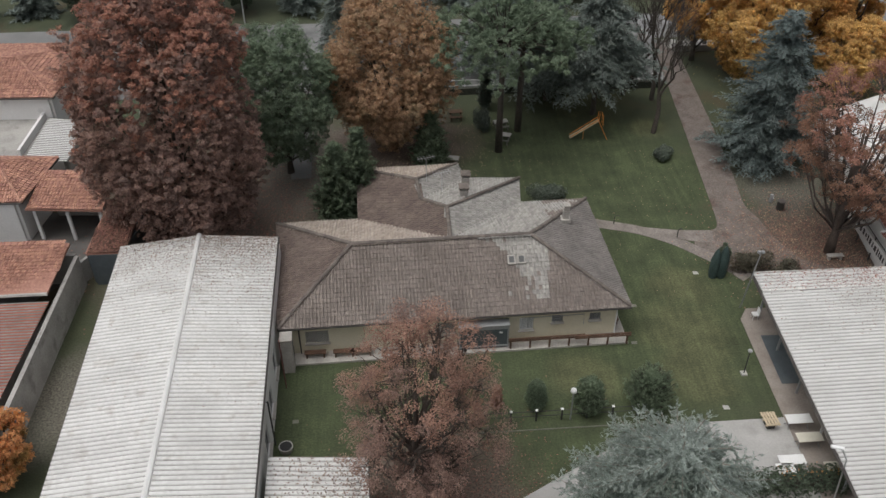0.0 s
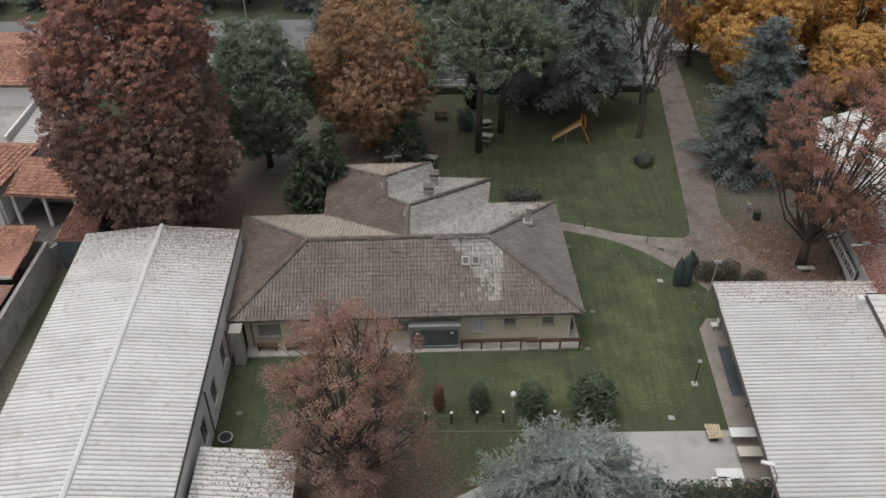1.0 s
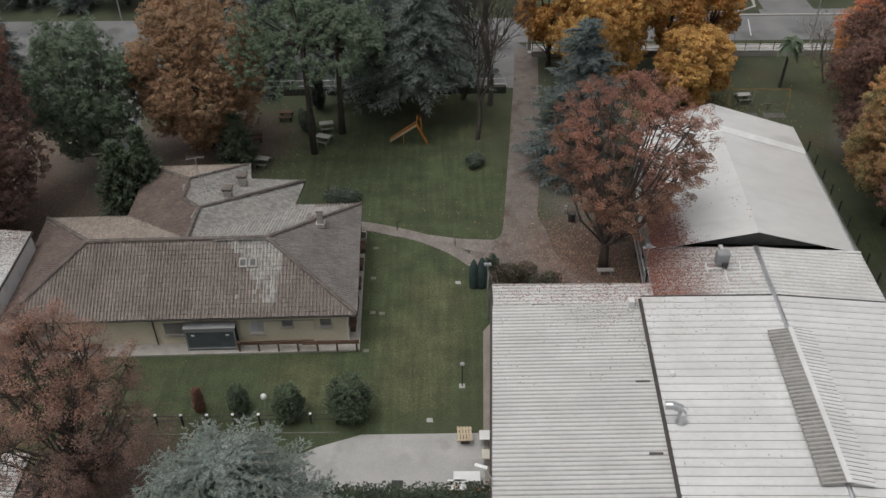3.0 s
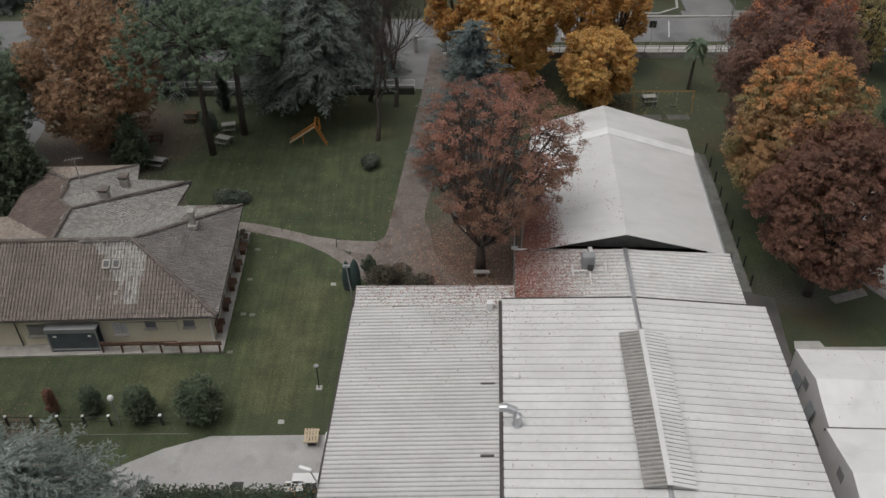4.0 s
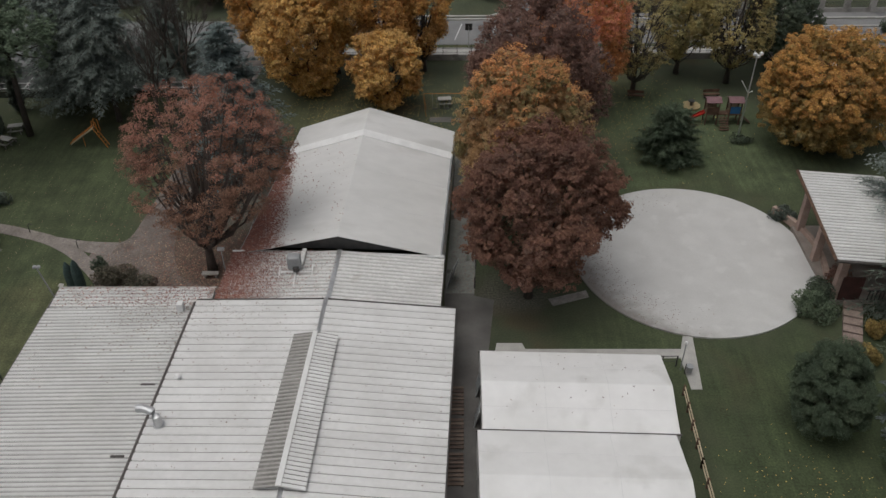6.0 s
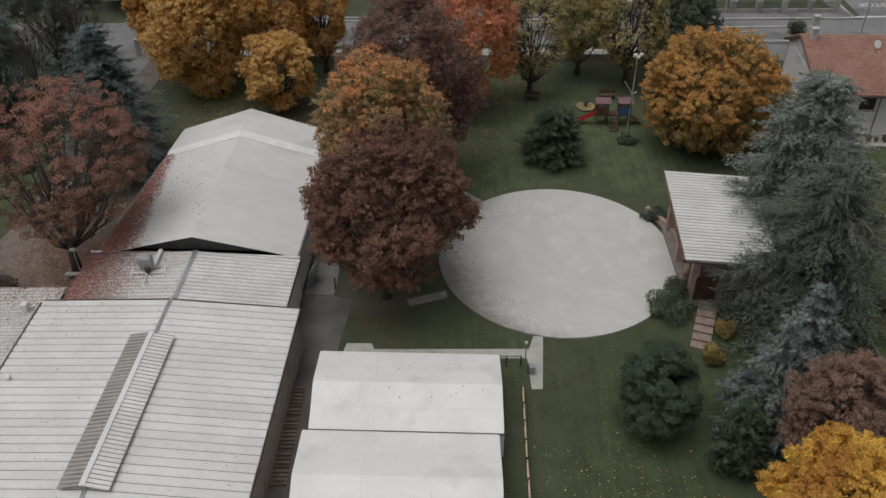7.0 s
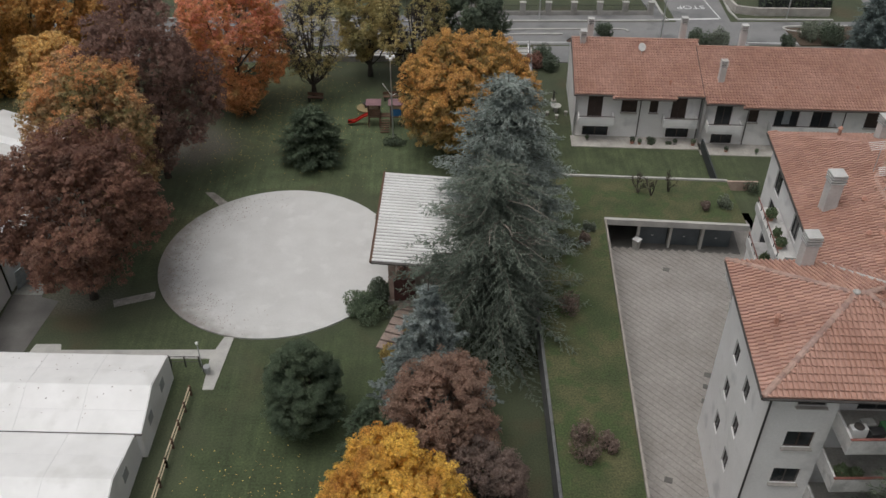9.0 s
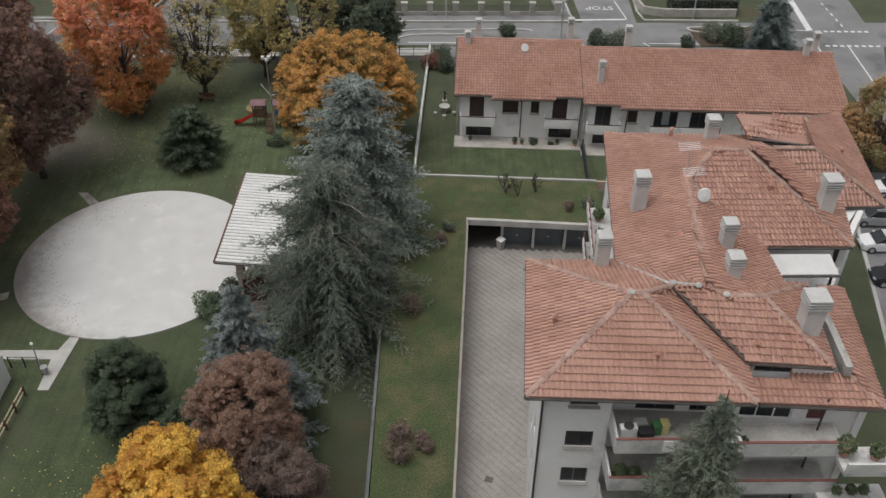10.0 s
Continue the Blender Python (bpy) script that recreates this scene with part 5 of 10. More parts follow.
WORN_STEP = material("worn_pinkish_step", (0.22, 0.165, 0.14), (0.31, 0.24, 0.205), scale=1.4, fine=10.0, grain=0.25, rand="object", amount=0.15)
DARK_RED_BOARD = material("dark_red_brown_panel", (0.05, 0.022, 0.018), (0.075, 0.03, 0.025), scale=1.5, fine=12.0, grain=0.15)
pavilion()


# ---- terraced houses ----
def chimney_stack(parent, x, y, z0, z1, s=0.62, label="pale rendered chimney with a slatted head"):
    c = part("chimney", boxed(((x, y, (z0 + z1) / 2), (s, s, z1 - z0))), WHITE_WALL_GREY, parent, label)
    for k in range(3):
        part("slat", box(bmesh.new(), (x, y, z1 + 0.1 + 0.17 * k), (s * 1.22, s * 1.22, 0.075), 0, 0.02), CHIMNEY_HEAD, c)
    part("neck", boxed(((x, y, z1 + 0.25), (s * 0.8, s * 0.8, 0.5))), DARK_METAL, c)
    part("cap", box(bmesh.new(), (x, y, z1 + 0.6), (s * 1.2, s * 1.2, 0.14), 0, 0.05), CHIMNEY_HEAD, c)
    return c


WHITE_WALL_GREY = material("greyish_render", (0.50, 0.48, 0.46), (0.58, 0.56, 0.54), scale=0.8, fine=8.0, grain=0.08)
CHIMNEY_HEAD = material("grey_cement_slat", (0.42, 0.415, 0.40), (0.49, 0.485, 0.47), scale=1.0, fine=10.0, grain=0.1)


def terrace_houses():
    def P(u, v, z, o=(98.3, 73.2), ang=-3.3):
        c, s = math.cos(radians(ang)), math.sin(radians(ang))
        return (o[0] + u * c - v * s, o[1] + u * s + v * c, z)
    for n, (u0, u1, v0, v1, ze, zr, vr) in enumerate(((0.0, 12.2, 0.0, 10.4, 5.0, 7.2, 6.9), (12.2, 36.0, -0.9, 9.4, 4.8, 7.0, 5.9))):
        h = thing("terraced_house", P((u0 + u1) / 2, 6, 0), "white two-storey terraced house with a terracotta roof", "house", "terraced houses")
        f = [P(u0 - 0.3, v0 - 0.9, ze), P(u1 + (0.5 if n else 0.0), v0 - 0.9, ze), P(u1 + (0.5 if n else 0.0), vr, zr), P(u0 - 0.3, vr, zr)]
        g = [P(u1 + (0.5 if n else 0), v1 + 0.9, ze - 0.1), P(u0 - 0.3, v1 + 0.9, ze - 0.1), f[3], f[2]]
        for pts in (f, g):
            roof = part("roof", slabbed([(p[0], p[1], p[2] - 0.02) for p in pts], 0.16), TERRACOTTA, h)
            tiled(roof, pts, (pts[0], pts[1]), (TERRACOTTA,), w=0.28, l=0.38, h=0.06)
        ridge_caps(h, V(*f[3]) + V(0, 0, 0.04), V(*f[2]) + V(0, 0, 0.04), TERRACOTTA, 0.14)
        fall = (zr - ze) / (vr - v0 + 0.9)
        ea, eb, out = (3.3, 9.2, 0.42) if n == 0 else (3.1, u1 - u0 + 0.5, 0.42)
        lip = [P(u0 + ea, v0 - 0.9 - out, ze - fall * out), P(u0 + eb, v0 - 0.9 - out, ze - fall * out), P(u0 + eb, v0 - 0.9, ze), P(u0 + ea, v0 - 0.9, ze)]
        eave = part("roof", slabbed([(p[0], p[1], p[2] - 0.02) for p in lip], 0.16), TERRACOTTA, h, "lower eave over the jutting middle bay")
        tiled(eave, lip, (lip[0], lip[1]), (TERRACOTTA,), w=0.28, l=0.38, h=0.06)
        part("gutter", tubed([V(*lip[0]) - V(0, 0, 0.08), V(*lip[1]) - V(0, 0, 0.08)], 0.07, 6), GUTTER, h)
        part("gutter", tubed([V(*f[0]) - V(0, 0, 0.08), V(*f[1]) - V(0, 0, 0.08)], 0.08, 6), GUTTER, h)
        part("verge", tubed([V(*f[0]), V(*f[3]), V(*g[1])], 0.06, 5), GUTTER, h)
        L = u1 - u0
        if n == 0:
            holes = [(1.2, 2.6, 2.2, 4.55), (4.4, 5.9, 2.75, 4.2), (7.1, 7.9, 2.75, 4.2), (9.2, 10.6, 2.2, 4.55), (0.9, 3.4, 0.1, 1.7), (9.0, 11.2, 0.1, 1.7)]
        else:
            holes = [(1.0, 2.5, 2.1, 4.35), (4.1, 5.0, 2.5, 4.0), (6.6, 8.8, 2.1, 4.05), (10.0, 11.8, 2.1, 4.05), (15, 16.5, 2.2, 4.35), (19, 20.5, 2.2, 4.35), (1.0, 3.0, 0.1, 1.6), (7, 9, 0.1, 1.6)]
        w, a, al, dp = wall("wall", P(u0, v0, 0)[:2], P(u1, v0, 0)[:2], -0.3, ze + 0.25, 0.3, holes, WHITE_WALL, h)
        for k, o in enumerate(holes):
            low = o[3] < 2.5
            window(w, a, al, dp, o, GLASS if low or (n and k in (2, 3, 0)) else SHUTTER, SHUTTER, "door" if o[3] - o[2] > 1.7 else "window", sill=not low)
        if n:
            o = holes[2]
            part("pane", boxed(((*P(u0 + 7.7, v0 + 0.1, 3.3)[:2], 3.3), (0.7, 0.03, 1.9), -3.3)), PALE_GLASS, w)
        for p, q in ((P(u0, v1, 0), P(u0, v0, 0)), (P(u1, v0, 0), P(u1, v1, 0)), (P(u1, v1, 0), P(u0, v1, 0))):
            wall("wall", p[:2], q[:2], -0.3, ze + 0.2, 0.3, [], WHITE_WALL, h)
        for u in ((u0 + 0.1, u1 - 0.1) if n == 0 else (u0 + 0.3, u1 - 0.1)):
            part("gable", slabbed_tri(P(u, v0, ze + 0.1), P(u, v1, ze + 0.1), P(u, vr, zr - 0.25), 0.2), WHITE_WALL, h)
        for x, bw in (((2.0, 3.4), (10.0, 3.2)) if n == 0 else ((1.8, 3.2), (9.2, 6.2))):
            bal = part("balcony", boxed(((*P(u0 + x, v0 - 0.6, 0)[:2], 1.9), (bw, 1.2, 0.18), -3.3), ((*P(u0 + x, v0 - 1.15, 0)[:2], 2.3), (bw, 0.1, 0.8), -3.3),
                                       ((*P(u0 + x - bw / 2 + 0.05, v0 - 0.6, 0)[:2], 2.3), (0.1, 1.1, 0.8), -3.3), ((*P(u0 + x + bw / 2 - 0.05, v0 - 0.6, 0)[:2], 2.3), (0.1, 1.1, 0.8), -3.3)), WHITE_WALL, h, "white rendered balcony parapet")
            part("rail", tubed([P(u0 + x - bw / 2, v0 - 1.15, 2.82), P(u0 + x + bw / 2, v0 - 1.15, 2.82)], 0.04, 5), SHUTTER, bal)
        for u in ((6.2, 11.9) if n == 0 else (4.0, 13)):
            part("drainpipe", tubed([P(u0 + u, v0 - 0.08, ze - 0.2), P(u0 + u, v0 - 0.08, 0.1)], 0.05, 6), GUTTER, h)
        stacks = ((0.8, 6.3, 7.6), (1.8, 9.4, 7.6), (11.2, 9.6, 7.8)) if n == 0 else ((1.4, 1.2, 7.2), (4.6, 7.8, 7.9), (21.6, 5.6, 7.9), (23.3, 8.2, 7.5))
        for u, v, z1 in stacks:
            zz = ze + (zr - ze) * (1 - abs(v - vr) / 7.5)
            chimney_stack(h, *P(u0 + u, v, 0)[:2], zz - 0.4, z1, 0.55)
        for u, v in (((8.8, 0.6),) if n == 0 else ((6.4, 0.3), (14, 0.6), (21, 0.8))):
            zz = ze + (zr - ze) * (v + 0.9) / (vr + 0.9)
            q = P(u0 + u, v, 0)
            vp = part("vent_pipe", drum(drum(bmesh.new(), (q[0], q[1], zz), 0.09, 0.4, 10), (q[0], q[1], zz + 0.4), 0.17, 0.14, 10, 0.06), OLD_TERRACOTTA, h)
        if n == 0:
            q = P(6.4, 4.6, 0)
            dish = drum(bmesh.new(), (0, 0, 0), 0.42, 0.05, 16, 0.36)
            bmesh.ops.transform(dish, matrix=pose(q[0], q[1], 7.4, 60, 0, 20), verts=dish.verts)
            dd = part("satellite_dish", dish, OLD_ROOF, h)
            part("dish_arm", tubed([(q[0], q[1], 6.5), (q[0], q[1], 7.4)], 0.03, 5), ZINC, dd)
        structure("terrace", slabbed([P(u0 - 0.2, v0 - 2.1, 0.06), P(u1, v0 - 2.1, 0.06), P(u1, v0, 0.06), P(u0 - 0.2, v0, 0.06)], 0.2), STONE, "stone terrace strip behind the terraced house", "paving")
    structure("garden_wall", band([(110.35, 70.6), (110.2, 67.5), (109.95, 63.1)], 0.14, 1.15, 1.2), DARK_METAL_WALL, "dark garden screen between two gardens", "fence")
    structure("garden_wall", band([(110.4, 63.6), (113.6, 63.5)], 0.2, 0.95, 1.0), PINK_STONE, "low pinkish garden wall", "wall")
    structure("boundary_wall", band([(95.6, 93.2), (95.0, 82), (94.3, 68), (94.25, 63.2)], 0.22, 0.55, 0.7), WHITE_WALL, "low white boundary wall beside the terraced houses", "wall")
    f = thing("fence", (95, 78, 0.5), "thin wire fence on the boundary wall", "fence")
    for k in range(13):
        y = 64 + k * 2.3
        x = 94.27 + max(0, y - 68) * 0.053
        part("post", tubed([(x, y, 0.5), (x, y, 1.7)], 0.03, 5), ZINC, f)
    for z in (0.9, 1.3, 1.65):
        part("wire", tubed([(94.27, 64, z), (94.3, 68, z), (95.6, 92, z)], 0.012, 4), ZINC, f)


DARK_METAL_WALL = material("dark_green_screen", (0.03, 0.035, 0.035), (0.045, 0.05, 0.05), scale=1.5, fine=12.0, grain=0.15)
terrace_houses()


# ---- the block of flats ----
def flats():
    h = thing("apartment_block", (108, 36, -0.8), "white four-storey block of flats with terracotta hipped roofs", "apartment block")
    e = 13.4
    AF, AR, AB, V1, BL = (100.34, 26.43, e), (111.1, 25.94, e), (101.28, 36.7, e), (106.27, 36.5, e), (107.85, 50.81, e)
    X1, X2, R2 = (105.88, 31.28, 15.55), (106.45, 31.3, 15.58), (108.2, 32.3, 15.25)
    K1, K2, T1, T2 = (109.98, 32.23, 15.3), (111.23, 42.09, 15.2), (113.23, 44.22, 16), (115.19, 44.22, 16)
    Wv, E1 = (114.75, 37.88, e), (120.18, 37.88, e)
    M1, M2, MR, ML, MB = (110.8, 31.6, 15.1), (112.69, 31.57, 15.1), (115.32, 27.93, 13.75), (111.35, 28.3, 13.75), (116.03, 34.07, 13.75)
    Q1, Q2 = (108.2, 32.3, 15.3), (109.45, 32.05, 15.32)
    T3, T4, E2, Y1, T5 = (116.95, 44.51, 15.95), (119.69, 44.71, 15.8), (123.64, 41.93, 13.4), (120.53, 41.83, 13.4), (120.23, 48.24, 15.9)
    BR, BM, BQ = (124.92, 53.28, 13.4), (117.72, 53.48, 13.4), (117.62, 50.02, 13.5)
    N1, N2, N3 = (116.64, 47.5, 15), (120.08, 46.07, 15.3), (115.97, 48.92, 15.9)
    AE = (111.75, 33.0, e)
    facets = (([AF, AR, X2, X1], 300), ([AB, AF, X1], 0), ([AR, AE, X2], 0), ([AE, R2, X2], 0), ([V1, AB, X1, X2, R2], 0),
              ([BL, V1, K1, K2, T1], 0), ([V1, R2, K1], 0), ([Wv, E1, T2, T1, K2], 0), ([(115.05, 34.13, 13.5), Wv, K2, K1, M1], 0), ([Q2, M1, K1], 0), ([ML, MR, M2, M1, Q2, Q1], 0),
              ([MR, MB, M2], 0), ([MB, (112.63, 34.26, 13.85), M1, M2], 0), ([E1, Y1, T3, T2], 0), ([Y1, E2, T4, T3], 0), ([E2, BR, T5, T4], 0),
              ([N1, N2, T5, N3], 0), ([BQ, BL, T1, T2, T3], 0), ([BR, BM, N3, T5], 0))
    for n, (pts, single) in enumerate(facets):
        roof = part("roof", slabbed([(p[0], p[1], p[2] - 0.02) for p in pts], 0.18), TERRACOTTA, h)
        if n < len(facets) - 1:
            tiled(roof, pts, (pts[0], pts[1]), (TERRACOTTA,), w=0.26, l=0.4, h=0.078, singles=single)
    for a, b in ((AF, X1), (AR, X2), (X1, X2), (AB, X1), (X2, R2), (K1, K2), (K2, T1), (T1, T2), (T2, E1), (M1, M2), (M2, MR), (M2, MB), (T3, T4), (T4, E2), (N2, T5), (K1, M1), (T5, BR)):
        ridge_caps(h, V(*a) + V(0, 0, 0.05), V(*b) + V(0, 0, 0.05), RIDGE_TILE, 0.17)
    for a, b in ((K2, Wv), (V1, R2), (M1, (115.05, 34.13, 13.5))):
        part("valley_flashing", tubed([V(*a) + V(0, 0, 0.03), V(*b) + V(0, 0, 0.03)], 0.11, 5), CHIMNEY_HEAD, h)
    part("valley_flashing", tubed([V(*Q1) + V(0, 0.1, 0.06), V(*Q2) + V(0, 0.1, 0.06)], 0.1, 6), KERB, h)
    gable = [V(*p) + V(dx, dy, dz) for dx, dy in ((0.22, 0.1), (0.42, 0.22)) for p, dz in ((Q1, -0.16), (ML, -0.16), ((ML[0], ML[1], 13.0), 0), ((Q1[0], Q1[1], 14.4), 0))]
    raw("verge_wall", [v[:] for v in gable], [(0, 1, 2, 3), (7, 6, 5, 4), (0, 4, 5, 1), (1, 5, 6, 2), (2, 6, 7, 3), (3, 7, 4, 0)], KERB, h)
    # Dark tube added to draw the verge's dark edge line; no gutter runs here.
    part("verge_gutter", tubed([V(*Q1) + V(-0.06, -0.04, 0.0), V(*ML) + V(-0.06, -0.04, 0.0)], 0.08, 6), GUTTER, h)
    for p in (X1, Q1, Q2, M1):
        part("joint_cap", ball(bmesh.new(), V(*p) + V(0, 0, 0.16), 0.2, 10, 6, 0.6), KERB, h)
    for a, b in ((AF, AR), (AB, AF), (V1, BL), (Wv, E1), (ML, MR), (MR, MB), (Y1, E2), (E2, BR), (AB, V1), (N1, N2)):
        part("gutter", tubed([V(*a) - V(0, 0, 0.1), V(*b) - V(0, 0, 0.1)], 0.09, 6), GUTTER, h)
    # lower side roofs
    low = ([(111.75, 26.89, 12.35), (117.67, 26.5, 12.35), (116.36, 28.28, 12.95), (111.55, 27.98, 12.6)], [(117.67, 26.5, 12.35), (118.64, 35.37, 12.35), (116.67, 34.07, 13.6), (116.36, 28.28, 12.95)])
    for pts in low:
        roof = part("roof", slabbed([(p[0], p[1], p[2] - 0.02) for p in pts], 0.18), TERRACOTTA, h)
        tiled(roof, pts, (pts[0], pts[1]), (TERRACOTTA,), w=0.26, l=0.4, h=0.078)
        part("gutter", tubed([V(*pts[0]) - V(0, 0, 0.1), V(*pts[1]) - V(0, 0, 0.1)], 0.09, 6), GUTTER, h)
    ridge_caps(h, V(117.67, 26.5, 12.4), V(116.36, 28.28, 13), RIDGE_TILE, 0.15)
    part("parapet", boxed(((116.18, 29.81, 13.5), (0.36, 3.8, 0.6), -3)), GREY_WALL, h)
    dm = [(0.15, 2.0, 12.9, 13.55)]
    w, a, al, dp = wall("dormer_wall", (111.62, 28.52), (115.15, 28.27), 12.0, 13.66, 0.25, dm, WHITE_WALL, h)
    window(w, a, al, dp, dm[0], GLASS, DARK_METAL, sill=False)
    wall("dormer_wall", (115.15, 28.32), (115.91, 33.94), 12.0, 13.66, 0.25, [], WHITE_WALL, h)
    part("awning", slabbed([(114.89, 37.46, 13.2), (118.74, 37.46, 13.2), (118.89, 36.08, 12.8), (115.04, 36.08, 12.8)], 0.08), DULL_SHEET, h, "stretched white awning under the eaves")
    part("awning_bar", tubed([(114.99, 36.03, 12.75), (118.99, 36.03, 12.75)], 0.09, 6), GUTTER, h)
    part("terrace_block", boxed(((117.2, 35.2, 10.9), (4.0, 1.4, 2.2), 2)), GREY_WALL, h)
    # walls: front, court side, back
    levels = (1.75, 4.65, 7.55, 10.45)
    holes = [(1.35, 2.75, z + (1.0 if z < 10 else 1.2), z + (2.2 if z < 10 else 2.25)) for z in levels]
    doors = [(5.6, 7.6, z + 0.05, z + 2.25) for z in levels] + [(8.3, 9.2, z + 0.05, z + 2.25) for z in levels]
    w, a, al, dp = wall("wall", (101.35, 27.55), (104.75, 27.4), -0.8, 13.18, 0.35, holes, WHITE_WALL, h)
    for k, o in enumerate(holes):
        window(w, a, al, dp, o, GLASS, GUTTER if k % 2 else SHUTTER)
    wall("wall", (104.75, 27.4), (104.85, 28.3), -0.8, 13.18, 0.3, [], WHITE_WALL, h)
    doors = [(u0 - 4.2, u1 - 4.2, x, y) for u0, u1, x, y in doors]
    w, a, al, dp = wall("wall", (104.8, 28.3), (110.9, 28.0), -0.8, 13.18, 0.3, doors, WHITE_WALL, h)
    part("core", slabbed([(107.3, 38, 13.1), (115, 38.8, 13.1), (119.8, 39.0, 13.1), (123, 43.2, 13.1), (124.0, 52.3, 13.1), (118.4, 52.3, 13.1), (118.2, 49.3, 13.1), (108.6, 49.9, 13.1)], 13.6), WHITE_WALL, h)
    part("core", slabbed([(111.4, 29.5, 13.1), (114.9, 29.4, 13.1), (115.1, 37.9, 13.1), (107.4, 36.4, 13.1), (107.3, 33, 13.1)], 13.6), WHITE_WALL, h)
    part("core", slabbed([(111.4, 28.6, 12.3), (116.9, 28.1, 12.3), (117.8, 34.7, 12.3), (111.4, 34.9, 12.3)], 13.5), WHITE_WALL, h)
    part("core", slabbed([(111.4, 34.9, 11.2), (117.8, 34.7, 11.2), (119.9, 38.3, 11.2), (111.4, 37.9, 11.2)], 12), WHITE_WALL, h)
    for o in doors:
        window(w, a, al, dp, o, GLASS, DARK_METAL, "door", sill=False)
    side = [(u, u + 1.0, z + 1.0, z + 2.3) for z in levels for u in (2.6, 5.4)]
    w, a, al, dp = wall("wall", (102.2, 36.7), (101.35, 27.55), -0.8, 13.18, 0.35, side, WHITE_WALL, h)
    for o in side:
        window(w, a, al, dp, o, GLASS, GUTTER, sill=False)
    back = [(2.0, 3.4, z + 0.1, z + 2.25) for z in levels]
    w, a, al, dp = wall("wall", (108.3, 50.2), (107.0, 37.0), -0.8, 13.18, 0.35, [(u + s, v + s, x, y) for u, v, x, y in back for s in (0, 5)], WHITE_WALL, h)
    for u, v, x, y in back:
        for s in (0, 5):
            window(w, a, al, dp, (u + s, v + s, x, y), GLASS, DARK_METAL, "door", sill=False)
    for p, q in (((107.0, 36.4), (102.2, 36.4)), ((117.3, 27.1), (118.1, 34.9)), ((118.1, 34.9), (120.3, 38.6)), ((120.3, 38.6), (123.2, 43)), ((123.2, 43), (124.4, 52.6)), ((124.4, 52.6), (118.2, 52.8)), ((118.2, 52.8), (118.0, 49.6)), ((118.0, 49.6), (108.3, 50.2))):
        wall("wall", p, q, -0.8, 12.2 if p[1] < 34 else 11.2 if p[1] < 36 else 13.15, 0.35, [], WHITE_WALL, h)
    fr = [(0.3, 2.9, z + 0.05, z + 2.2) for z in levels] + [(3.6, 4.5, z + 0.05, z + 2.2) for z in levels]
    w, a, al, dp = wall("wall", (110.95, 27.7), (117.3, 27.25), -0.8, 12.4, 0.35, fr, WHITE_WALL, h)
    for k, o in enumerate(fr):
        window(w, a, al, dp, o, GLASS if k < 4 else MAROON, WHITE_PAINT, "door", sill=False, bars=2 if k < 4 else 0)
    # balconies
    for z in levels:
        for x0, x1, y in ((104.75, 109.9, 25.6), (110.6, 116.0, 25.35)):
            yw = 28.3 if x0 < 110 else 27.3
            b = part("balcony", boxed((((x0 + x1) / 2, (y + yw) / 2, z - 0.09), (x1 - x0, yw - y, 0.2)), (((x0 + x1) / 2, y, z + 0.42), (x1 - x0, 0.12, 0.9)),
                                      ((x0 + 0.06, (y + yw) / 2, z + 0.42), (0.12, yw - y - 0.1, 0.9))), STAINED_WALL, h, "white balcony with a red-brown rail")
            part("rail", boxed((((x0 + x1) / 2, y, z + 0.91), (x1 - x0 + 0.06, 0.13, 0.05))), RAIL_RED, b)
            part("floor_tiles", boxed((((x0 + x1) / 2, (y + yw) / 2 + 0.03, z + 0.015), (x1 - x0 - 0.2, yw - y - 0.2, 0.02))), GREY_WALL, b)
        b = part("balcony", boxed(((116.4 + (z - 1.7) * 0.08, 25.0, z - 0.1), (3.4, 1.6, 0.22), 0), ((116.4 + (z - 1.7) * 0.08, 24.25, z + 0.3), (3.4, 0.12, 0.75), 0)), STAINED_WALL, h, "projecting white balcony")
        # court side loggias
        c = part("balcony", boxed(((106.75, 43.0, z - 0.1), (1.5, 6.0, 0.2), -5.2), ((106.05, 43.07, z + 0.18), (0.12, 6.0, 0.5), -5.2), ((107.0, 40.1, z + 0.18), (1.4, 0.12, 0.5), -5.2)), STAINED_WALL, h, "grey-stained court-side balcony")
        part("rail", boxed(((106.05, 43.07, z + 0.8), (0.06, 6.0, 0.05), -5.2)), RAIL_RED, c)
        for q in range(7):
            part("baluster", boxed(((106.05 + 0.0907 * (q - 3) * 0.95, 43.07 + (q - 3) * 0.95, z + 0.6), (0.04, 0.04, 0.36), -5.2)), DARK_METAL, c)
        if z > 10:
            part("balcony", boxed(((103.2, 37.9, z - 0.1), (1.6, 1.8, 0.2), -5.2), ((102.45, 37.95, z + 0.25), (0.12, 1.8, 0.6), -5.2), ((103.2, 38.8, z + 0.25), (1.6, 0.12, 0.6), -5.2)), STAINED_WALL, h, "small white corner balcony")
    part("drainpipe", tubed([(101.35, 27.45, 12.8), (101.35, 27.45, -0.7)], 0.06, 6), DARK_METAL, h)
    part("drainpipe", tubed([(115.0, 26.85, 12.7), (115.0, 26.85, 1.8)], 0.06, 6), DARK_METAL, h)
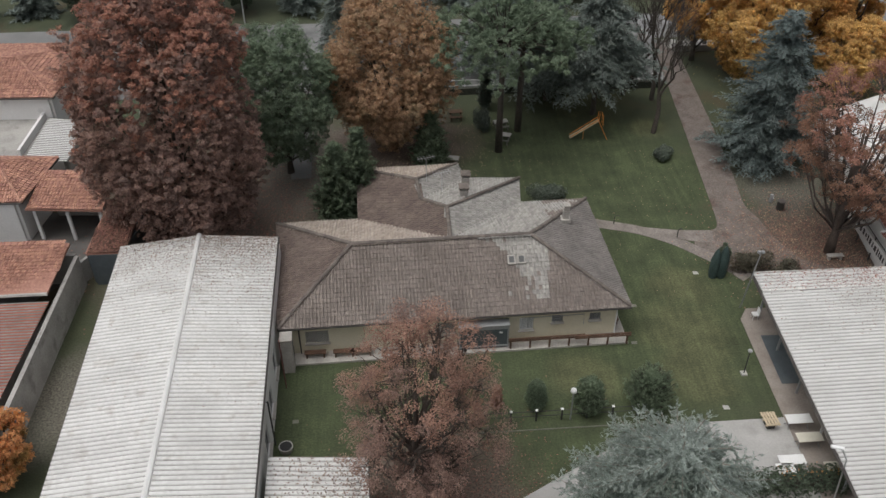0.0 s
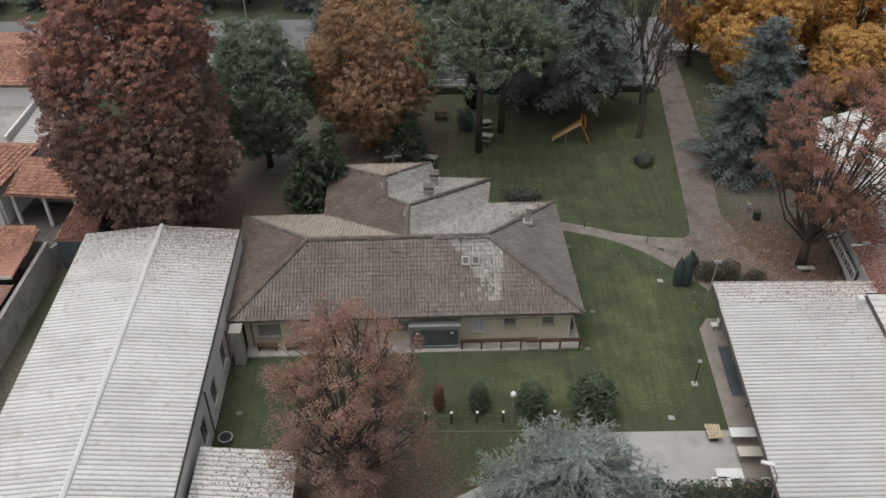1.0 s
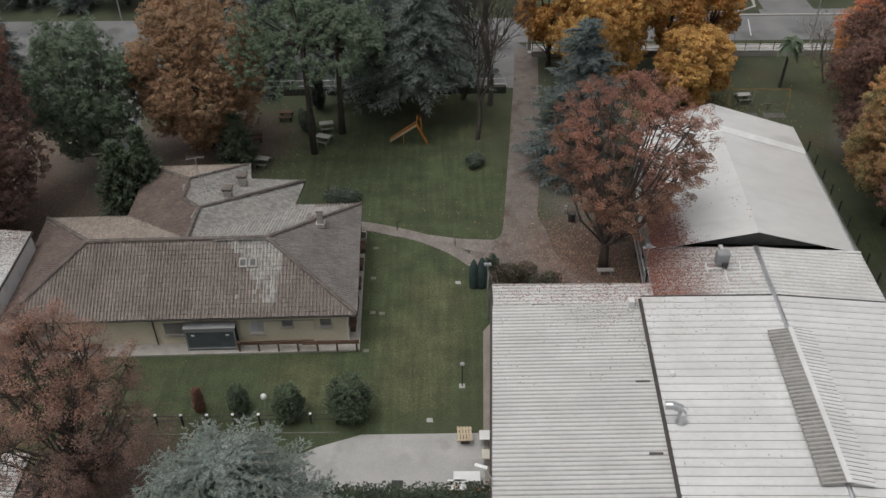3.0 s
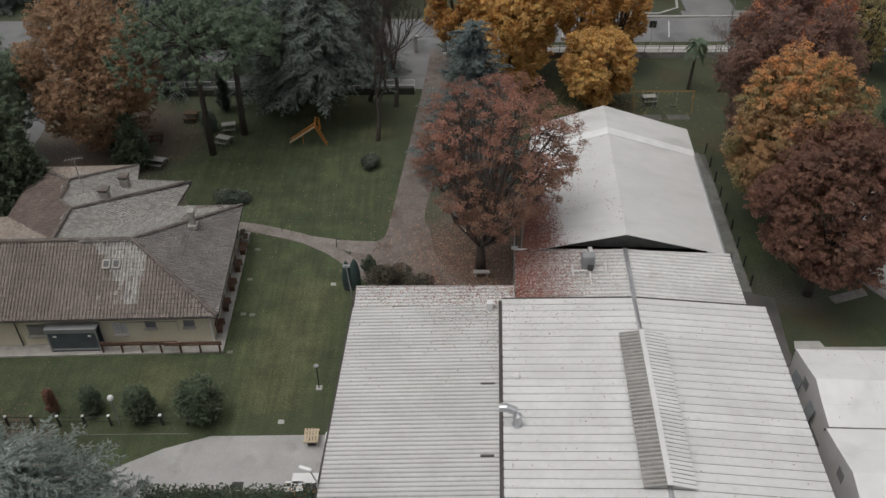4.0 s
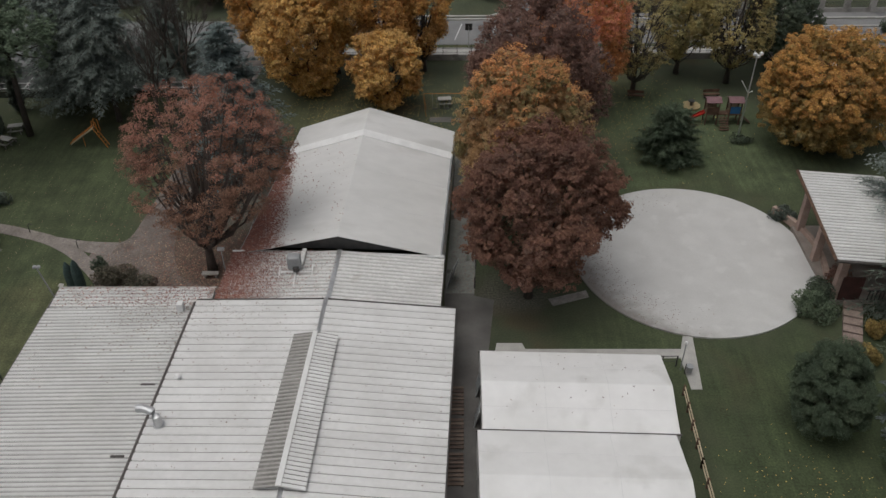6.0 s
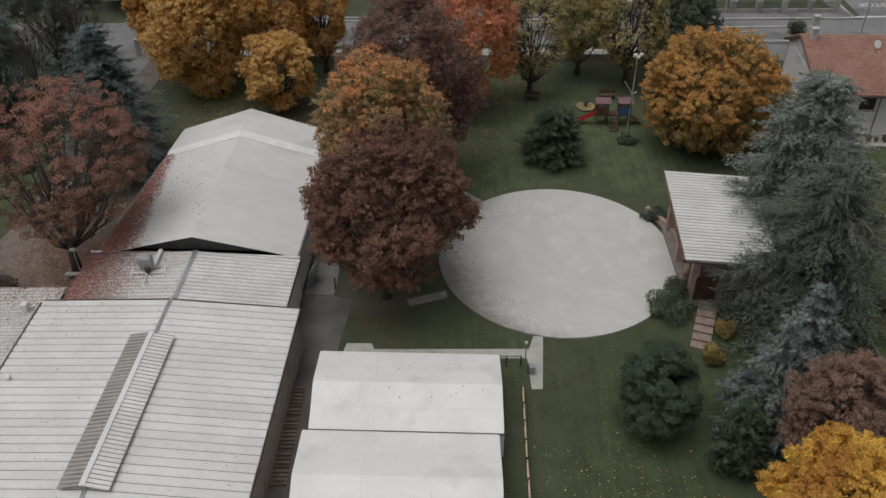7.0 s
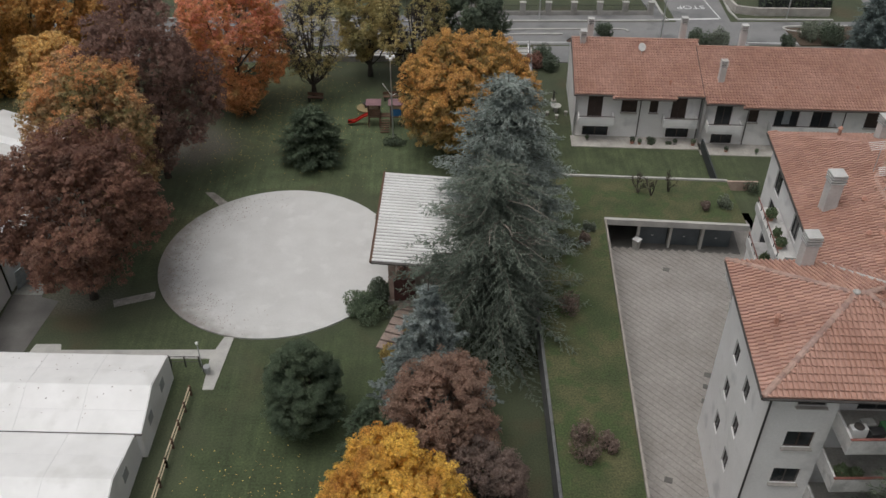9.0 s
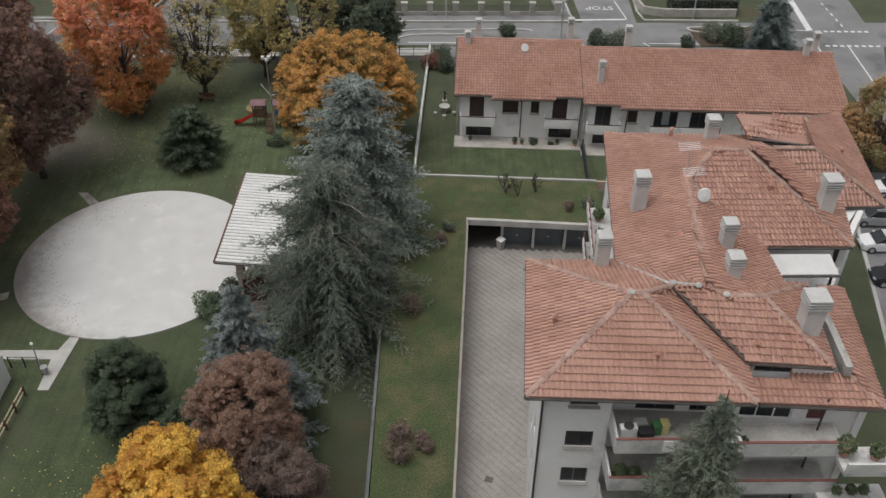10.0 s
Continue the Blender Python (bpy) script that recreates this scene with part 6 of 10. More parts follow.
    for x, y, z0, z1, s in ((108.16, 40.72, 13.35, 15.95, 0.75), (105.26, 35.82, 13.05, 15.25, 0.7), (112.04, 36.2, 13.75, 15.85, 0.68), (111.7, 33.64, 13.55, 15.55, 0.72), (119.13, 40.43, 13.15, 15.85, 0.85),
                            (114.63, 30.16, 13.2, 15.8, 0.95), (114.31, 48.21, 13.15, 15.45, 0.75)):
        chimney_stack(h, x, y, z0, z1, s)
    for x, y, z in ((102.1, 30.76, 13.95), (106.72, 28.11, 14), (109.67, 36.95, 14.45), (109.08, 37.25, 14.25), (109.96, 40.29, 14.45), (111.84, 29.09, 13.7), (116.06, 41.47, 14.7), (117.44, 42.45, 14.5), (122.16, 46, 14.4), (108.4, 41.29, 13.7), (112.03, 49.35, 13.9)):
        part("vent_pipe", drum(drum(bmesh.new(), (x, y, z), 0.11, 0.62, 10), (x, y, z + 0.62), 0.19, 0.16, 10, 0.07), OLD_TERRACOTTA, h)
    # aerials and dish
    for x, y, z, k in ((111.28, 42.68, 15.2, 2.0), (111.18, 40.72, 15.1, 1.6)):
        an = part("antenna", tubed([(x, y, z), (x, y, z + k)], 0.03, 5), ZINC, h, "pale television antenna")
        for q in range(5):
            part("antenna_rod", tubed([(x - 0.75, y - 0.3 + 0.12 * q, z + k - 0.1 + 0.05 * q), (x + 0.6, y - 0.1 + 0.12 * q, z + k - 0.1 + 0.05 * q)], 0.02, 4), WHITE_PAINT, an)
    dish = drum(bmesh.new(), (0, 0, 0), 0.45, 0.06, 16, 0.38)
    bmesh.ops.transform(dish, matrix=pose(111.72, 40.07, 15.5, 65, 0, 15), verts=dish.verts)
    part("satellite_dish", dish, OLD_ROOF, h)
    part("dish_arm", tubed([(111.37, 40.17, 14.8), (111.72, 40.12, 15.5)], 0.035, 5), ZINC, h)


RIDGE_TILE = material("weathered_ridge_tile", (0.292, 0.185, 0.148), (0.361, 0.249, 0.211), scale=0.8, fine=6.0, grain=0.2, rand="island", amount=0.2)
STAINED_WALL = material("stained_pale_render", (0.5, 0.49, 0.475), (0.6, 0.59, 0.575), scale=0.8, fine=8.0, grain=0.1, spots=(0.38, 0.375, 0.365), spot_scale=1.2, spot_from=0.55)
RAIL_RED = material("red_brown_rail", (0.17, 0.065, 0.052), (0.22, 0.085, 0.068), scale=1.5, fine=12.0, grain=0.12)
flats()


def balcony_things():
    """Boxes, plants and machines kept on the balconies of the flats."""
    z = 10.47
    ac = thing("air_conditioner", (105.5, 26.5, z), "white air conditioner unit on the top balcony", "air conditioner")
    part("casing", box(bmesh.new(), (105.5, 26.5, z + 0.4), (0.85, 0.4, 0.75), 4, 0.03), WHITE_PAINT, ac)
    part("fan_grille", drum(bmesh.new(), (105.5, 26.5, z + 0.78), 0.25, 0.03, 16), GUTTER, ac)
    for x, y, s, k, mat, lab in ((106.35, 26.35, 0.7, 0.6, BLACK_PLASTIC, "black plastic storage box on the balcony"), (106.95, 26.75, 0.4, 0.6, CRATE_GREEN, "green plastic crate on the balcony"), (107.35, 26.8, 0.36, 0.65, CRATE_YELLOW, "yellow plastic crate on the balcony"), (106.2, 27.0, 0.6, 0.5, CRATE_GREY, "grey storage box on the balcony")):
        c = thing("storage_box", (x, y, z), lab, "box", "balcony boxes")
        part("body", box(bmesh.new(), (x, y, z + k / 2), (s, 0.45, k), 5, 0.02), mat, c)
        part("lid", box(bmesh.new(), (x, y, z + k + 0.03), (s + 0.05, 0.5, 0.06), 5, 0.02), mat, c)
    for x, y, zz, s in ((110.9, 25.75, 10.47, 0.45), (115.7, 25.3, 10.6, 0.7), (105.4, 26.2, 7.6, 0.6), (106.1, 26.2, 7.6, 0.5), (116.6, 24.9, 8.0, 0.35), (115.9, 24.9, 8.0, 0.3), (117.2, 24.9, 8.0, 0.35), (117.1, 25.0, 10.6, 0.55), (106.5, 41.6, 10.47, 0.5), (106.6, 42.7, 10.47, 0.4), (106.8, 44.6, 10.47, 0.55), (103.0, 38.1, 10.47, 0.5), (103.4, 38.5, 7.57, 0.5), (106.7, 43.6, 7.57, 0.5)):
        pot = thing("potted_plant", (x, y, zz), "green potted plant on a balcony of the flats", "plant", "balcony plants")
        part("pot", drum(bmesh.new(), (x, y, zz), s * 0.35, s * 0.5, 12, s * 0.45), OLD_TERRACOTTA, pot)
        rng = np.random.default_rng(int(x * 10))
        d = rng.normal(size=(260, 3))
        d /= np.linalg.norm(d, axis=1, keepdims=True)
        q = np.array([x, y, zz + s * 0.95]) + d * s * 0.62
        e = rng.normal(size=(260, 3)) * 0.07
        g = np.cross(d, e)
        g *= 0.06 / (np.linalg.norm(g, axis=1, keepdims=True) + 1e-9)
        raw("foliage", np.stack([q - e, q + g, q + e, q - g], 1).reshape(-1, 3), np.arange(1040).reshape(260, 4), BALCONY_LEAF, pot)
    for x, k in ((107.3, 1.0), (110.2, 0.7)):
        cl = thing("drying_cloth", (x, 25.5, 10.9), "pale cloth hung over the balcony rail", "cloth")
        part("fabric", box(bmesh.new(), (x, 25.5, 10.9), (k * 0.6, 0.03, 0.8), 0, 0.01), WHITE_PAINT, cl)


BLACK_PLASTIC = material("black_plastic", (0.02, 0.02, 0.022), (0.035, 0.035, 0.036), rough=0.5)
CRATE_GREEN = material("green_plastic", (0.06, 0.17, 0.07), (0.08, 0.21, 0.09), rough=0.5)
CRATE_YELLOW = material("yellow_plastic", (0.55, 0.5, 0.2), (0.6, 0.55, 0.25), rough=0.5)
CRATE_GREY = material("grey_plastic", (0.34, 0.34, 0.32), (0.42, 0.42, 0.40), rough=0.5)
BALCONY_LEAF = foliage("balcony_plant_leaves", (0.05, 0.075, 0.03), (0.08, 0.11, 0.045))
balcony_things()


def garages():
    """The row of garage doors under the raised lawn."""
    g = thing("garage_row", (104.5, 56.6, -0.8), "row of dark blue-grey garage doors under a white beam", "garage")
    part("recess_floor", boxed(((104.5, 57.4, -0.79), (11.6, 3.4, 0.02), -4.9)), DARK_ASPHALT, g)
    for k in range(3):
        x = 103.0 + k * 2.6
        y = 57.15 - (x - 98.7) * 0.086
        d = part("garage_door", boxed(((x, y, 0.25), (2.35, 0.08, 2.1), -4.9)), BLUE_GREY, g, "blue-grey garage door")
        part("handle", boxed(((x, y - 0.06, 0.1), (0.18, 0.04, 0.06), -4.9)), ZINC, d)
        part("pillar", boxed(((x - 1.28, y - 0.2, 0.3), (0.22, 0.5, 2.2), -4.9)), KERB, g)
    bin_ = thing("wheeled_bin", (101.6, 56.0, -0.8), "pale grey wheeled rubbish bin by the garages", "bin")
    part("body", drum(bmesh.new(), (101.6, 56.0, -0.78), 0.3, 0.95, 4, 0.38), KERB, bin_)
    part("lid", box(bmesh.new(), (101.6, 56.0, 0.21), (0.62, 0.62, 0.08), 45, 0.02), WHITE_PAINT, bin_)


garages()


# ---- neighbours to the west ----
def hip_house(name, pts, ridge, eave_z, ridge_z, wall_mat, roof_mat, label, inset=0.5, mats=None):
    """A house with a hipped roof over four corners (front-left, front-right, back-right, back-left)."""
    c = [sum(p[i] for p in pts) / 4 for i in (0, 1)]
    h = thing(name, (*c, 0), label, "house", "neighbouring houses")
    E = [(*p, eave_z) for p in pts]
    r0, r1 = (*ridge[0], ridge_z), (*ridge[1], ridge_z)
    for f in ([E[0], E[1], r1, r0], [E[1], E[2], r1], [E[2], E[3], r0, r1], [E[3], E[0], r0]):
        roof = part("roof", slabbed([(p[0], p[1], p[2] - 0.02) for p in f], 0.15), roof_mat, h)
        tiled(roof, f, (f[0], f[1]), (roof_mat,), w=0.28, l=0.38, h=0.05)
    for p, q in ((E[0], r0), (E[1], r1), (E[2], r1), (E[3], r0), (r0, r1)):
        ridge_caps(h, V(*p) + V(0, 0, 0.04), V(*q) + V(0, 0, 0.04), roof_mat)
    q = [(p[0] + (c[0] - p[0]) * inset / 5, p[1] + (c[1] - p[1]) * inset / 5) for p in pts]
    wall_box(h, q[::-1], 0, eave_z - 0.05, wall_mat)
    part("gutter", tubed([V(*E[0]) - V(0, 0, 0.08), V(*E[1]) - V(0, 0, 0.08), V(*E[2]) - V(0, 0, 0.08)], 0.08, 6), GUTTER, h)
    return h


def neighbours():
    a = hip_house("neighbour_house", [(-46, 73.4), (-31.9, 72.95), (-31.2, 84.6), (-46, 85.2)], [(-41, 78.6), (-36.4, 78.4)], 5.4, 7.0, WHITE_WALL, OLD_TERRACOTTA, "white neighbouring house with an orange tile roof")
    b = hip_house("neighbour_house", [(-46, 58.4), (-30.4, 57.9), (-29.4, 64.6), (-46, 66.0)], [(-42, 62.3), (-33.4, 61.9)], 4.0, 5.5, WHITE_WALL, OLD_TERRACOTTA, "white neighbouring house with a weathered tile roof")
    c = thing("carport", (-26, 58, 0), "open carport with a weathered terracotta roof", "carport")
    f = [(-30.4, 58.0, 3.3), (-24.1, 57.4, 3.3), (-24.9, 61.8, 4.3), (-29.7, 62.1, 4.3)]
    roof = part("roof", slabbed([(p[0], p[1], p[2] - 0.02) for p in f], 0.15), OLD_TERRACOTTA, c)
    tiled(roof, f, (f[0], f[1]), (OLD_TERRACOTTA,), w=0.28, l=0.38, h=0.05)
    for x, y in ((-29.9, 58.4), (-27.2, 58.1), (-24.5, 57.8)):
        part("post", boxed(((x, y, 1.6), (0.25, 0.25, 3.2))), WHITE_WALL, c)
    wall("back_wall", (-25.1, 61.6), (-29.6, 61.9), 0, 4.1, 0.25, [], GREY_WALL, c)
    d = thing("garden_shed", (-21.5, 54.5, 0), "small shed with a leaf-strewn tile roof and blue-grey wall", "shed")
    f = [(-24.1, 52.1, 3.0), (-21.3, 52.1, 3.0), (-20.9, 57.4, 3.6), (-23.6, 57.3, 3.6)]
    roof = part("roof", slabbed([(p[0], p[1], p[2] - 0.02) for p in f], 0.14), OLD_TERRACOTTA, d)
    tiled(roof, f, (f[0], f[1]), (RUSTY_TILE,), w=0.26, l=0.36, h=0.05)
    wall_box(d, [(-23.9, 52.3), (-23.4, 57.1), (-21.1, 57.1), (-21.4, 52.3)], 0, 2.9, BLUE_GREY)
    part("verge", tubed([f[0], f[3]], 0.09, 6), OLD_TERRACOTTA, d)
    e = thing("workshop", (-31, 46, 0), "low workshop with a terracotta roof and grey walls", "workshop")
    f = [(-38, 47.0, 3.5), (-25.45, 47.3, 3.4), (-25.2, 52.5, 3.8), (-38, 52.9, 4.4)]
    roof = part("roof", slabbed([(p[0], p[1], p[2] - 0.02) for p in f], 0.14), OLD_TERRACOTTA, e)
    tiled(roof, f, (f[0], f[1]), (OLD_TERRACOTTA,), w=0.24, l=0.36, h=0.045)
    part("front_band", tubed([(-38, 46.95, 3.4), (-25.45, 47.25, 3.3)], 0.13, 5), KERB, e)
    sheet_roof(e, (-38, 46.8, 2.9), (12.6, 0.25, -0.1), (-0.5, -14, 0), 0.9, 3, 0.05, RED_SHEET)
    for p, q in (((-25.3, 32), (-25.05, 52.2)), ((-25.05, 52.2), (-38, 53.2))):
        wall("wall", q, p, 0, 2.8, 0.3, [], GREY_WALL, e)
    structure("garden_wall", band([(-27.3, 33), (-26.0, 44), (-25.0, 52.5), (-24.4, 53.6)], 0.25, 1.9, 2.0), GREY_WALL, "stained grey boundary wall", "wall")
    t = thing("terrace_roof", (-31, 68, 0), "flat grey terrace roof with a low white parapet", "terrace")
    part("deck", boxed(((-37.4, 69.5, 1.5), (8.8, 8.5, 3.0))), GREY_WALL, t)
    part("parapet", boxed(((-33.45, 70.7, 3.3), (0.25, 8.1, 0.75), -1.6)), WHITE_WALL, t)
    s = thing("metal_shed", (-28, 68, 0), "white ribbed lean-to roof beside the terrace", "shed")
    sheet_roof(s, (-32.9, 73.0, 3.3), (3.6, -0.2, -0.3), (0.1, -7.2, 0), 0.6, 2, 0.05, METAL_ROOF)
    wall_box(s, [(-32.6, 66), (-32.7, 72.8), (-29.6, 72.5), (-29.5, 65.8)], 0, 3.05, GREY_WALL)


RUSTY_TILE = material("leaf_stained_tile", (0.12, 0.068, 0.05), (0.17, 0.09, 0.065), scale=0.7, fine=6.0, grain=0.3, rand="island", amount=0.3)
RED_SHEET = material("red_brown_sheet", (0.27, 0.08, 0.055), (0.33, 0.11, 0.075), scale=0.7, fine=6.0, grain=0.1, rough=0.6)
neighbours()


# ---- trees ----
def unit(rng, n):
    v = rng.normal(size=(n, 3))
    return v / np.linalg.norm(v, axis=1, keepdims=True)


def leaf_quads(rng, centres, normals, size, long=1.0, along=None, wide=0.42):
    """A small leaf-shaped quad at each centre, facing about along its normal."""
    n = len(centres)
    nrm = normals + 0.7 * unit(rng, n)
    nrm /= np.linalg.norm(nrm, axis=1, keepdims=True)
    ref = unit(rng, n) if along is None else along + 0.25 * unit(rng, n)
    a = np.cross(nrm, ref)
    a /= np.linalg.norm(a, axis=1, keepdims=True) + 1e-9
    b = np.cross(a, nrm)
    s = (size * rng.uniform(0.6, 1.35, n))[:, None]
    v = np.stack([centres - b * s * long * 0.5, centres + a * s * wide + nrm * s * wide * 0.3, centres + b * s * long * 0.5, centres - a * s * wide + nrm * s * wide * 0.3], 1).reshape(-1, 3)
    f = np.arange(4 * n).reshape(n, 4)
    return v, f


def leaf_tris(rng, centres, normals, size):
    """A small pointed leaf at each centre, facing about along its normal."""
    n = len(centres)
    nrm = normals + 0.6 * unit(rng, n)
    nrm /= np.linalg.norm(nrm, axis=1, keepdims=True)
    a = np.cross(nrm, unit(rng, n))
    a /= np.linalg.norm(a, axis=1, keepdims=True) + 1e-9
    b = np.cross(a, nrm)
    s = (size * rng.uniform(0.65, 1.35, n))[:, None]
    v = np.stack([centres - b * s * 0.55, centres + b * s * 0.35 + a * s * 0.48, centres + b * s * 0.35 - a * s * 0.48], 1).reshape(-1, 3)
    return v, np.arange(3 * n).reshape(n, 3)


def limbs(rng, base, height, lobes, r0, bm):
    """A trunk with limbs that bend up to the lobes of the crown."""
    b = V(*base)
    lean = V(rng.uniform(-0.3, 0.3), rng.uniform(-0.3, 0.3), 0)
    line = [b + lean * (k / 5) ** 2 + V(0, 0, height * k / 5) for k in range(6)]
    tube(bm, line, [r0 * (1.25 if k == 0 else 1 - 0.15 * k) for k in range(6)], 8)
    for c in lobes:
        c = V(*c)
        k = min(4, max(1, int(5 * (c.z - b.z) * 0.45 / height)))
        s = line[k]
        mid = s.lerp(c, 0.5) + V(rng.uniform(-0.3, 0.3), rng.uniform(-0.3, 0.3), -0.15 * (c - s).length)
        tube(bm, [s, mid, c], [r0 * 0.42, r0 * 0.25, r0 * 0.1], 5, cap=False)
        for _ in range(3):
            d = V(*unit(rng, 1)[0])
            d.z = abs(d.z)
            q = mid.lerp(c, rng.uniform(0.2, 0.9))
            tube(bm, [q, q + d * rng.uniform(0.8, 1.6)], [r0 * 0.12, r0 * 0.03], 4, cap=False)


def crown_shell(rng, mid, radius, half, lobes, boxy, top):
    """Lobes of an egg-shaped crown, spread evenly over it: centres and radii."""
    k = np.arange(lobes) + 0.5
    z = 1 - 2 * k / lobes
    a = k * 2.39996 + rng.uniform(0, 6.28)
    d = np.stack([np.sqrt(1 - z * z) * np.cos(a), np.sqrt(1 - z * z) * np.sin(a), z], 1) + rng.normal(0, 0.16, (lobes, 3))
    d /= (np.abs(d) ** boxy).sum(axis=1, keepdims=True) ** (1 / boxy)
    r = rng.uniform(0.2, 0.33, lobes) * radius
    taper = 1 - (1 - top) * np.clip(d[:, 2:], 0, 1)
    w = (1.0 - 0.85 * r / radius)[:, None] * rng.uniform(0.86, 1.06, (lobes, 1))
    w[rng.random(lobes) < 0.15] *= 0.7
    lift = 1.0 - 0.85 * r / max(radius, half)
    c = mid + np.concatenate([d[:, :2] * w * radius * taper, d[:, 2:] * lift[:, None] * half], 1)
    return c, r


def broadleaf(name, at, height, radius, mat, label, seed, low=0.25, leaves=9000, size=0.3, lobes=26, bark=BARK, trunk=0.28, top=1.0,
              sparse=0.0, tops=None, ground_z=0.0, category="tree", shift=(0.0, 0.0), boxy=2.0, clump=0.0):
    """A broad-leaved tree: limbs that carry lobes, each lobe a shell of leafy clumps with gaps between them."""
    rng = np.random.default_rng(seed)
    leaves, size, lobes = int(leaves * 5.0), size * 0.56, int(lobes * 1.35)
    t = thing(name, (*at, ground_z), label, category, "trees")
    half = height * (1 - low) / 2
    mid = np.array([at[0] + shift[0], at[1] + shift[1], ground_z + height * low + half])
    centres, reach = crown_shell(rng, mid, radius, half, lobes, boxy, top)
    tall = max(1.0, min(1.6, half / radius))
    bm = bmesh.new()
    limbs(rng, (*at, ground_z - 0.1), height * (low + (0.45 if sparse else 0.35)), centres if sparse else centres[:: max(1, lobes // 14)], trunk, bm)
    rc = clump or 0.14 + 0.034 * radius
    span = np.array([1, 1, tall])
    each = max(6, int(2.4 * 4 * math.pi * radius * radius * tall / (math.pi * rc * rc) / lobes))
    knots, outs = [], []
    for j, (c, r) in enumerate(zip(centres, reach)):
        d = unit(rng, each)
        p = c + d * (r * rng.uniform(0.7, 1.06, each))[:, None] * span
        far = np.sqrt((((p[:, None] - centres[None]) / (reach[None, :, None] * span)) ** 2).sum(-1))
        far[:, j] = 9
        out = (p - mid) / np.array([radius, radius, half])
        keep = (far.min(axis=1) > (0.4 if sparse else 0.72)) & ((d * out).sum(1) > -0.25)
        if sparse:
            keep &= rng.random(each) > sparse
        knots.append(p[keep])
        outs.append(out[keep])
        if sparse:
            for q in p[keep][::2]:
                q = V(*q)
                s = V(*c).lerp(V(*mid), rng.uniform(0.0, 0.35))
                bend = s.lerp(q, 0.55) + V(*rng.normal(0, 0.12, 3))
                tube(bm, [s, bend, q], [0.05, 0.03, 0.012], 3, cap=False)
    part("trunk", bm, bark, t, smooth=True)
    knots, outs = np.concatenate(knots), np.concatenate(outs)
    grade = rng.uniform(0.65, 1.3, len(knots))
    many = np.maximum(3, leaves / len(knots) * grade ** 2 * (1 - 0.6 * sparse)).astype(int)
    pick = np.repeat(np.arange(len(knots)), many)
    n = len(pick)
    d = unit(rng, n)
    d[:, 2] = np.where(rng.random(n) < 0.75, np.abs(d[:, 2]), d[:, 2])
    p = knots[pick] + d * (rc * grade[pick] * rng.uniform(0.25, 1.0, n) ** 0.6)[:, None] * np.array([1, 1, 0.75])
    p[:, 2] = np.maximum(p[:, 2], ground_z + 0.15)
    way = 0.7 * d + 0.5 * outs[pick] + np.array([0, 0, 0.5])
    size = size * rng.uniform(0.8, 1.2, len(knots))[pick]
    if tops:
        high = (knots[:, 2] - mid[2]) / half + rng.normal(0, 0.22, len(knots)) > tops[1]
        high = high[pick]
        v, f = leaf_tris(rng, p[high], way[high], size[high])
        raw("crown", v, f, tops[0], t)
        p, way, size = p[~high], way[~high], size[~high]
    v, f = leaf_tris(rng, p, way, size)
    if not sparse:
        k = max(30, n // 9)
        j = rng.integers(0, lobes, k)
        big = centres[j] + unit(rng, k) * (reach[j] * rng.uniform(0.4, 0.86, k))[:, None] * span
        v2, f2 = leaf_tris(rng, big, unit(rng, k), size.mean() * 2.6)
        v, f = np.concatenate([v, v2]), np.concatenate([f, f2 + len(v)])
    raw("crown", v, f, mat, t)
    return t


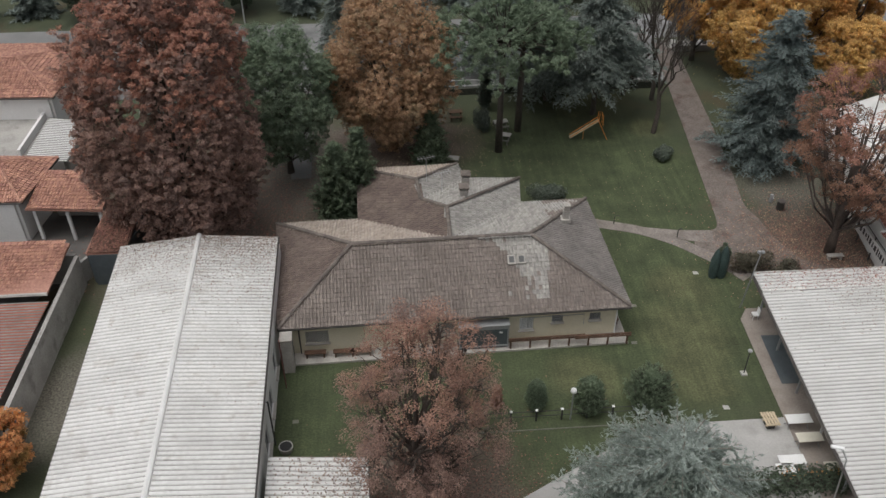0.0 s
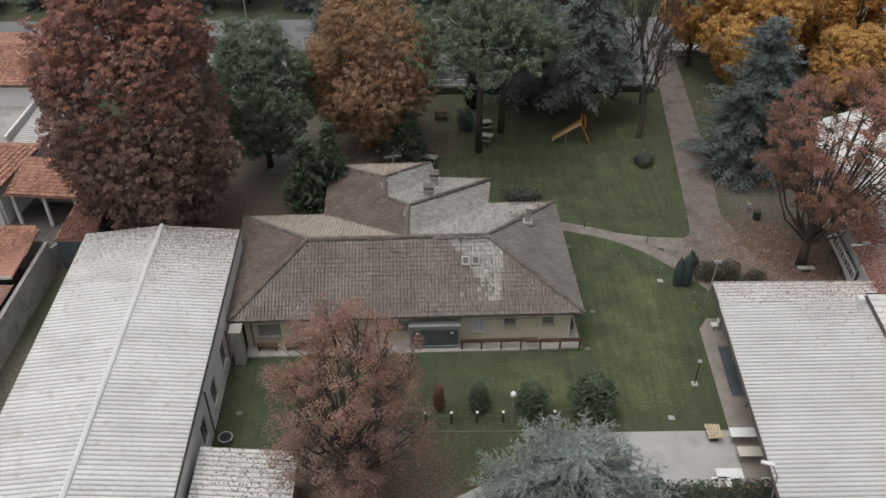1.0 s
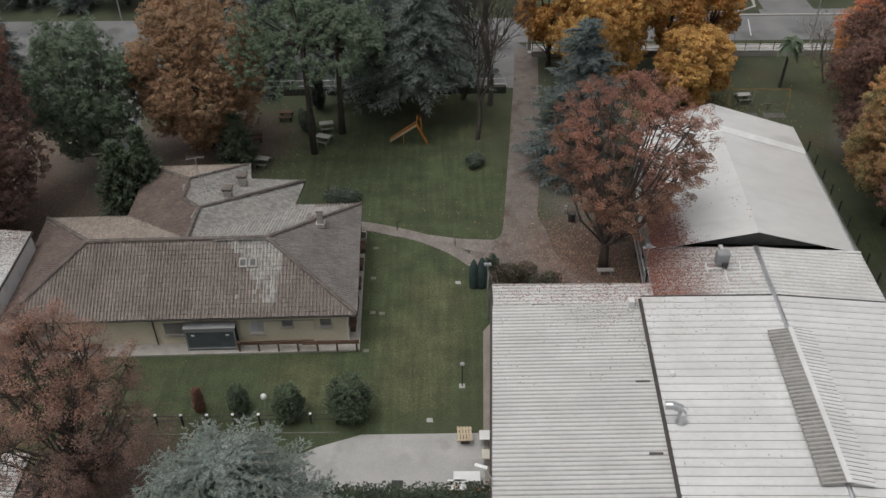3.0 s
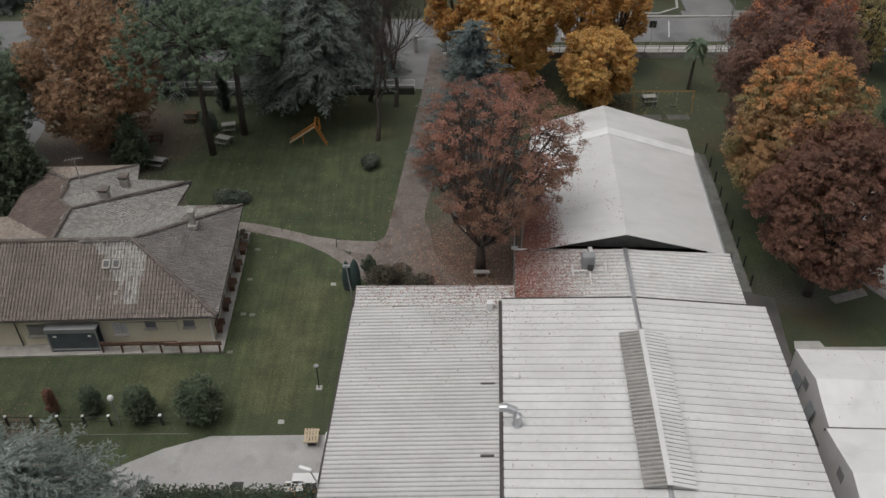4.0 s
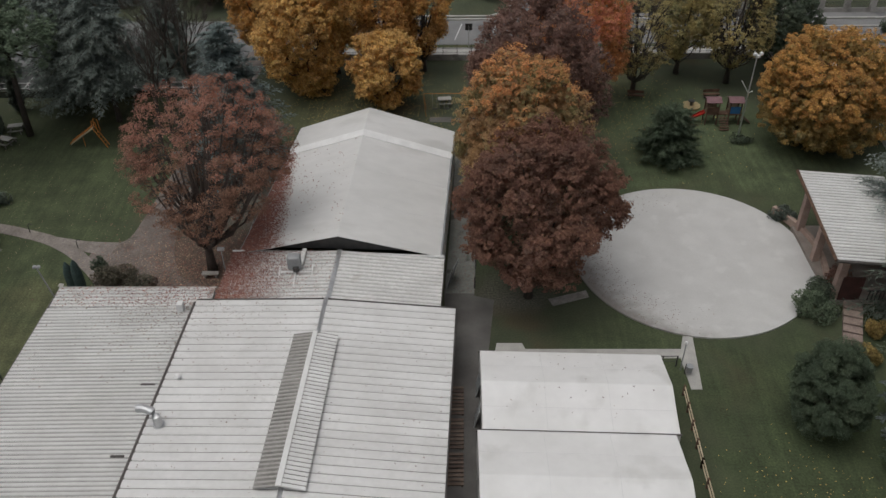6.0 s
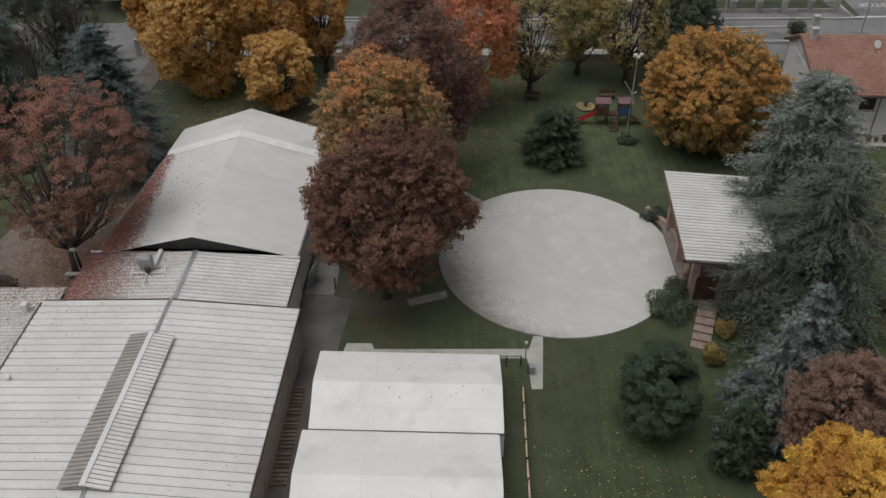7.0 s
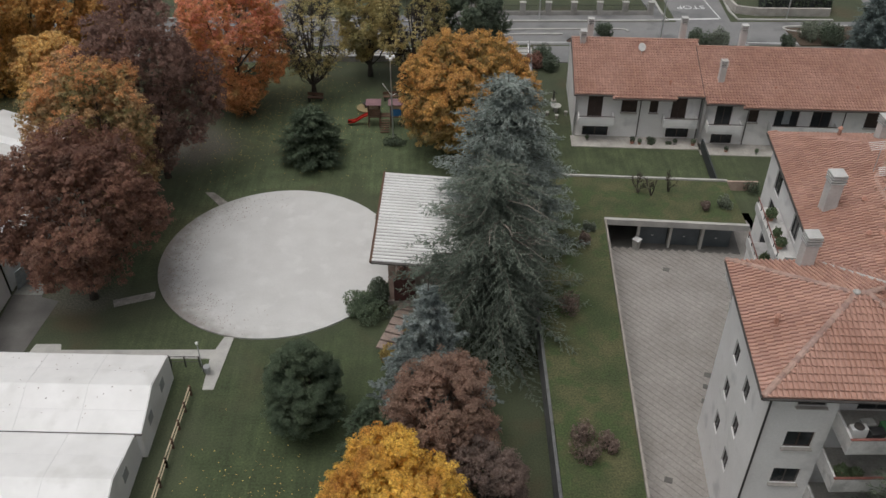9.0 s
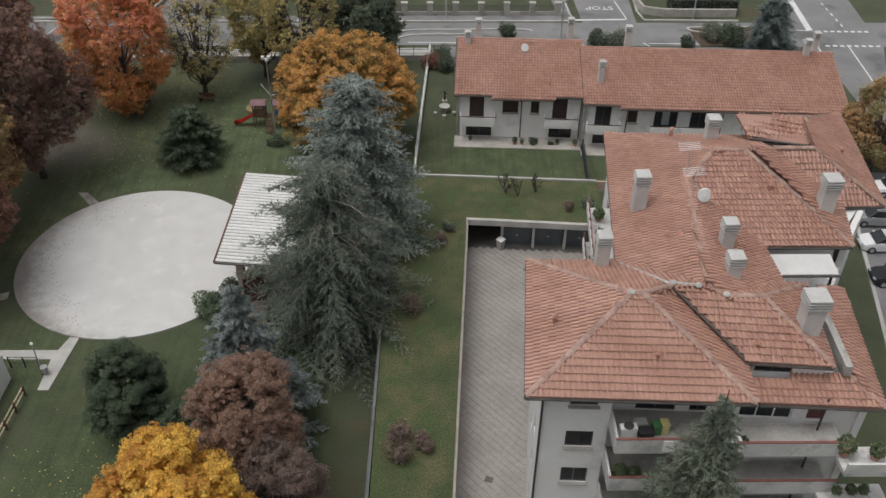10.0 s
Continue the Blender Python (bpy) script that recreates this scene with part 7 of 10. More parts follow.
def conifer(name, at, height, radius, mat, label, seed, low=0.06, whorls=26, per=11, droop=0.25, size=0.3, power=0.9, bark=BARK, trunk=0.25, ground_z=0.0, irregular=0.2, category="tree", lean=(0, 0), quads=16000, wide=0.14, rise=0.18, tuft=0.5):
    """A needled tree: whorls of boughs, each feathered with branchlets of narrow needle sprays."""
    rng = np.random.default_rng(seed)
    quads, size = int(quads * 1.75), size * 0.85
    t = thing(name, (*at, ground_z), label, category, "trees")
    bm = bmesh.new()
    b = V(*at, ground_z)
    topo = b + V(lean[0], lean[1], height)
    tube(bm, [b - V(0, 0, 0.1), b.lerp(topo, 0.5), topo], [trunk * 1.2, trunk * 0.6, 0.02], 7)
    base, course, reachs = [], [], []
    up = np.array([0, 0, 1.0])
    for w in range(whorls):
        h = low + (1 - low) * (w + rng.uniform(-0.4, 0.4)) / whorls
        h = min(max(h, low * 0.8), 0.985)
        reach = radius * max(0.04, (1 - (h - low) / (1 - low))) ** power
        for k in range(per):
            a = 2 * math.pi * (k + rng.uniform(-0.45, 0.45)) / per + w * 1.1
            r = reach * rng.uniform(1 - irregular * 1.6, 1 + irregular)
            s = np.array(b.lerp(topo, h))
            way = np.array([math.cos(a), math.sin(a), 0.0])
            side = np.array([-way[1], way[0], 0.0])
            n = max(4, int(r * 4.5))
            u = np.clip((np.arange(n) + rng.uniform(0, 1, n)) / n, 0.08, 1.0)
            z = rise * r * u - droop * r * u ** 2 * 1.6
            sign = np.where(np.arange(n) % 2, 1.0, -1.0) * rng.uniform(0.6, 1.1, n)
            sign[-1] = 0.0
            base.append(s + way * (r * u)[:, None] + up * z[:, None])
            course.append(way * 0.62 + side * (sign * 0.8)[:, None] + up * (rng.normal(-0.1, 0.14, n) - droop * 0.5)[:, None])
            reachs.append((0.14 + 0.36 * r * (1.05 - u) ** 0.8) * rng.uniform(0.6, 1.25, n))
            if r > 0.7:
                tube(bm, [s, s + way * (0.55 * r) + up * (rise * 0.55 - droop * 0.48) * r, s + way * (0.97 * r) + up * (rise - droop * 1.55) * r], [0.05, 0.03, 0.012], 3, cap=False)
    part("trunk", bm, bark, t)
    base, course, length = np.concatenate(base), np.concatenate(course), np.concatenate(reachs)
    course /= np.linalg.norm(course, axis=1, keepdims=True)
    many = np.maximum(2, np.round(quads * 0.85 * length / length.sum())).astype(int)
    pick = np.repeat(np.arange(len(base)), many)
    n = len(pick)
    p = base[pick] + course[pick] * (length[pick] * rng.uniform(0.0, 1.0, n))[:, None] + rng.normal(0, 0.045, (n, 3))
    l = course[pick] + tuft * unit(rng, n)
    l /= np.linalg.norm(l, axis=1, keepdims=True)
    p[:, 2] = np.maximum(p[:, 2], ground_z + 0.08)
    a = np.cross(l, np.array([0, 0, 1.0]) + 0.6 * unit(rng, n))
    a *= (size * wide * rng.uniform(0.8, 1.5, n) / (np.linalg.norm(a, axis=1) + 1e-9))[:, None]
    s = l * (size * rng.uniform(0.6, 1.4, n))[:, None]
    v = np.stack([p - s * 0.45 + a, p - s * 0.45 - a, p + s * 0.65], 1).reshape(-1, 3)
    f = np.arange(3 * n).reshape(n, 3)
    fill = rng.integers(0, len(base), int(quads * 0.12))
    core = np.array(b)[:2]
    q = base[fill].copy()
    q[:, :2] = core + (q[:, :2] - core) * rng.uniform(0.45, 0.9, len(fill))[:, None]
    v2, f2 = leaf_tris(rng, q, np.repeat([[0, 0, 1.0]], len(q), 0), size * 1.8)
    raw("crown", np.concatenate([v, v2]), np.concatenate([f, f2 + len(v)]), mat, t)
    return t


def pine(name, at, height, radius, mat, label, seed, low=0.5, leaves=7000):
    """A stone pine: a tall bare trunk with a wide, flat crown of needle tufts."""
    rng = np.random.default_rng(seed)
    t = thing(name, (*at, 0), label, "tree", "trees")
    bm = bmesh.new()
    b = V(*at, 0)
    bend = V(rng.uniform(-0.8, 0.8), rng.uniform(-0.5, 0.5), 0)
    line = [b - V(0, 0, 0.1), b + bend * 0.3 + V(0, 0, height * low * 0.5), b + bend + V(0, 0, height * low), b + bend * 1.1 + V(0, 0, height * 0.8)]
    tube(bm, line, [0.36, 0.27, 0.22, 0.1], 8)
    ps, ns = [], []
    n_l = 44
    for k in range(n_l):
        a, w = rng.uniform(0, 2 * math.pi), math.sqrt(rng.uniform(0.02, 1))
        c = np.array(b + bend) + np.array([math.cos(a) * w * radius * 0.85, math.sin(a) * w * radius * 0.85, height * (1 - 0.42 * (1 - low) * w ** 2 - rng.uniform(0.05, 0.6) * (1 - low))])
        r = rng.uniform(0.2, 0.34) * radius
        s = line[2].lerp(line[3], rng.uniform(0, 0.8))
        tube(bm, [s, s.lerp(V(*c), 0.5) - V(0, 0, 0.2), V(*c)], [0.12, 0.07, 0.03], 4, cap=False)
        n = leaves // n_l
        knots = c + unit(rng, 14) * r * rng.uniform(0.4, 1, 14)[:, None] * np.array([1.15, 1.15, 0.6])
        d = unit(rng, n)
        ps.append(knots[rng.integers(0, 14, n)] + d * (0.3 * rng.uniform(0.2, 1, n))[:, None])
        ns.append(0.5 * d + np.array([0, 0, 1.1]))
    part("trunk", bm, BARK, t, smooth=True)
    v, f = leaf_quads(rng, np.concatenate(ps), np.concatenate(ns), 0.36, 1.1, None, 0.16)
    raw("crown", v, f, mat, t)
    return t


def bare_tree(name, at, height, spread, label, seed, bark=BARK, depth=5, trunk=0.26, leaf=None, leaf_n=0, stems=1, category="tree"):
    """A leafless tree of forking, tapering branches; a few last leaves if wanted."""
    rng = np.random.default_rng(seed)
    t = thing(name, (*at, 0), label, category, "trees")
    bm = bmesh.new()
    tips = []

    def grow(p, d, length, r, left):
        q = p + d * length * 0.55 + V(*rng.normal(0, 0.05 * length, 3))
        e = q + (d + V(*rng.normal(0, 0.12, 3)) + V(0, 0, 0.08)).normalized() * length * 0.5
        tube(bm, [p, q, e], [r, r * 0.8, r * 0.62], 6 if left > 3 else 4 if left > 1 else 3, cap=False)
        if left == 0:
            tips.append(e)
            return
        for k in range(3 if left > 1 else 6):
            nd = (d + V(*rng.normal(0, 1, 3)) * spread + V(0, 0, 0.22)).normalized()
            s = q.lerp(e, rng.uniform(0.1, 1.0)) if k else e
            grow(s, nd, length * rng.uniform(0.6, 0.8), r * 0.55, left - 1)
    for _ in range(stems):
        d = V(rng.normal(0, 0.12 if stems == 1 else 0.3), rng.normal(0, 0.12 if stems == 1 else 0.3), 1).normalized()
        grow(V(*at, -0.05), d, height * 0.34, trunk, depth)
    part("trunk", bm, bark, t)
    if leaf and leaf_n:
        pick = np.array([tips[i][:] for i in rng.integers(0, len(tips), leaf_n)]) + rng.normal(0, 0.35, (leaf_n, 3))
        v, f = leaf_quads(rng, pick, unit(rng, leaf_n), 0.24)
        raw("crown", v, f, leaf, t, "a few last leaves")
    return t


def shrub(name, at, size, mat, label, seed, leaves=1500, leaf=0.16, z=0.0, category="shrub", lobes=9):
    """A rounded shrub of leafy lobes that reaches the soil."""
    rng = np.random.default_rng(seed)
    t = thing(name, (*at, z), label, category, "shrubs")
    bm = bmesh.new()
    ps, ns = [], []
    sx, sy, sz = size
    for k in range(lobes):
        a, w = rng.uniform(0, 2 * math.pi), math.sqrt(rng.uniform(0, 1)) * 0.6
        r = rng.uniform(0.42, 0.6)
        h = rng.uniform(0.3, 0.62)
        c = np.array([at[0] + math.cos(a) * w * sx, at[1] + math.sin(a) * w * sy, z + h * sz])
        tube(bm, [(at[0] + 0.1 * math.cos(a), at[1] + 0.1 * math.sin(a), z - 0.05), tuple(c)], [0.04, 0.015], 4, cap=False)
        n = leaves // lobes
        d = unit(rng, n)
        p = c + d * rng.uniform(0.7, 1.05, n)[:, None] * r * np.array([sx * 0.8, sy * 0.8, sz * 0.75])
        ps.append(p)
        ns.append(d + np.array([0, 0, 0.3]))
    p = np.concatenate(ps)
    p[:, 2] = np.clip(p[:, 2], z + 0.02, None)
    part("stem", bm, BARK, t)
    v, f = leaf_quads(rng, p, np.concatenate(ns), leaf)
    raw("foliage", v, f, mat, t)
    return t


RUST = foliage("rust_red_leaves", (0.165, 0.1, 0.081), (0.21, 0.125, 0.098), spots=(0.14, 0.092, 0.077))
RUST_BRIGHT = foliage("bright_rust_leaves", (0.21, 0.095, 0.065), (0.27, 0.12, 0.08), spots=(0.16, 0.085, 0.064))
RUST_DULL = foliage("dull_rust_leaves", (0.144, 0.072, 0.045), (0.189, 0.0945, 0.0576), spots=(0.113, 0.0612, 0.0396))
BROWN_ORANGE = foliage("brown_orange_leaves", (0.224, 0.132, 0.0747), (0.287, 0.172, 0.092), spots=(0.172, 0.127, 0.069))
GOLD = foliage("golden_leaves", (0.43, 0.245, 0.075), (0.52, 0.315, 0.095), spots=(0.35, 0.185, 0.055), amount=0.3)
YELLOW = foliage("yellow_leaves", (0.46, 0.235, 0.03), (0.6, 0.36, 0.055), spots=(0.36, 0.16, 0.02), amount=0.3, spot_from=0.5)
AMBER = foliage("amber_leaves", (0.34, 0.165, 0.04), (0.43, 0.225, 0.055), spots=(0.26, 0.135, 0.036), amount=0.3)
PURPLE = foliage("dark_purple_leaves", (0.112, 0.06, 0.044), (0.15, 0.077, 0.056), spots=(0.09, 0.05, 0.038))
DARK_RED = foliage("dark_red_leaves", (0.108, 0.048, 0.03), (0.155, 0.068, 0.04), spots=(0.086, 0.044, 0.029))
ORANGE_BROWN = foliage("orange_brown_leaves", (0.24, 0.142, 0.0624), (0.318, 0.18, 0.0768), spots=(0.18, 0.15, 0.06), spot_from=0.48)
FLAME_RED = foliage("flame_red_leaves", (0.42, 0.145, 0.08), (0.52, 0.19, 0.105), spots=(0.42, 0.2, 0.075))
FLAME = foliage("flame_orange_leaves", (0.396, 0.165, 0.0605), (0.495, 0.215, 0.0748), spots=(0.308, 0.182, 0.0605))
OLIVE_LEAF = foliage("olive_yellow_leaves", (0.22, 0.185, 0.07), (0.31, 0.235, 0.08), spots=(0.15, 0.15, 0.065))
DARK_GREEN = foliage("dark_needles", (0.05, 0.064, 0.05), (0.068, 0.085, 0.064))
PINE_GREEN = foliage("pine_needles", (0.077, 0.11, 0.066), (0.11, 0.147, 0.0902))
# Paler, bluer green: distance haze put into the firs' needle colour.
FIR_HAZE = foliage("hazy_fir_needles", (0.099, 0.121, 0.108), (0.132, 0.158, 0.141))
DEEP_GREEN = foliage("deep_green_needles", (0.0287, 0.0489, 0.023), (0.0517, 0.0747, 0.0374))
CEDAR_BLUE = foliage("blue_grey_needles", (0.132, 0.156, 0.139), (0.194, 0.224, 0.202), spots=(0.0792, 0.0986, 0.0854), amount=0.35)
CEDAR_GREEN = foliage("grey_green_needles", (0.068, 0.086, 0.064), (0.1, 0.122, 0.094), spots=(0.052, 0.068, 0.05))
DEODAR = foliage("deodar_needles", (0.078, 0.096, 0.066), (0.112, 0.134, 0.094), spots=(0.06, 0.076, 0.052))
SPRUCE_BLUE = foliage("blue_spruce_needles", (0.086, 0.112, 0.108), (0.12, 0.152, 0.146), spots=(0.07, 0.092, 0.085))
GREEN = foliage("green_leaves", (0.059, 0.085, 0.0472), (0.0826, 0.113, 0.0614))
HEDGE = foliage("dark_hedge_leaves", (0.036, 0.052, 0.03), (0.052, 0.07, 0.038))
PINK_BROWN = foliage("pinkish_brown_leaves", (0.163, 0.0968, 0.0669), (0.211, 0.123, 0.0862), spots=(0.123, 0.0748, 0.0528))
FADED_BROWN = foliage("faded_brown_leaves", (0.106, 0.0723, 0.0578), (0.14, 0.0935, 0.0748), spots=(0.085, 0.0595, 0.0493))
RUSSET = foliage("russet_leaves", (0.12, 0.055, 0.04), (0.17, 0.075, 0.05))
OCHRE = foliage("ochre_leaves", (0.17, 0.12, 0.03), (0.23, 0.155, 0.04))


SILVER_CEDAR = foliage("silver_grey_needles", (0.13, 0.158, 0.138), (0.19, 0.222, 0.198), spots=(0.09, 0.114, 0.094), amount=0.3)
SPRUCE_SILVER = foliage("silver_spruce_needles", (0.103, 0.124, 0.117), (0.157, 0.182, 0.172), spots=(0.0538, 0.0699, 0.0645), amount=0.36)
OAK_BRIGHT = foliage("orange_brown_oak_leaves", (0.2, 0.105, 0.075), (0.26, 0.14, 0.1), spots=(0.15, 0.088, 0.07))
OCHRE_GREEN = foliage("olive_ochre_leaves", (0.19, 0.125, 0.035), (0.27, 0.17, 0.042), spots=(0.12, 0.10, 0.035))
OAK_LEAF = foliage("dry_oak_leaves", (0.18, 0.108, 0.085), (0.235, 0.14, 0.11), spots=(0.14, 0.088, 0.073))


def park_trees():
    broadleaf("beech_tree", (-17.3, 57.3), 21.5, 6.9, RUST, "tall beech with dense dark red autumn leaves", 1, low=0.05, leaves=27000, size=0.28, lobes=70, clump=0.3, tops=(RUST_BRIGHT, 0.35), trunk=0.45, boxy=2.6)
    broadleaf("yew_tree", (-10.2, 67.2), 14.2, 5.2, PINE_GREEN, "dense dark green evergreen beside the red beech", 2, low=0.12, leaves=11000, size=0.24, lobes=40)
    broadleaf("hornbeam_tree", (-0.8, 70.8), 15.4, 6.5, BROWN_ORANGE, "broad tree with brown-orange autumn leaves", 3, low=0.06, leaves=16000, size=0.25, lobes=40, clump=0.28)
    conifer("thuja_tree", (-5.4, 59.4), 7.6, 2.3, GREEN, "dark green pointed thuja behind the house", 4, low=0.02, whorls=22, droop=-0.35, power=0.6, quads=12000, wide=0.2)
    conifer("thuja_tree", (-3.6, 60.4), 8.4, 1.9, GREEN, "tall dark green thuja behind the house", 44, low=0.02, whorls=22, droop=-0.35, power=0.6, quads=11000, wide=0.2)
    conifer("thuja_tree", (2.6, 67.2), 5.8, 1.9, GREEN, "small dark green thuja on the back lawn", 5, low=0.02, whorls=18, droop=-0.3, power=0.6, quads=9000, wide=0.2)
    pine("pine_tree", (9.2, 69.5), 15.8, 7.4, PINE_GREEN, "umbrella pine with a tall bare trunk", 6, low=0.66, leaves=21000)
    pine("pine_tree", (11.5, 73.2), 13.4, 5.0, PINE_GREEN, "slender umbrella pine with a bare trunk", 7, low=0.62, leaves=12000)
    conifer("fir_tree", (19.5, 76.0), 15.5, 6.6, FIR_HAZE, "dark green fir with a clear trunk", 8, low=0.28, whorls=22, per=9, droop=0.2, size=0.36, irregular=0.3, quads=30000)
    conifer("cypress_tree", (8.7, 78.0), 4.3, 0.8, DARK_GREEN, "slim dark column of cypress", 9, low=0.02, whorls=18, per=8, droop=-0.8, size=0.22, power=0.35, trunk=0.1, irregular=0.08, quads=4000, wide=0.25)
    shrub("round_bush", (8.1, 73.9), (1.1, 1.1, 2.3), DARK_GREEN, "clipped dark green round bush", 10, leaves=2600, leaf=0.12)
    bare_tree("bare_tree", (24.7, 71.9), 12.5, 0.3, "leafless dark tree beside the park path", 11, depth=6)
    bare_tree("bare_tree", (26.2, 78.6), 12.0, 0.3, "leafless dark tree by the park entrance", 12, depth=6)
    bare_tree("bare_tree", (23.4, 80.0), 11.5, 0.28, "thin leafless tree by the park fence", 13, depth=6)
    conifer("blue_spruce", (33.6, 67.0), 14.6, 5.1, SPRUCE_BLUE, "broad blue-green spruce beside the park path", 14, low=0.03, whorls=24, per=10, droop=0.14, size=0.34, power=0.46, quads=34000, irregular=0.28)
    broadleaf("maple_tree", (34.05, 52.25), 15.6, 6.3, RUST_DULL, "thinning red maple standing on the leaf-strewn path", 15, low=0.27, leaves=14500, size=0.2, lobes=36, sparse=0.44, clump=0.44, bark=OAK_BARK, tops=(RUST_BRIGHT, 0.3), trunk=0.36, shift=(1.0, 0.9))
    broadleaf("linden_tree", (38.0, 82.5), 15.6, 6.2, GOLD, "tall linden with golden autumn leaves", 16, low=0.0, leaves=11000, size=0.32, lobes=28)
    broadleaf("linden_tree", (46.4, 78.6), 8.6, 4.1, GOLD, "low rounded tree with golden leaves behind the tent", 17, low=0.04, leaves=6500, size=0.28, lobes=22)
    broadleaf("linden_tree", (33.0, 87.5), 12.5, 4.0, AMBER, "amber-leaved linden by the park entrance", 18, low=0.2, leaves=5500, size=0.3, lobes=22)
    broadleaf("linden_tree", (45.8, 87.0), 13.0, 4.3, AMBER, "amber-leaved linden near the park fence", 19, low=0.2, leaves=5500, size=0.3, lobes=22)
    broadleaf("plum_tree", (60.3, 65.8), 17.2, 6.4, PURPLE, "large tree with dark purple leaves", 20, low=0.12, leaves=11000, size=0.28, lobes=34)
    broadleaf("maple_tree", (58.4, 57.6), 16.0, 5.3, ORANGE_BROWN, "rounded maple turning from green to orange-red", 21, low=0.14, leaves=10500, size=0.27, lobes=32, tops=(FLAME, 0.62))
    broadleaf("beech_tree", (58.8, 49.0), 14.2, 6.3, DARK_RED, "dense beech with dark red-brown leaves beside the round floor", 22, low=0.16, leaves=12500, size=0.27, lobes=36, trunk=0.3, shift=(0.6, 0.3))
    broadleaf("maple_tree", (65.0, 78.5), 15.8, 5.3, FLAME, "maple with flame-orange and yellow leaves", 23, low=0.04, leaves=11000, size=0.26, lobes=28, tops=(FLAME_RED, 0.1))
    broadleaf("cherry_tree", (72.0, 81.3), 11.5, 4.2, OLIVE_LEAF, "half-bare tree with yellow-olive leaves", 24, low=0.2, leaves=3600, size=0.22, lobes=24, sparse=0.45)
    conifer("spruce_tree", (73.3, 69.0), 5.5, 3.2, DEEP_GREEN, "squat dark green spruce on the lawn", 25, low=0.03, whorls=16, per=11, droop=0.02, power=0.5, quads=26000, irregular=0.3)
    broadleaf("hornbeam_tree", (87.9, 71.2), 11.2, 6.6, OCHRE_GREEN, "broad hornbeam with orange leaves turning olive below", 26, low=0.02, leaves=17000, size=0.27, lobes=46, tops=(AMBER, -0.3))
    conifer("blue_cedar", (90.1, 54.2), 16.2, 6.1, CEDAR_BLUE, "tall blue cedar with grey-blue tiers of needles", 27, low=0.05, whorls=26, per=11, droop=0.12, size=0.28, power=0.4, irregular=0.22, quads=60000, tuft=0.65, wide=0.17)
    wide = conifer("cedar_tree", (88.9, 45.4), 14.4, 6.2, CEDAR_GREEN, "wide grey-green cedar with drooping boughs", 28, low=0.04, whorls=22, per=10, droop=0.2, size=0.24, power=0.33, irregular=0.36, quads=50000, bark=PALE_BARK)
    rng = np.random.default_rng(77)
    for k in range(9):
        a = rng.uniform(2.4, 6.2)
        r0, r1, z = rng.uniform(0.8, 2.0), rng.uniform(3.4, 5.0), rng.uniform(8.0, 12.6)
        p, q = V(88.9 + r0 * math.cos(a), 45.4 + r0 * math.sin(a), z), V(88.9 + r1 * math.cos(a), 45.4 + r1 * math.sin(a), z + 0.25)
        bm = tubed([p, p.lerp(q, 0.5) + V(0, 0, 0.3), q], [0.06, 0.045, 0.015], 5)
        for j in range(5):
            m = p.lerp(q, 0.3 + 0.14 * j) + V(0, 0, 0.2)
            tube(bm, [m, m + V(*rng.normal(0, 0.5, 2), rng.uniform(0.1, 0.5))], [0.025, 0.008], 4, cap=False)
        part("dead_branch", bm, PALE_BARK, wide, "bare silvery branch")
    conifer("blue_spruce", (84.6, 35.9), 12.9, 4.5, SPRUCE_SILVER, "small silver-blue spruce beside the brown shrubs", 29, low=0.03, whorls=14, per=9, droop=0.14, size=0.3, power=0.88, irregular=0.16, quads=56000, tuft=0.5, wide=0.19)
    broadleaf("yew_tree", (76.6, 36.3), 6.9, 2.8, DEEP_GREEN, "dense dark green yew on the lawn", 30, low=0.02, leaves=17000, size=0.15, lobes=26, clump=0.4, trunk=0.16, top=0.7)
    broadleaf("smoke_tree", (85.4, 31.4), 10.4, 3.3, PINK_BROWN, "rounded shrub tree with pinkish brown leaves", 31, low=0.2, leaves=11000, size=0.17, lobes=34, clump=0.3)
    broadleaf("smoke_tree", (87.6, 28.2), 7.6, 2.8, FADED_BROWN, "shrub tree with faded brown leaves", 32, low=0.05, leaves=7500, size=0.16, lobes=26, clump=0.28)
    broadleaf("maple_tree", (82.9, 24.7), 11.5, 4.0, YELLOW, "rounded maple with bright golden-yellow leaves", 33, low=0.2, leaves=19000, size=0.19, lobes=34, clump=0.27)
    conifer("cypress_tree", (81.0, 33.2), 5.4, 1.9, DEEP_GREEN, "low dark cypress between lawn trees", 34, low=0.02, whorls=14, droop=-0.3, power=0.5, quads=10000, tuft=0.8)
    conifer("deodar_tree", (107.8, 22.3), 18.3, 4.9, DEODAR, "tall grey-green deodar before the flats", 35, low=0.05, whorls=30, per=9, droop=0.3, size=0.19, power=0.8, irregular=0.32, quads=54000)
    broadleaf("oak_tree", (0.0, 31.7), 14.4, 4.9, OAK_LEAF, "thinning oak with rusty brown leaves", 36, low=0.1, top=0.8, leaves=12500, size=0.16, lobes=44, sparse=0.36, trunk=0.28, bark=OAK_BARK, shift=(0.7, -0.6), tops=(OAK_BRIGHT, 0.15), clump=0.5)
    conifer("blue_cedar", (11.7, 23.0), 13.7, 6.4, SILVER_CEDAR, "wide silver-blue cedar beside the terrace", 37, low=0.3, whorls=17, per=12, droop=0.1, size=0.24, power=0.36, irregular=0.14, quads=66000, bark=PALE_BARK, tuft=0.5, rise=0.16)
    broadleaf("maple_tree", (136.5, 66.5), 9.6, 3.6, ORANGE_BROWN, "small maple with rusty orange leaves near the flats", 38, low=0.12, leaves=4000, size=0.26, lobes=20)
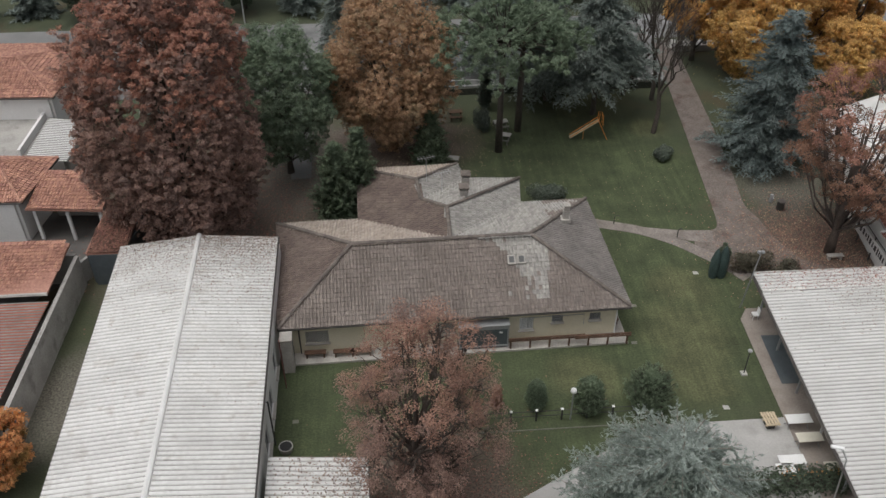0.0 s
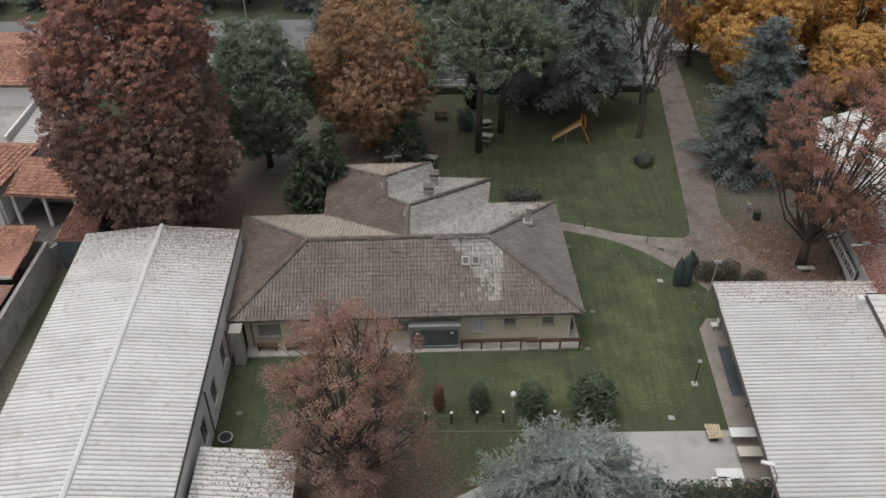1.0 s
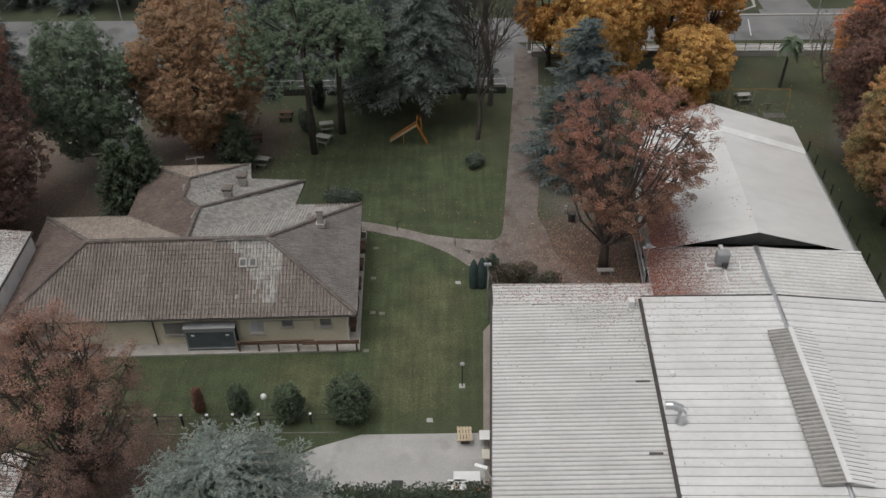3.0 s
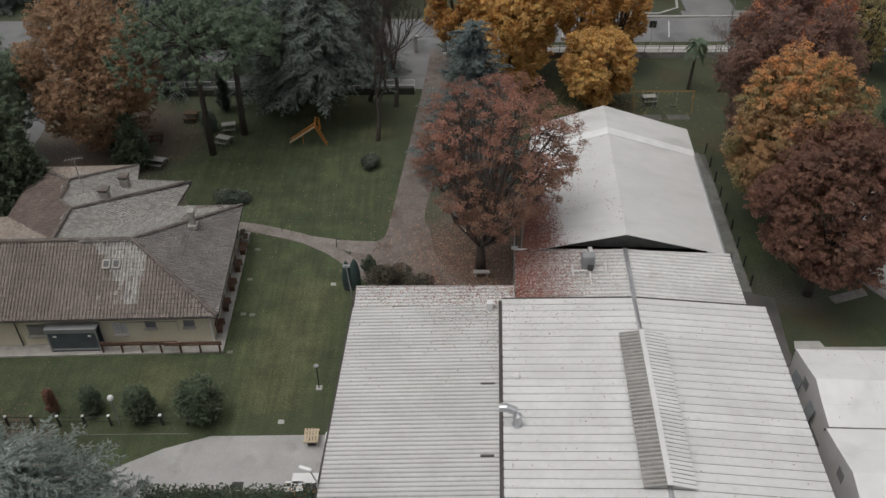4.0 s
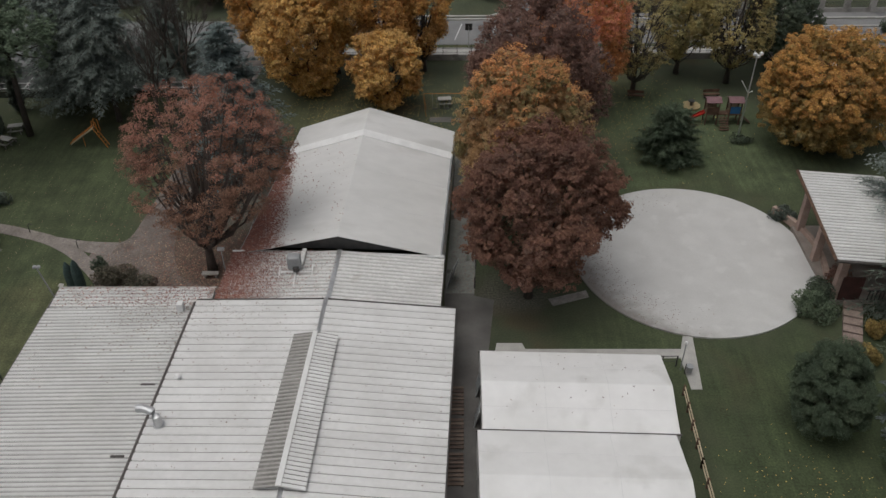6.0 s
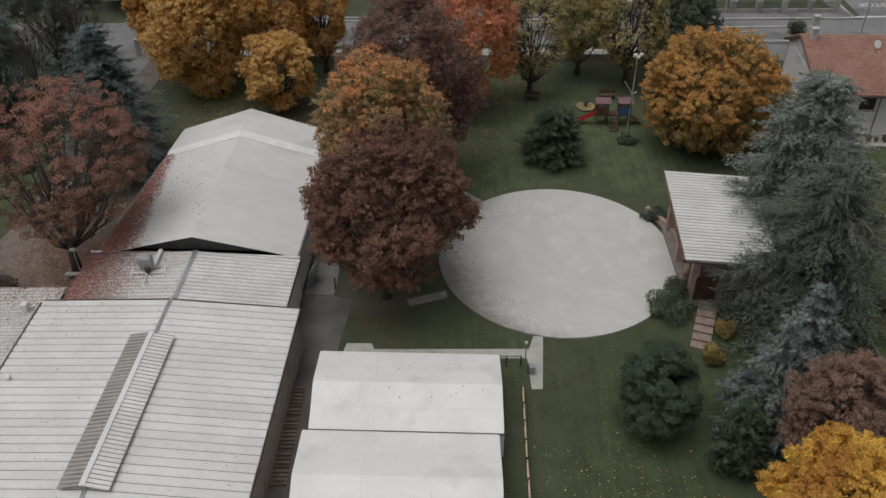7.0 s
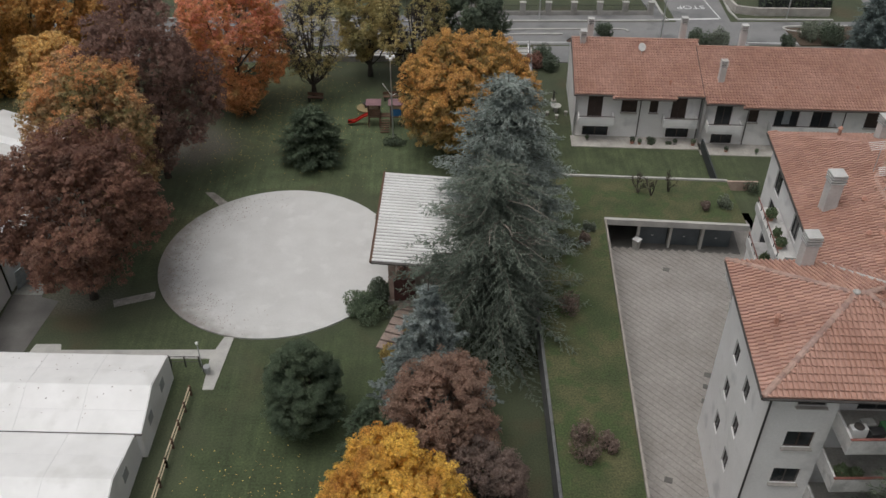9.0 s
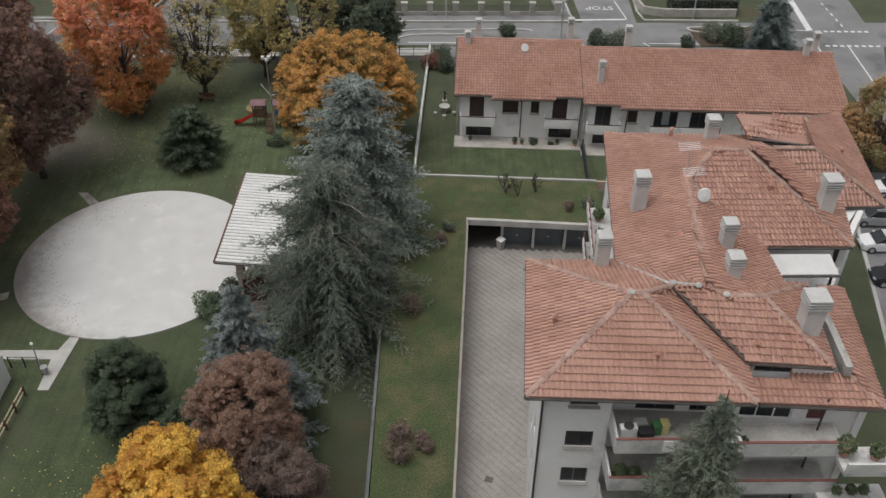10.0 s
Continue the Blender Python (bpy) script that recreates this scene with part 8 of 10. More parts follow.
    broadleaf("maple_tree", (-24.6, 33.5), 6.0, 2.4, FLAME, "small orange-leaved tree by the neighbour's wall", 39, low=0.1, leaves=3500, size=0.2, lobes=18)
    broadleaf("maple_tree", (1.2, 27.4), 4.2, 2.0, RUST, "low shrub tree with crimson leaves", 40, low=0.1, leaves=3000, size=0.16, lobes=16)


park_trees()


# ---- trees and hedges in the distance ----
def far_green():
    broadleaf("oak_tree", (82.5, 84.0), 12.5, 4.2, OLIVE_LEAF, "thin olive-brown tree near the park fence", 50, low=0.18, leaves=4200, size=0.28, lobes=24, sparse=0.1)
    broadleaf("holm_oak", (88.6, 87.6), 9.5, 4.3, HEDGE, "rounded dark evergreen oak by the street", 51, low=0.1, leaves=6000, size=0.3, lobes=26)
    broadleaf("oak_tree", (77.6, 86.2), 12.0, 4.0, OLIVE_LEAF, "brownish olive tree near the park fence", 52, low=0.18, leaves=4200, size=0.28, lobes=22)
    conifer("fir_tree", (15.2, 79.4), 15.0, 5.4, FIR_HAZE, "tall dark fir beside the park fence", 53, low=0.15, droop=0.2, size=0.38, irregular=0.3)
    conifer("fir_tree", (-5.8, 84.0), 15.0, 3.8, FIR_HAZE, "tall dark fir behind the park gate", 54, low=0.08, droop=0.2, size=0.42, quads=9000)
    conifer("fir_tree", (-22.0, 78.0), 13.5, 4.2, FIR_HAZE, "dark fir behind the red beech", 55, low=0.05, droop=0.2, size=0.42, quads=9000)
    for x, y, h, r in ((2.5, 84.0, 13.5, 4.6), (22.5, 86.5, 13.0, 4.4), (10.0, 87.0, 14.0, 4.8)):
        conifer("fir_tree", (x, y), h, r, FIR_HAZE, "dark conifer by the park fence", int(x * 9), low=0.06, droop=0.2, size=0.45, irregular=0.3, quads=9000)
    broadleaf("maple_tree", (50.0, 87.0), 12.0, 3.2, AMBER, "amber-leaved tree beyond the golden lindens", 56, low=0.2, leaves=4500, size=0.28, lobes=20)
    broadleaf("maple_tree", (40.5, 86.5), 13.0, 3.8, GOLD, "golden tree by the park fence", 57, low=0.2, leaves=5500, size=0.28, lobes=22)
    bare_tree("bare_tree", (62.0, 83.0), 8.0, 0.5, "leafless pinkish shrub tree by the fence", 58, bark=PALE_BARK, trunk=0.12, depth=5, stems=3)
    for k, (x, y, h) in enumerate(((-52, 104, 11), (-45, 106, 9), (-38, 104.5, 12), (-31, 106, 10), (-25, 105, 12), (-19, 106, 9), (-12, 104.8, 12), (-5, 106, 11), (2, 105, 10), (9, 105.6, 11), (15, 107, 9), (22, 106, 10))):
        if k % 3 == 2:
            broadleaf("oak_tree", (x, y), h, 4.2, HEDGE, "dark green tree beyond the street", 60 + k, low=0.08, leaves=3000, size=0.36, lobes=18)
        else:
            conifer("fir_tree", (x, y), h, 3.4, FIR_HAZE, "dark conifer beyond the street", 60 + k, low=0.04, whorls=14, per=8, droop=0.2, size=0.55, quads=4500, wide=0.22)
    for k, (x, y, h, r) in enumerate(((69, 108, 8, 3.2), (80, 109, 7, 3.0), (58, 108, 6, 2.6))):
        broadleaf("garden_tree", (x, y), h, r, HEDGE if k != 1 else RUSSET, "garden tree beyond the street", 80 + k, low=0.1, leaves=2500, size=0.3, lobes=16)
    conifer("spruce_tree", (134.9, 92.4), 10.6, 3.7, SPRUCE_BLUE, "dark blue-green spruce at the street corner", 84, low=0.03, whorls=20, droop=0.2, size=0.34, quads=14000)
    for k, (x, y, s) in enumerate(((115.2, 93.0, 1.5), (117.6, 92.8, 1.7), (125.7, 92.8, 1.1), (128.9, 95.4, 1.6), (131.2, 94.2, 1.8), (131.6, 96.2, 1.3), (104.8, 96.4, 1.2), (134.0, 93.6, 1.4))):
        shrub("olive_bush", (x, y), (s, s, 2.6 if s > 1.4 else 1.9), OLIVE_GREY if k % 2 else HEDGE, "rounded grey-green bush before the houses", 90 + k, leaves=1800, leaf=0.2)
    for k, (x, y, s, mat) in enumerate(((95.9, 88.4, 1.4, RUSSET), (97.6, 87.6, 1.3, HEDGE), (97.0, 90.6, 1.6, HEDGE), (134.8, 80.0, 1.5, RUSSET), (135.6, 76.6, 1.6, RUSSET))):
        shrub("garden_bush", (x, y), (s, s, 1.9), mat, "rounded garden bush beside the houses", 100 + k, leaves=1500, leaf=0.18)


OLIVE_GREY = foliage("grey_olive_leaves", (0.085, 0.1, 0.07), (0.125, 0.14, 0.10))
far_green()


def palm(at, h, seed, label="short palm with drooping fronds"):
    rng = np.random.default_rng(seed)
    t = thing("palm_tree", (*at, 0), label, "palm", "trees")
    part("trunk", tubed([(*at, -0.05), (at[0] + 0.1, at[1], h * 0.5), (at[0] + 0.15, at[1], h)], [0.2, 0.15, 0.16], 8), BARK, t)
    for k in range(38):
        a, lift = rng.uniform(0, 2 * math.pi), rng.uniform(-0.7, 1.3)
        way = np.array([math.cos(a), math.sin(a), 0])
        side = np.array([-way[1], way[0], 0])
        vs, fs = [], []
        L = rng.uniform(1.0, 1.5)
        for i in range(9):
            u = i / 8
            c = np.array([at[0] + 0.15, at[1], h]) + way * L * u + np.array([0, 0, lift * L * u - 0.9 * L * u * u])
            w = 0.3 * math.sin(math.pi * (0.12 + 0.85 * u))
            vs += [c - side * w - np.array([0, 0, 0.15 * w]), c + np.array([0, 0, 0.05]), c + side * w - np.array([0, 0, 0.15 * w])]
        for i in range(8):
            for j in range(2):
                fs.append((3 * i + j, 3 * i + j + 1, 3 * i + j + 4, 3 * i + j + 3))
        raw("frond", vs, fs, PINE_GREEN, t)


palm((57.0, 82.1), 5.2, 1)
palm((62.6, 78.6), 3.8, 2)
palm((66.0, 80.5), 3.2, 3)


# ---- shrubs near the house ----
def near_shrubs():
    for k, (x, y, r, h, lab) in enumerate(((8.1, 37.5, 0.62, 2.1, "narrow dark green clipped bush"), (11.45, 36.95, 1.05, 2.5, "pointed dark green clipped bush"), (15.4, 37.0, 1.6, 2.9, "large round dark green bush"))):
        conifer("clipped_bush", (x, y), h, r, GREEN, lab + " behind the low fence", 110 + k, low=0.0, whorls=18, per=12, droop=-0.55, size=0.15, power=0.42 if k else 0.4, trunk=0.06, irregular=0.1, category="shrub", quads=14000, wide=0.26, tuft=0.9)
    conifer("red_shrub", (5.5, 37.5), 2.0, 0.3, RUST_DULL, "slim red-leaved shrub behind the low fence", 113, low=0.0, whorls=16, per=8, droop=-0.9, size=0.14, power=0.35, trunk=0.04, irregular=0.1, category="shrub", quads=3500, wide=0.3)
    shrub("low_bush", (24.2, 67.2), (1.2, 1.1, 1.3), CEDAR_GREEN, "small green bush on the back lawn", 126, leaves=2200)
    shrub("juniper", (13.0, 61.8), (2.3, 1.7, 1.5), CEDAR_GREEN, "spreading green juniper on the lawn", 114, leaves=2500)
    shrub("barberry", (27.0, 50.7), (2.2, 1.5, 2.0), RUSSET_GREEN, "dense russet-green bush beside the path", 115, leaves=2800)
    shrub("barberry", (29.3, 49.2), (1.6, 1.2, 1.5), RUSSET_GREEN, "low russet bush beside the path", 116, leaves=1800)
    shrub("barberry", (31.0, 48.3), (1.0, 0.8, 1.0), HEDGE, "low green bush beside the path", 117, leaves=1200)
    shrub("laurel", (25.2, 52.0), (0.7, 0.7, 1.5), HEDGE, "small green laurel beside the path", 118, leaves=900)
    shrub("laurel", (79.7, 46.9), (1.9, 1.6, 2.1), GREEN, "green laurel at the edge of the round floor", 119, leaves=3400)
    shrub("laurel", (81.0, 48.9), (1.6, 1.5, 2.0), HEDGE, "dark green laurel beside the pavilion", 128, leaves=2600)
    shrub("laurel", (82.3, 50.2), (1.1, 1.0, 2.2), RUSSET, "russet bush beside the garden steps", 120, leaves=1200)
    shrub("ochre_bush", (81.9, 42.0), (1.2, 1.0, 1.6), OCHRE, "rounded ochre-yellow bush on the lawn", 121, leaves=1800)
    shrub("ochre_bush", (83.2, 44.6), (0.9, 0.9, 1.5), OCHRE, "ochre-green bush beside the steps", 122, leaves=1400)
    shrub("juniper", (81.0, 59.0), (1.4, 1.0, 1.2), DARK_GREEN, "dark low bush behind the pavilion", 123, leaves=1500)
    shrub("flower_bed", (80.7, 71.8), (1.5, 1.1, 0.7), HEDGE, "ring of low plants round the lamp post", 124, leaves=900)
    for k, (x, y, s, mat) in enumerate(((96.7, 53.3, 0.65, FADED_BROWN), (97.3, 55.0, 0.6, OLIVE_GREY), (94.4, 45.0, 1.15, FADED_BROWN), (93.9, 33.4, 1.0, FADED_BROWN), (93.9, 32.0, 1.1, FADED_BROWN), (95.4, 32.8, 0.8, FADED_BROWN), (109.0, 58.0, 0.75, OLIVE_GREY), (107.2, 57.6, 0.55, FADED_BROWN))):
        shrub("garden_shrub", (x, y), (s, s, s * 1.5), mat, "small brown autumn shrub on the raised lawn", 130 + k, leaves=700, leaf=0.14, z=2.0)
    for k, (x, y) in enumerate(((102.2, 60.2), (103.2, 59.8), (104.8, 60.4))):
        t = bare_tree("bare_shrub", (x, y), 2.2, 0.35, "leafless pruned shrub on the raised lawn", 140 + k, trunk=0.07, depth=3, stems=3, category="shrub")
        t.location.z = 2.0
    for k, (x, y, s) in enumerate(((105.6, 71.6, 0.6), (107.4, 71.5, 0.3), (109.2, 62.9, 0.9), (113, 63.2, 1.0))):
        shrub("garden_shrub", (x, y), (s, s, s * 1.3), HEDGE, "small green garden shrub by the terraced house", 150 + k, leaves=600, leaf=0.13)
    h = thing("hedge", (19.6, 30.4, 0), "low dark hedge with a few orange-red leaves along the terrace", "hedge")
    rng = np.random.default_rng(7)
    n = 9000
    p = np.stack([rng.uniform(13.2, 26.0, n), rng.normal(30.2, 0.45, n), rng.uniform(0.05, 1.05, n)], 1)
    p[:, 1] = np.clip(p[:, 1], 29.3, 31.0)
    v, f = leaf_quads(rng, p, np.stack([rng.normal(0, .5, n), rng.normal(0, .5, n), np.ones(n)], 1), 0.16)
    raw("foliage", v, f, HEDGE, h)
    n = 60
    p = np.stack([rng.uniform(21.8, 25.5, n), rng.normal(30.5, 0.25, n), rng.uniform(0.85, 1.15, n)], 1)
    v, f = leaf_quads(rng, p, unit(rng, n), 0.14)
    raw("blossom", v, f, FLAME, h)
    part("stems", boxed(((19.6, 30.2, 0.3), (12.4, 0.5, 0.6))), BARK, h)


RUSSET_GREEN = foliage("russet_green_leaves", (0.06, 0.055, 0.035), (0.085, 0.07, 0.045), spots=(0.11, 0.055, 0.04))
near_shrubs()


def pot_cypress():
    t = thing("wrapped_cypress", (24.1, 49.9, 0), "pair of net-wrapped dark cypresses on the lawn", "shrub")
    for dx, h, r in ((-0.32, 2.7, 0.38), (0.3, 2.9, 0.42)):
        bm = tubed([(24.1 + dx, 49.9, 0), (24.1 + dx, 49.9, 0.5), (24.1 + dx, 49.9, 1.6), (24.1 + dx, 49.9, h - 0.4), (24.1 + dx, 49.9, h)], [r * 0.8, r, r, r * 0.6, 0.04], 12)
        part("wrapped_crown", bm, GREEN_BLUE, t)


pot_cypress()


# ---- fences, rails, lamps ----
def post_fence(name, pts, label, post_mat, rail_mat, h=0.9, gap=1.5, rails=(0.45, 0.85), r=0.05, cap=None, wire=0.03):
    f = thing(name, (*pts[0], 0), label, "fence")
    for a, b in zip(pts, pts[1:]):
        a, b = V(*a, 0), V(*b, 0)
        n = max(1, round((b - a).length / gap))
        for k in range(n + 1):
            p = a.lerp(b, k / n)
            po = part("post", boxed(((p.x, p.y, h / 2), (2 * r, 2 * r, h))), post_mat, f)
            if cap:
                part("cap", box(bmesh.new(), (p.x, p.y, h + 0.03), (3 * r, 3 * r, 0.07)), cap, po)
        for z in rails:
            part("rail", tubed([a + V(0, 0, z), b + V(0, 0, z)], wire, 5), rail_mat, f)
    return f


def fences():
    post_fence("metal_fence", [(-2.0, 36.2), (14.6, 36.35)], "low dark metal fence with pale post caps", DARK_METAL, DARK_METAL, 0.95, 1.6, (0.45, 0.88), 0.055, WHITE_PAINT)
    structure("kerb", band([(2.5, 35.45), (14.8, 35.6)], 0.06, 0.06, 0.15), WORN_STONE, "thin pale kerb in the grass", "kerb")
    post_fence("wooden_fence", [(68.45, 39.0), (68.3, 33), (68.2, 24)], "wooden post fence with pale rails beside the marquees", WOOD, PALE_WOOD, 0.9, 1.5, (0.4, 0.82), 0.07, None, 0.045)
    post_fence("handrail", [(66.5, 41.65), (68.5, 41.65)], "dark handrail by the footpath", DARK_METAL, DARK_METAL, 1.0, 1.0, (0.5, 0.97), 0.04)
    post_fence("chain_fence", [(54.75, 50.0), (55.8, 69.3)], "row of dark posts beside the alley", DARK_METAL, DARK_METAL, 1.1, 2.4, (0.6, 1.05), 0.05, None, 0.012)
    post_fence("metal_fence", [(-6.8, 81.3), (10, 81.4), (28.0, 81.6)], "white metal railing behind a dark low wall", WHITE_PAINT, WHITE_PAINT, 1.55, 1.6, (0.9, 1.5), 0.03)
    structure("hedge_wall", band([(-6.8, 81.1), (10, 81.2), (28.0, 81.4)], 0.45, 0.75, 0.8), HEDGE_WALL, "dark overgrown low wall at the park's edge", "wall")
    structure("boundary_wall", band([(31.4, 89.8), (60, 89.6), (95.4, 90.0)], 0.25, 0.7, 0.8), GREY_WALL, "low grey park wall along the street", "wall")
    post_fence("metal_fence", [(31.4, 89.8), (60, 89.6), (95.4, 90.0)], "dark metal railing on the park wall", DARK_METAL, DARK_METAL, 1.9, 1.6, (0.95, 1.4, 1.85), 0.03, None, 0.02)
    structure("verge", slabbed([(31.4, 92.55, 0.12), (95.6, 93.2, 0.12), (95.6, 93.55, 0.12), (31.4, 93.2, 0.12)], 0.15), DRY_LAWN, "yellowish grass verge along the street", "verge")
    g = thing("park_gate", (29.5, 91.4, 0), "dark metal gate of the park", "gate")
    for x in (27.9, 31.2, 35.6):
        part("pillar", boxed(((x, 91.4, 1.0), (0.4, 0.4, 2.0))), GREY_WALL, g)
    part("gate_frame", tubed([(31.2, 91.4, 1.5), (35.6, 91.2, 1.5)], 0.05, 5), DARK_METAL, g)
    for k in range(18):
        part("bar", tubed([(31.4 + 0.23 * k, 91.4, 0.15), (31.4 + 0.23 * k, 91.4, 1.5)], 0.018, 4), DARK_METAL, g)
    g = thing("side_gate", (-7.8, 80.6, 0), "dark metal gate between two pillars", "gate")
    for x in (-8.7, -6.9):
        part("pillar", boxed(((x, 80.6, 1.2), (0.35, 0.35, 2.4))), DARK_METAL, g)
    for k in range(8):
        part("bar", tubed([(-8.4 + 0.17 * k, 80.6, 0.1), (-8.4 + 0.17 * k, 80.6, 1.9)], 0.02, 4), DARK_METAL, g)
    structure("path", band([(-9.2, 66), (-9.6, 74), (-12.2, 82.6)], [1.8, 2.0, 2.4], 0.02, 0.05), ASPHALT, "narrow asphalt lane under the trees", "path")


HEDGE_WALL = material("mossy_dark_wall", (0.035, 0.04, 0.03), (0.055, 0.058, 0.045), scale=0.9, fine=10.0, grain=0.35, bump=0.8)
fences()


def lamps():
    def globe(x, y, h, label="slim garden lamp with a white globe", r=0.2):
        t = thing("garden_lamp", (x, y, 0), label, "lamp", "garden lamps")
        part("pole", tubed([(x, y, -0.02), (x, y, h - 0.15)], 0.04, 6), GREY_METAL, t)
        part("globe", ball(bmesh.new(), (x, y, h), r, 12, 8, 1.1), WHITE_PAINT, t)
    globe(10.2, 36.25, 2.7)
    globe(68.75, 41.3, 2.6, "slim path lamp with a small pale globe", 0.11)
    t = thing("garden_lamp", (22.75, 39.5, 0), "thin dark lawn lamp on a concrete foot", "lamp", "garden lamps")
    part("pole", tubed([(22.75, 39.5, 0), (22.75, 39.5, 2.1)], 0.04, 6), DARK_METAL, t)
    part("head", ball(bmesh.new(), (22.75, 39.5, 2.2), 0.17, 10, 6, 0.6), GREY_METAL, t)
    part("foot", boxed(((22.75, 39.5, 0.06), (0.4, 0.4, 0.12))), KERB, t)
    t = thing("floodlight_pole", (24.55, 45.6, 0), "thin pole with two floodlights beside the barn", "lamp")
    part("pole", tubed([(24.75, 46.2, 0), (24.55, 45.0, 6.0)], 0.05, 6), GREY_METAL, t)
    for s in (-0.22, 0.22):
        part("floodlight", box(bmesh.new(), (24.55 + s * 0.6, 45.0, 6.2), (0.24, 0.22, 0.18), 10, 0.03), GREY_METAL, t)
    t = thing("floodlight_pole", (37.0, 49.6, 0), "thin pole with a floodlight by the link roof", "lamp")
    part("pole", tubed([(36.4, 48.4, 0), (36.3, 48.4, 5.0)], 0.04, 6), GREY_METAL, t)
    part("floodlight", box(bmesh.new(), (36.3, 48.4, 5.1), (0.5, 0.25, 0.22), 0, 0.03), GREY_METAL, t)
    t = thing("park_mast", (80.7, 72.2, 0), "tall grey mast with floodlights over the lawn", "lamp")
    part("mast", tubed([(80.7, 72.2, 0), (80.7, 72.0, 8.8)], [0.09, 0.05], 8), ZINC, t)
    part("bracket", tubed([(79.9, 72.2, 6.2), (80.7, 72.15, 5.0), (81.1, 72.1, 5.2)], 0.05, 5), WHITE_PAINT, t)
    for s in (-0.25, 0.05, 0.3):
        part("floodlight", box(bmesh.new(), (80.7 + s, 71.9, 8.75 + abs(s)), (0.3, 0.25, 0.25), 20, 0.03), WHITE_PAINT, t)
    t = thing("street_lamp", (23.6, 29.4, 0), "white street lamp leaning over the terrace", "lamp")
    part("pole", tubed([(24.3, 28.6, 0), (24.2, 28.9, 4.0), (23.9, 29.1, 4.6)], 0.05, 6), ZINC, t)
    part("head", box(bmesh.new(), (23.6, 29.2, 4.75), (0.75, 0.22, 0.14), -20, 0.05), WHITE_PAINT, t)
    for x, y, h in ((-18.4, 100.9, 9), (63.6, 92.4, 8.5), (97.6, 101.6, 8.5), (128.5, 101.8, 8.5), (110.8, 93.0, 6.5)):
        t = thing("street_lamp", (x, y, 0), "tall grey street lamp pole by the street", "lamp", "street lamps")
        part("pole", tubed([(x, y, 0), (x, y, h * 0.9), (x, y - 0.8, h)], [0.09, 0.06, 0.05], 8), ZINC, t)
        part("head", box(bmesh.new(), (x, y - 1.1, h), (0.28, 0.75, 0.14), 0, 0.05), GREY_METAL, t)
    t = thing("road_sign", (55.0, 93.0, 0), "dark square traffic sign seen from behind", "sign")
    part("pole", tubed([(55.0, 93.0, 0), (55.0, 93.0, 2.6)], 0.04, 6), ZINC, t)
    part("plate", boxed(((55.0, 93.0, 2.5), (0.8, 0.05, 0.8))), DARK_METAL, t)
    for x, y in ((17.6, 57.2), (22.4, 55.0)):
        t = thing("path_light", (x, y, 0), "small dark bent path light", "lamp", "path lights")
        part("stem", tubed([(x, y, 0), (x, y, 0.8), (x + 0.2, y, 0.95), (x + 0.35, y, 0.85)], 0.035, 6), DARK_METAL, t)


lamps()


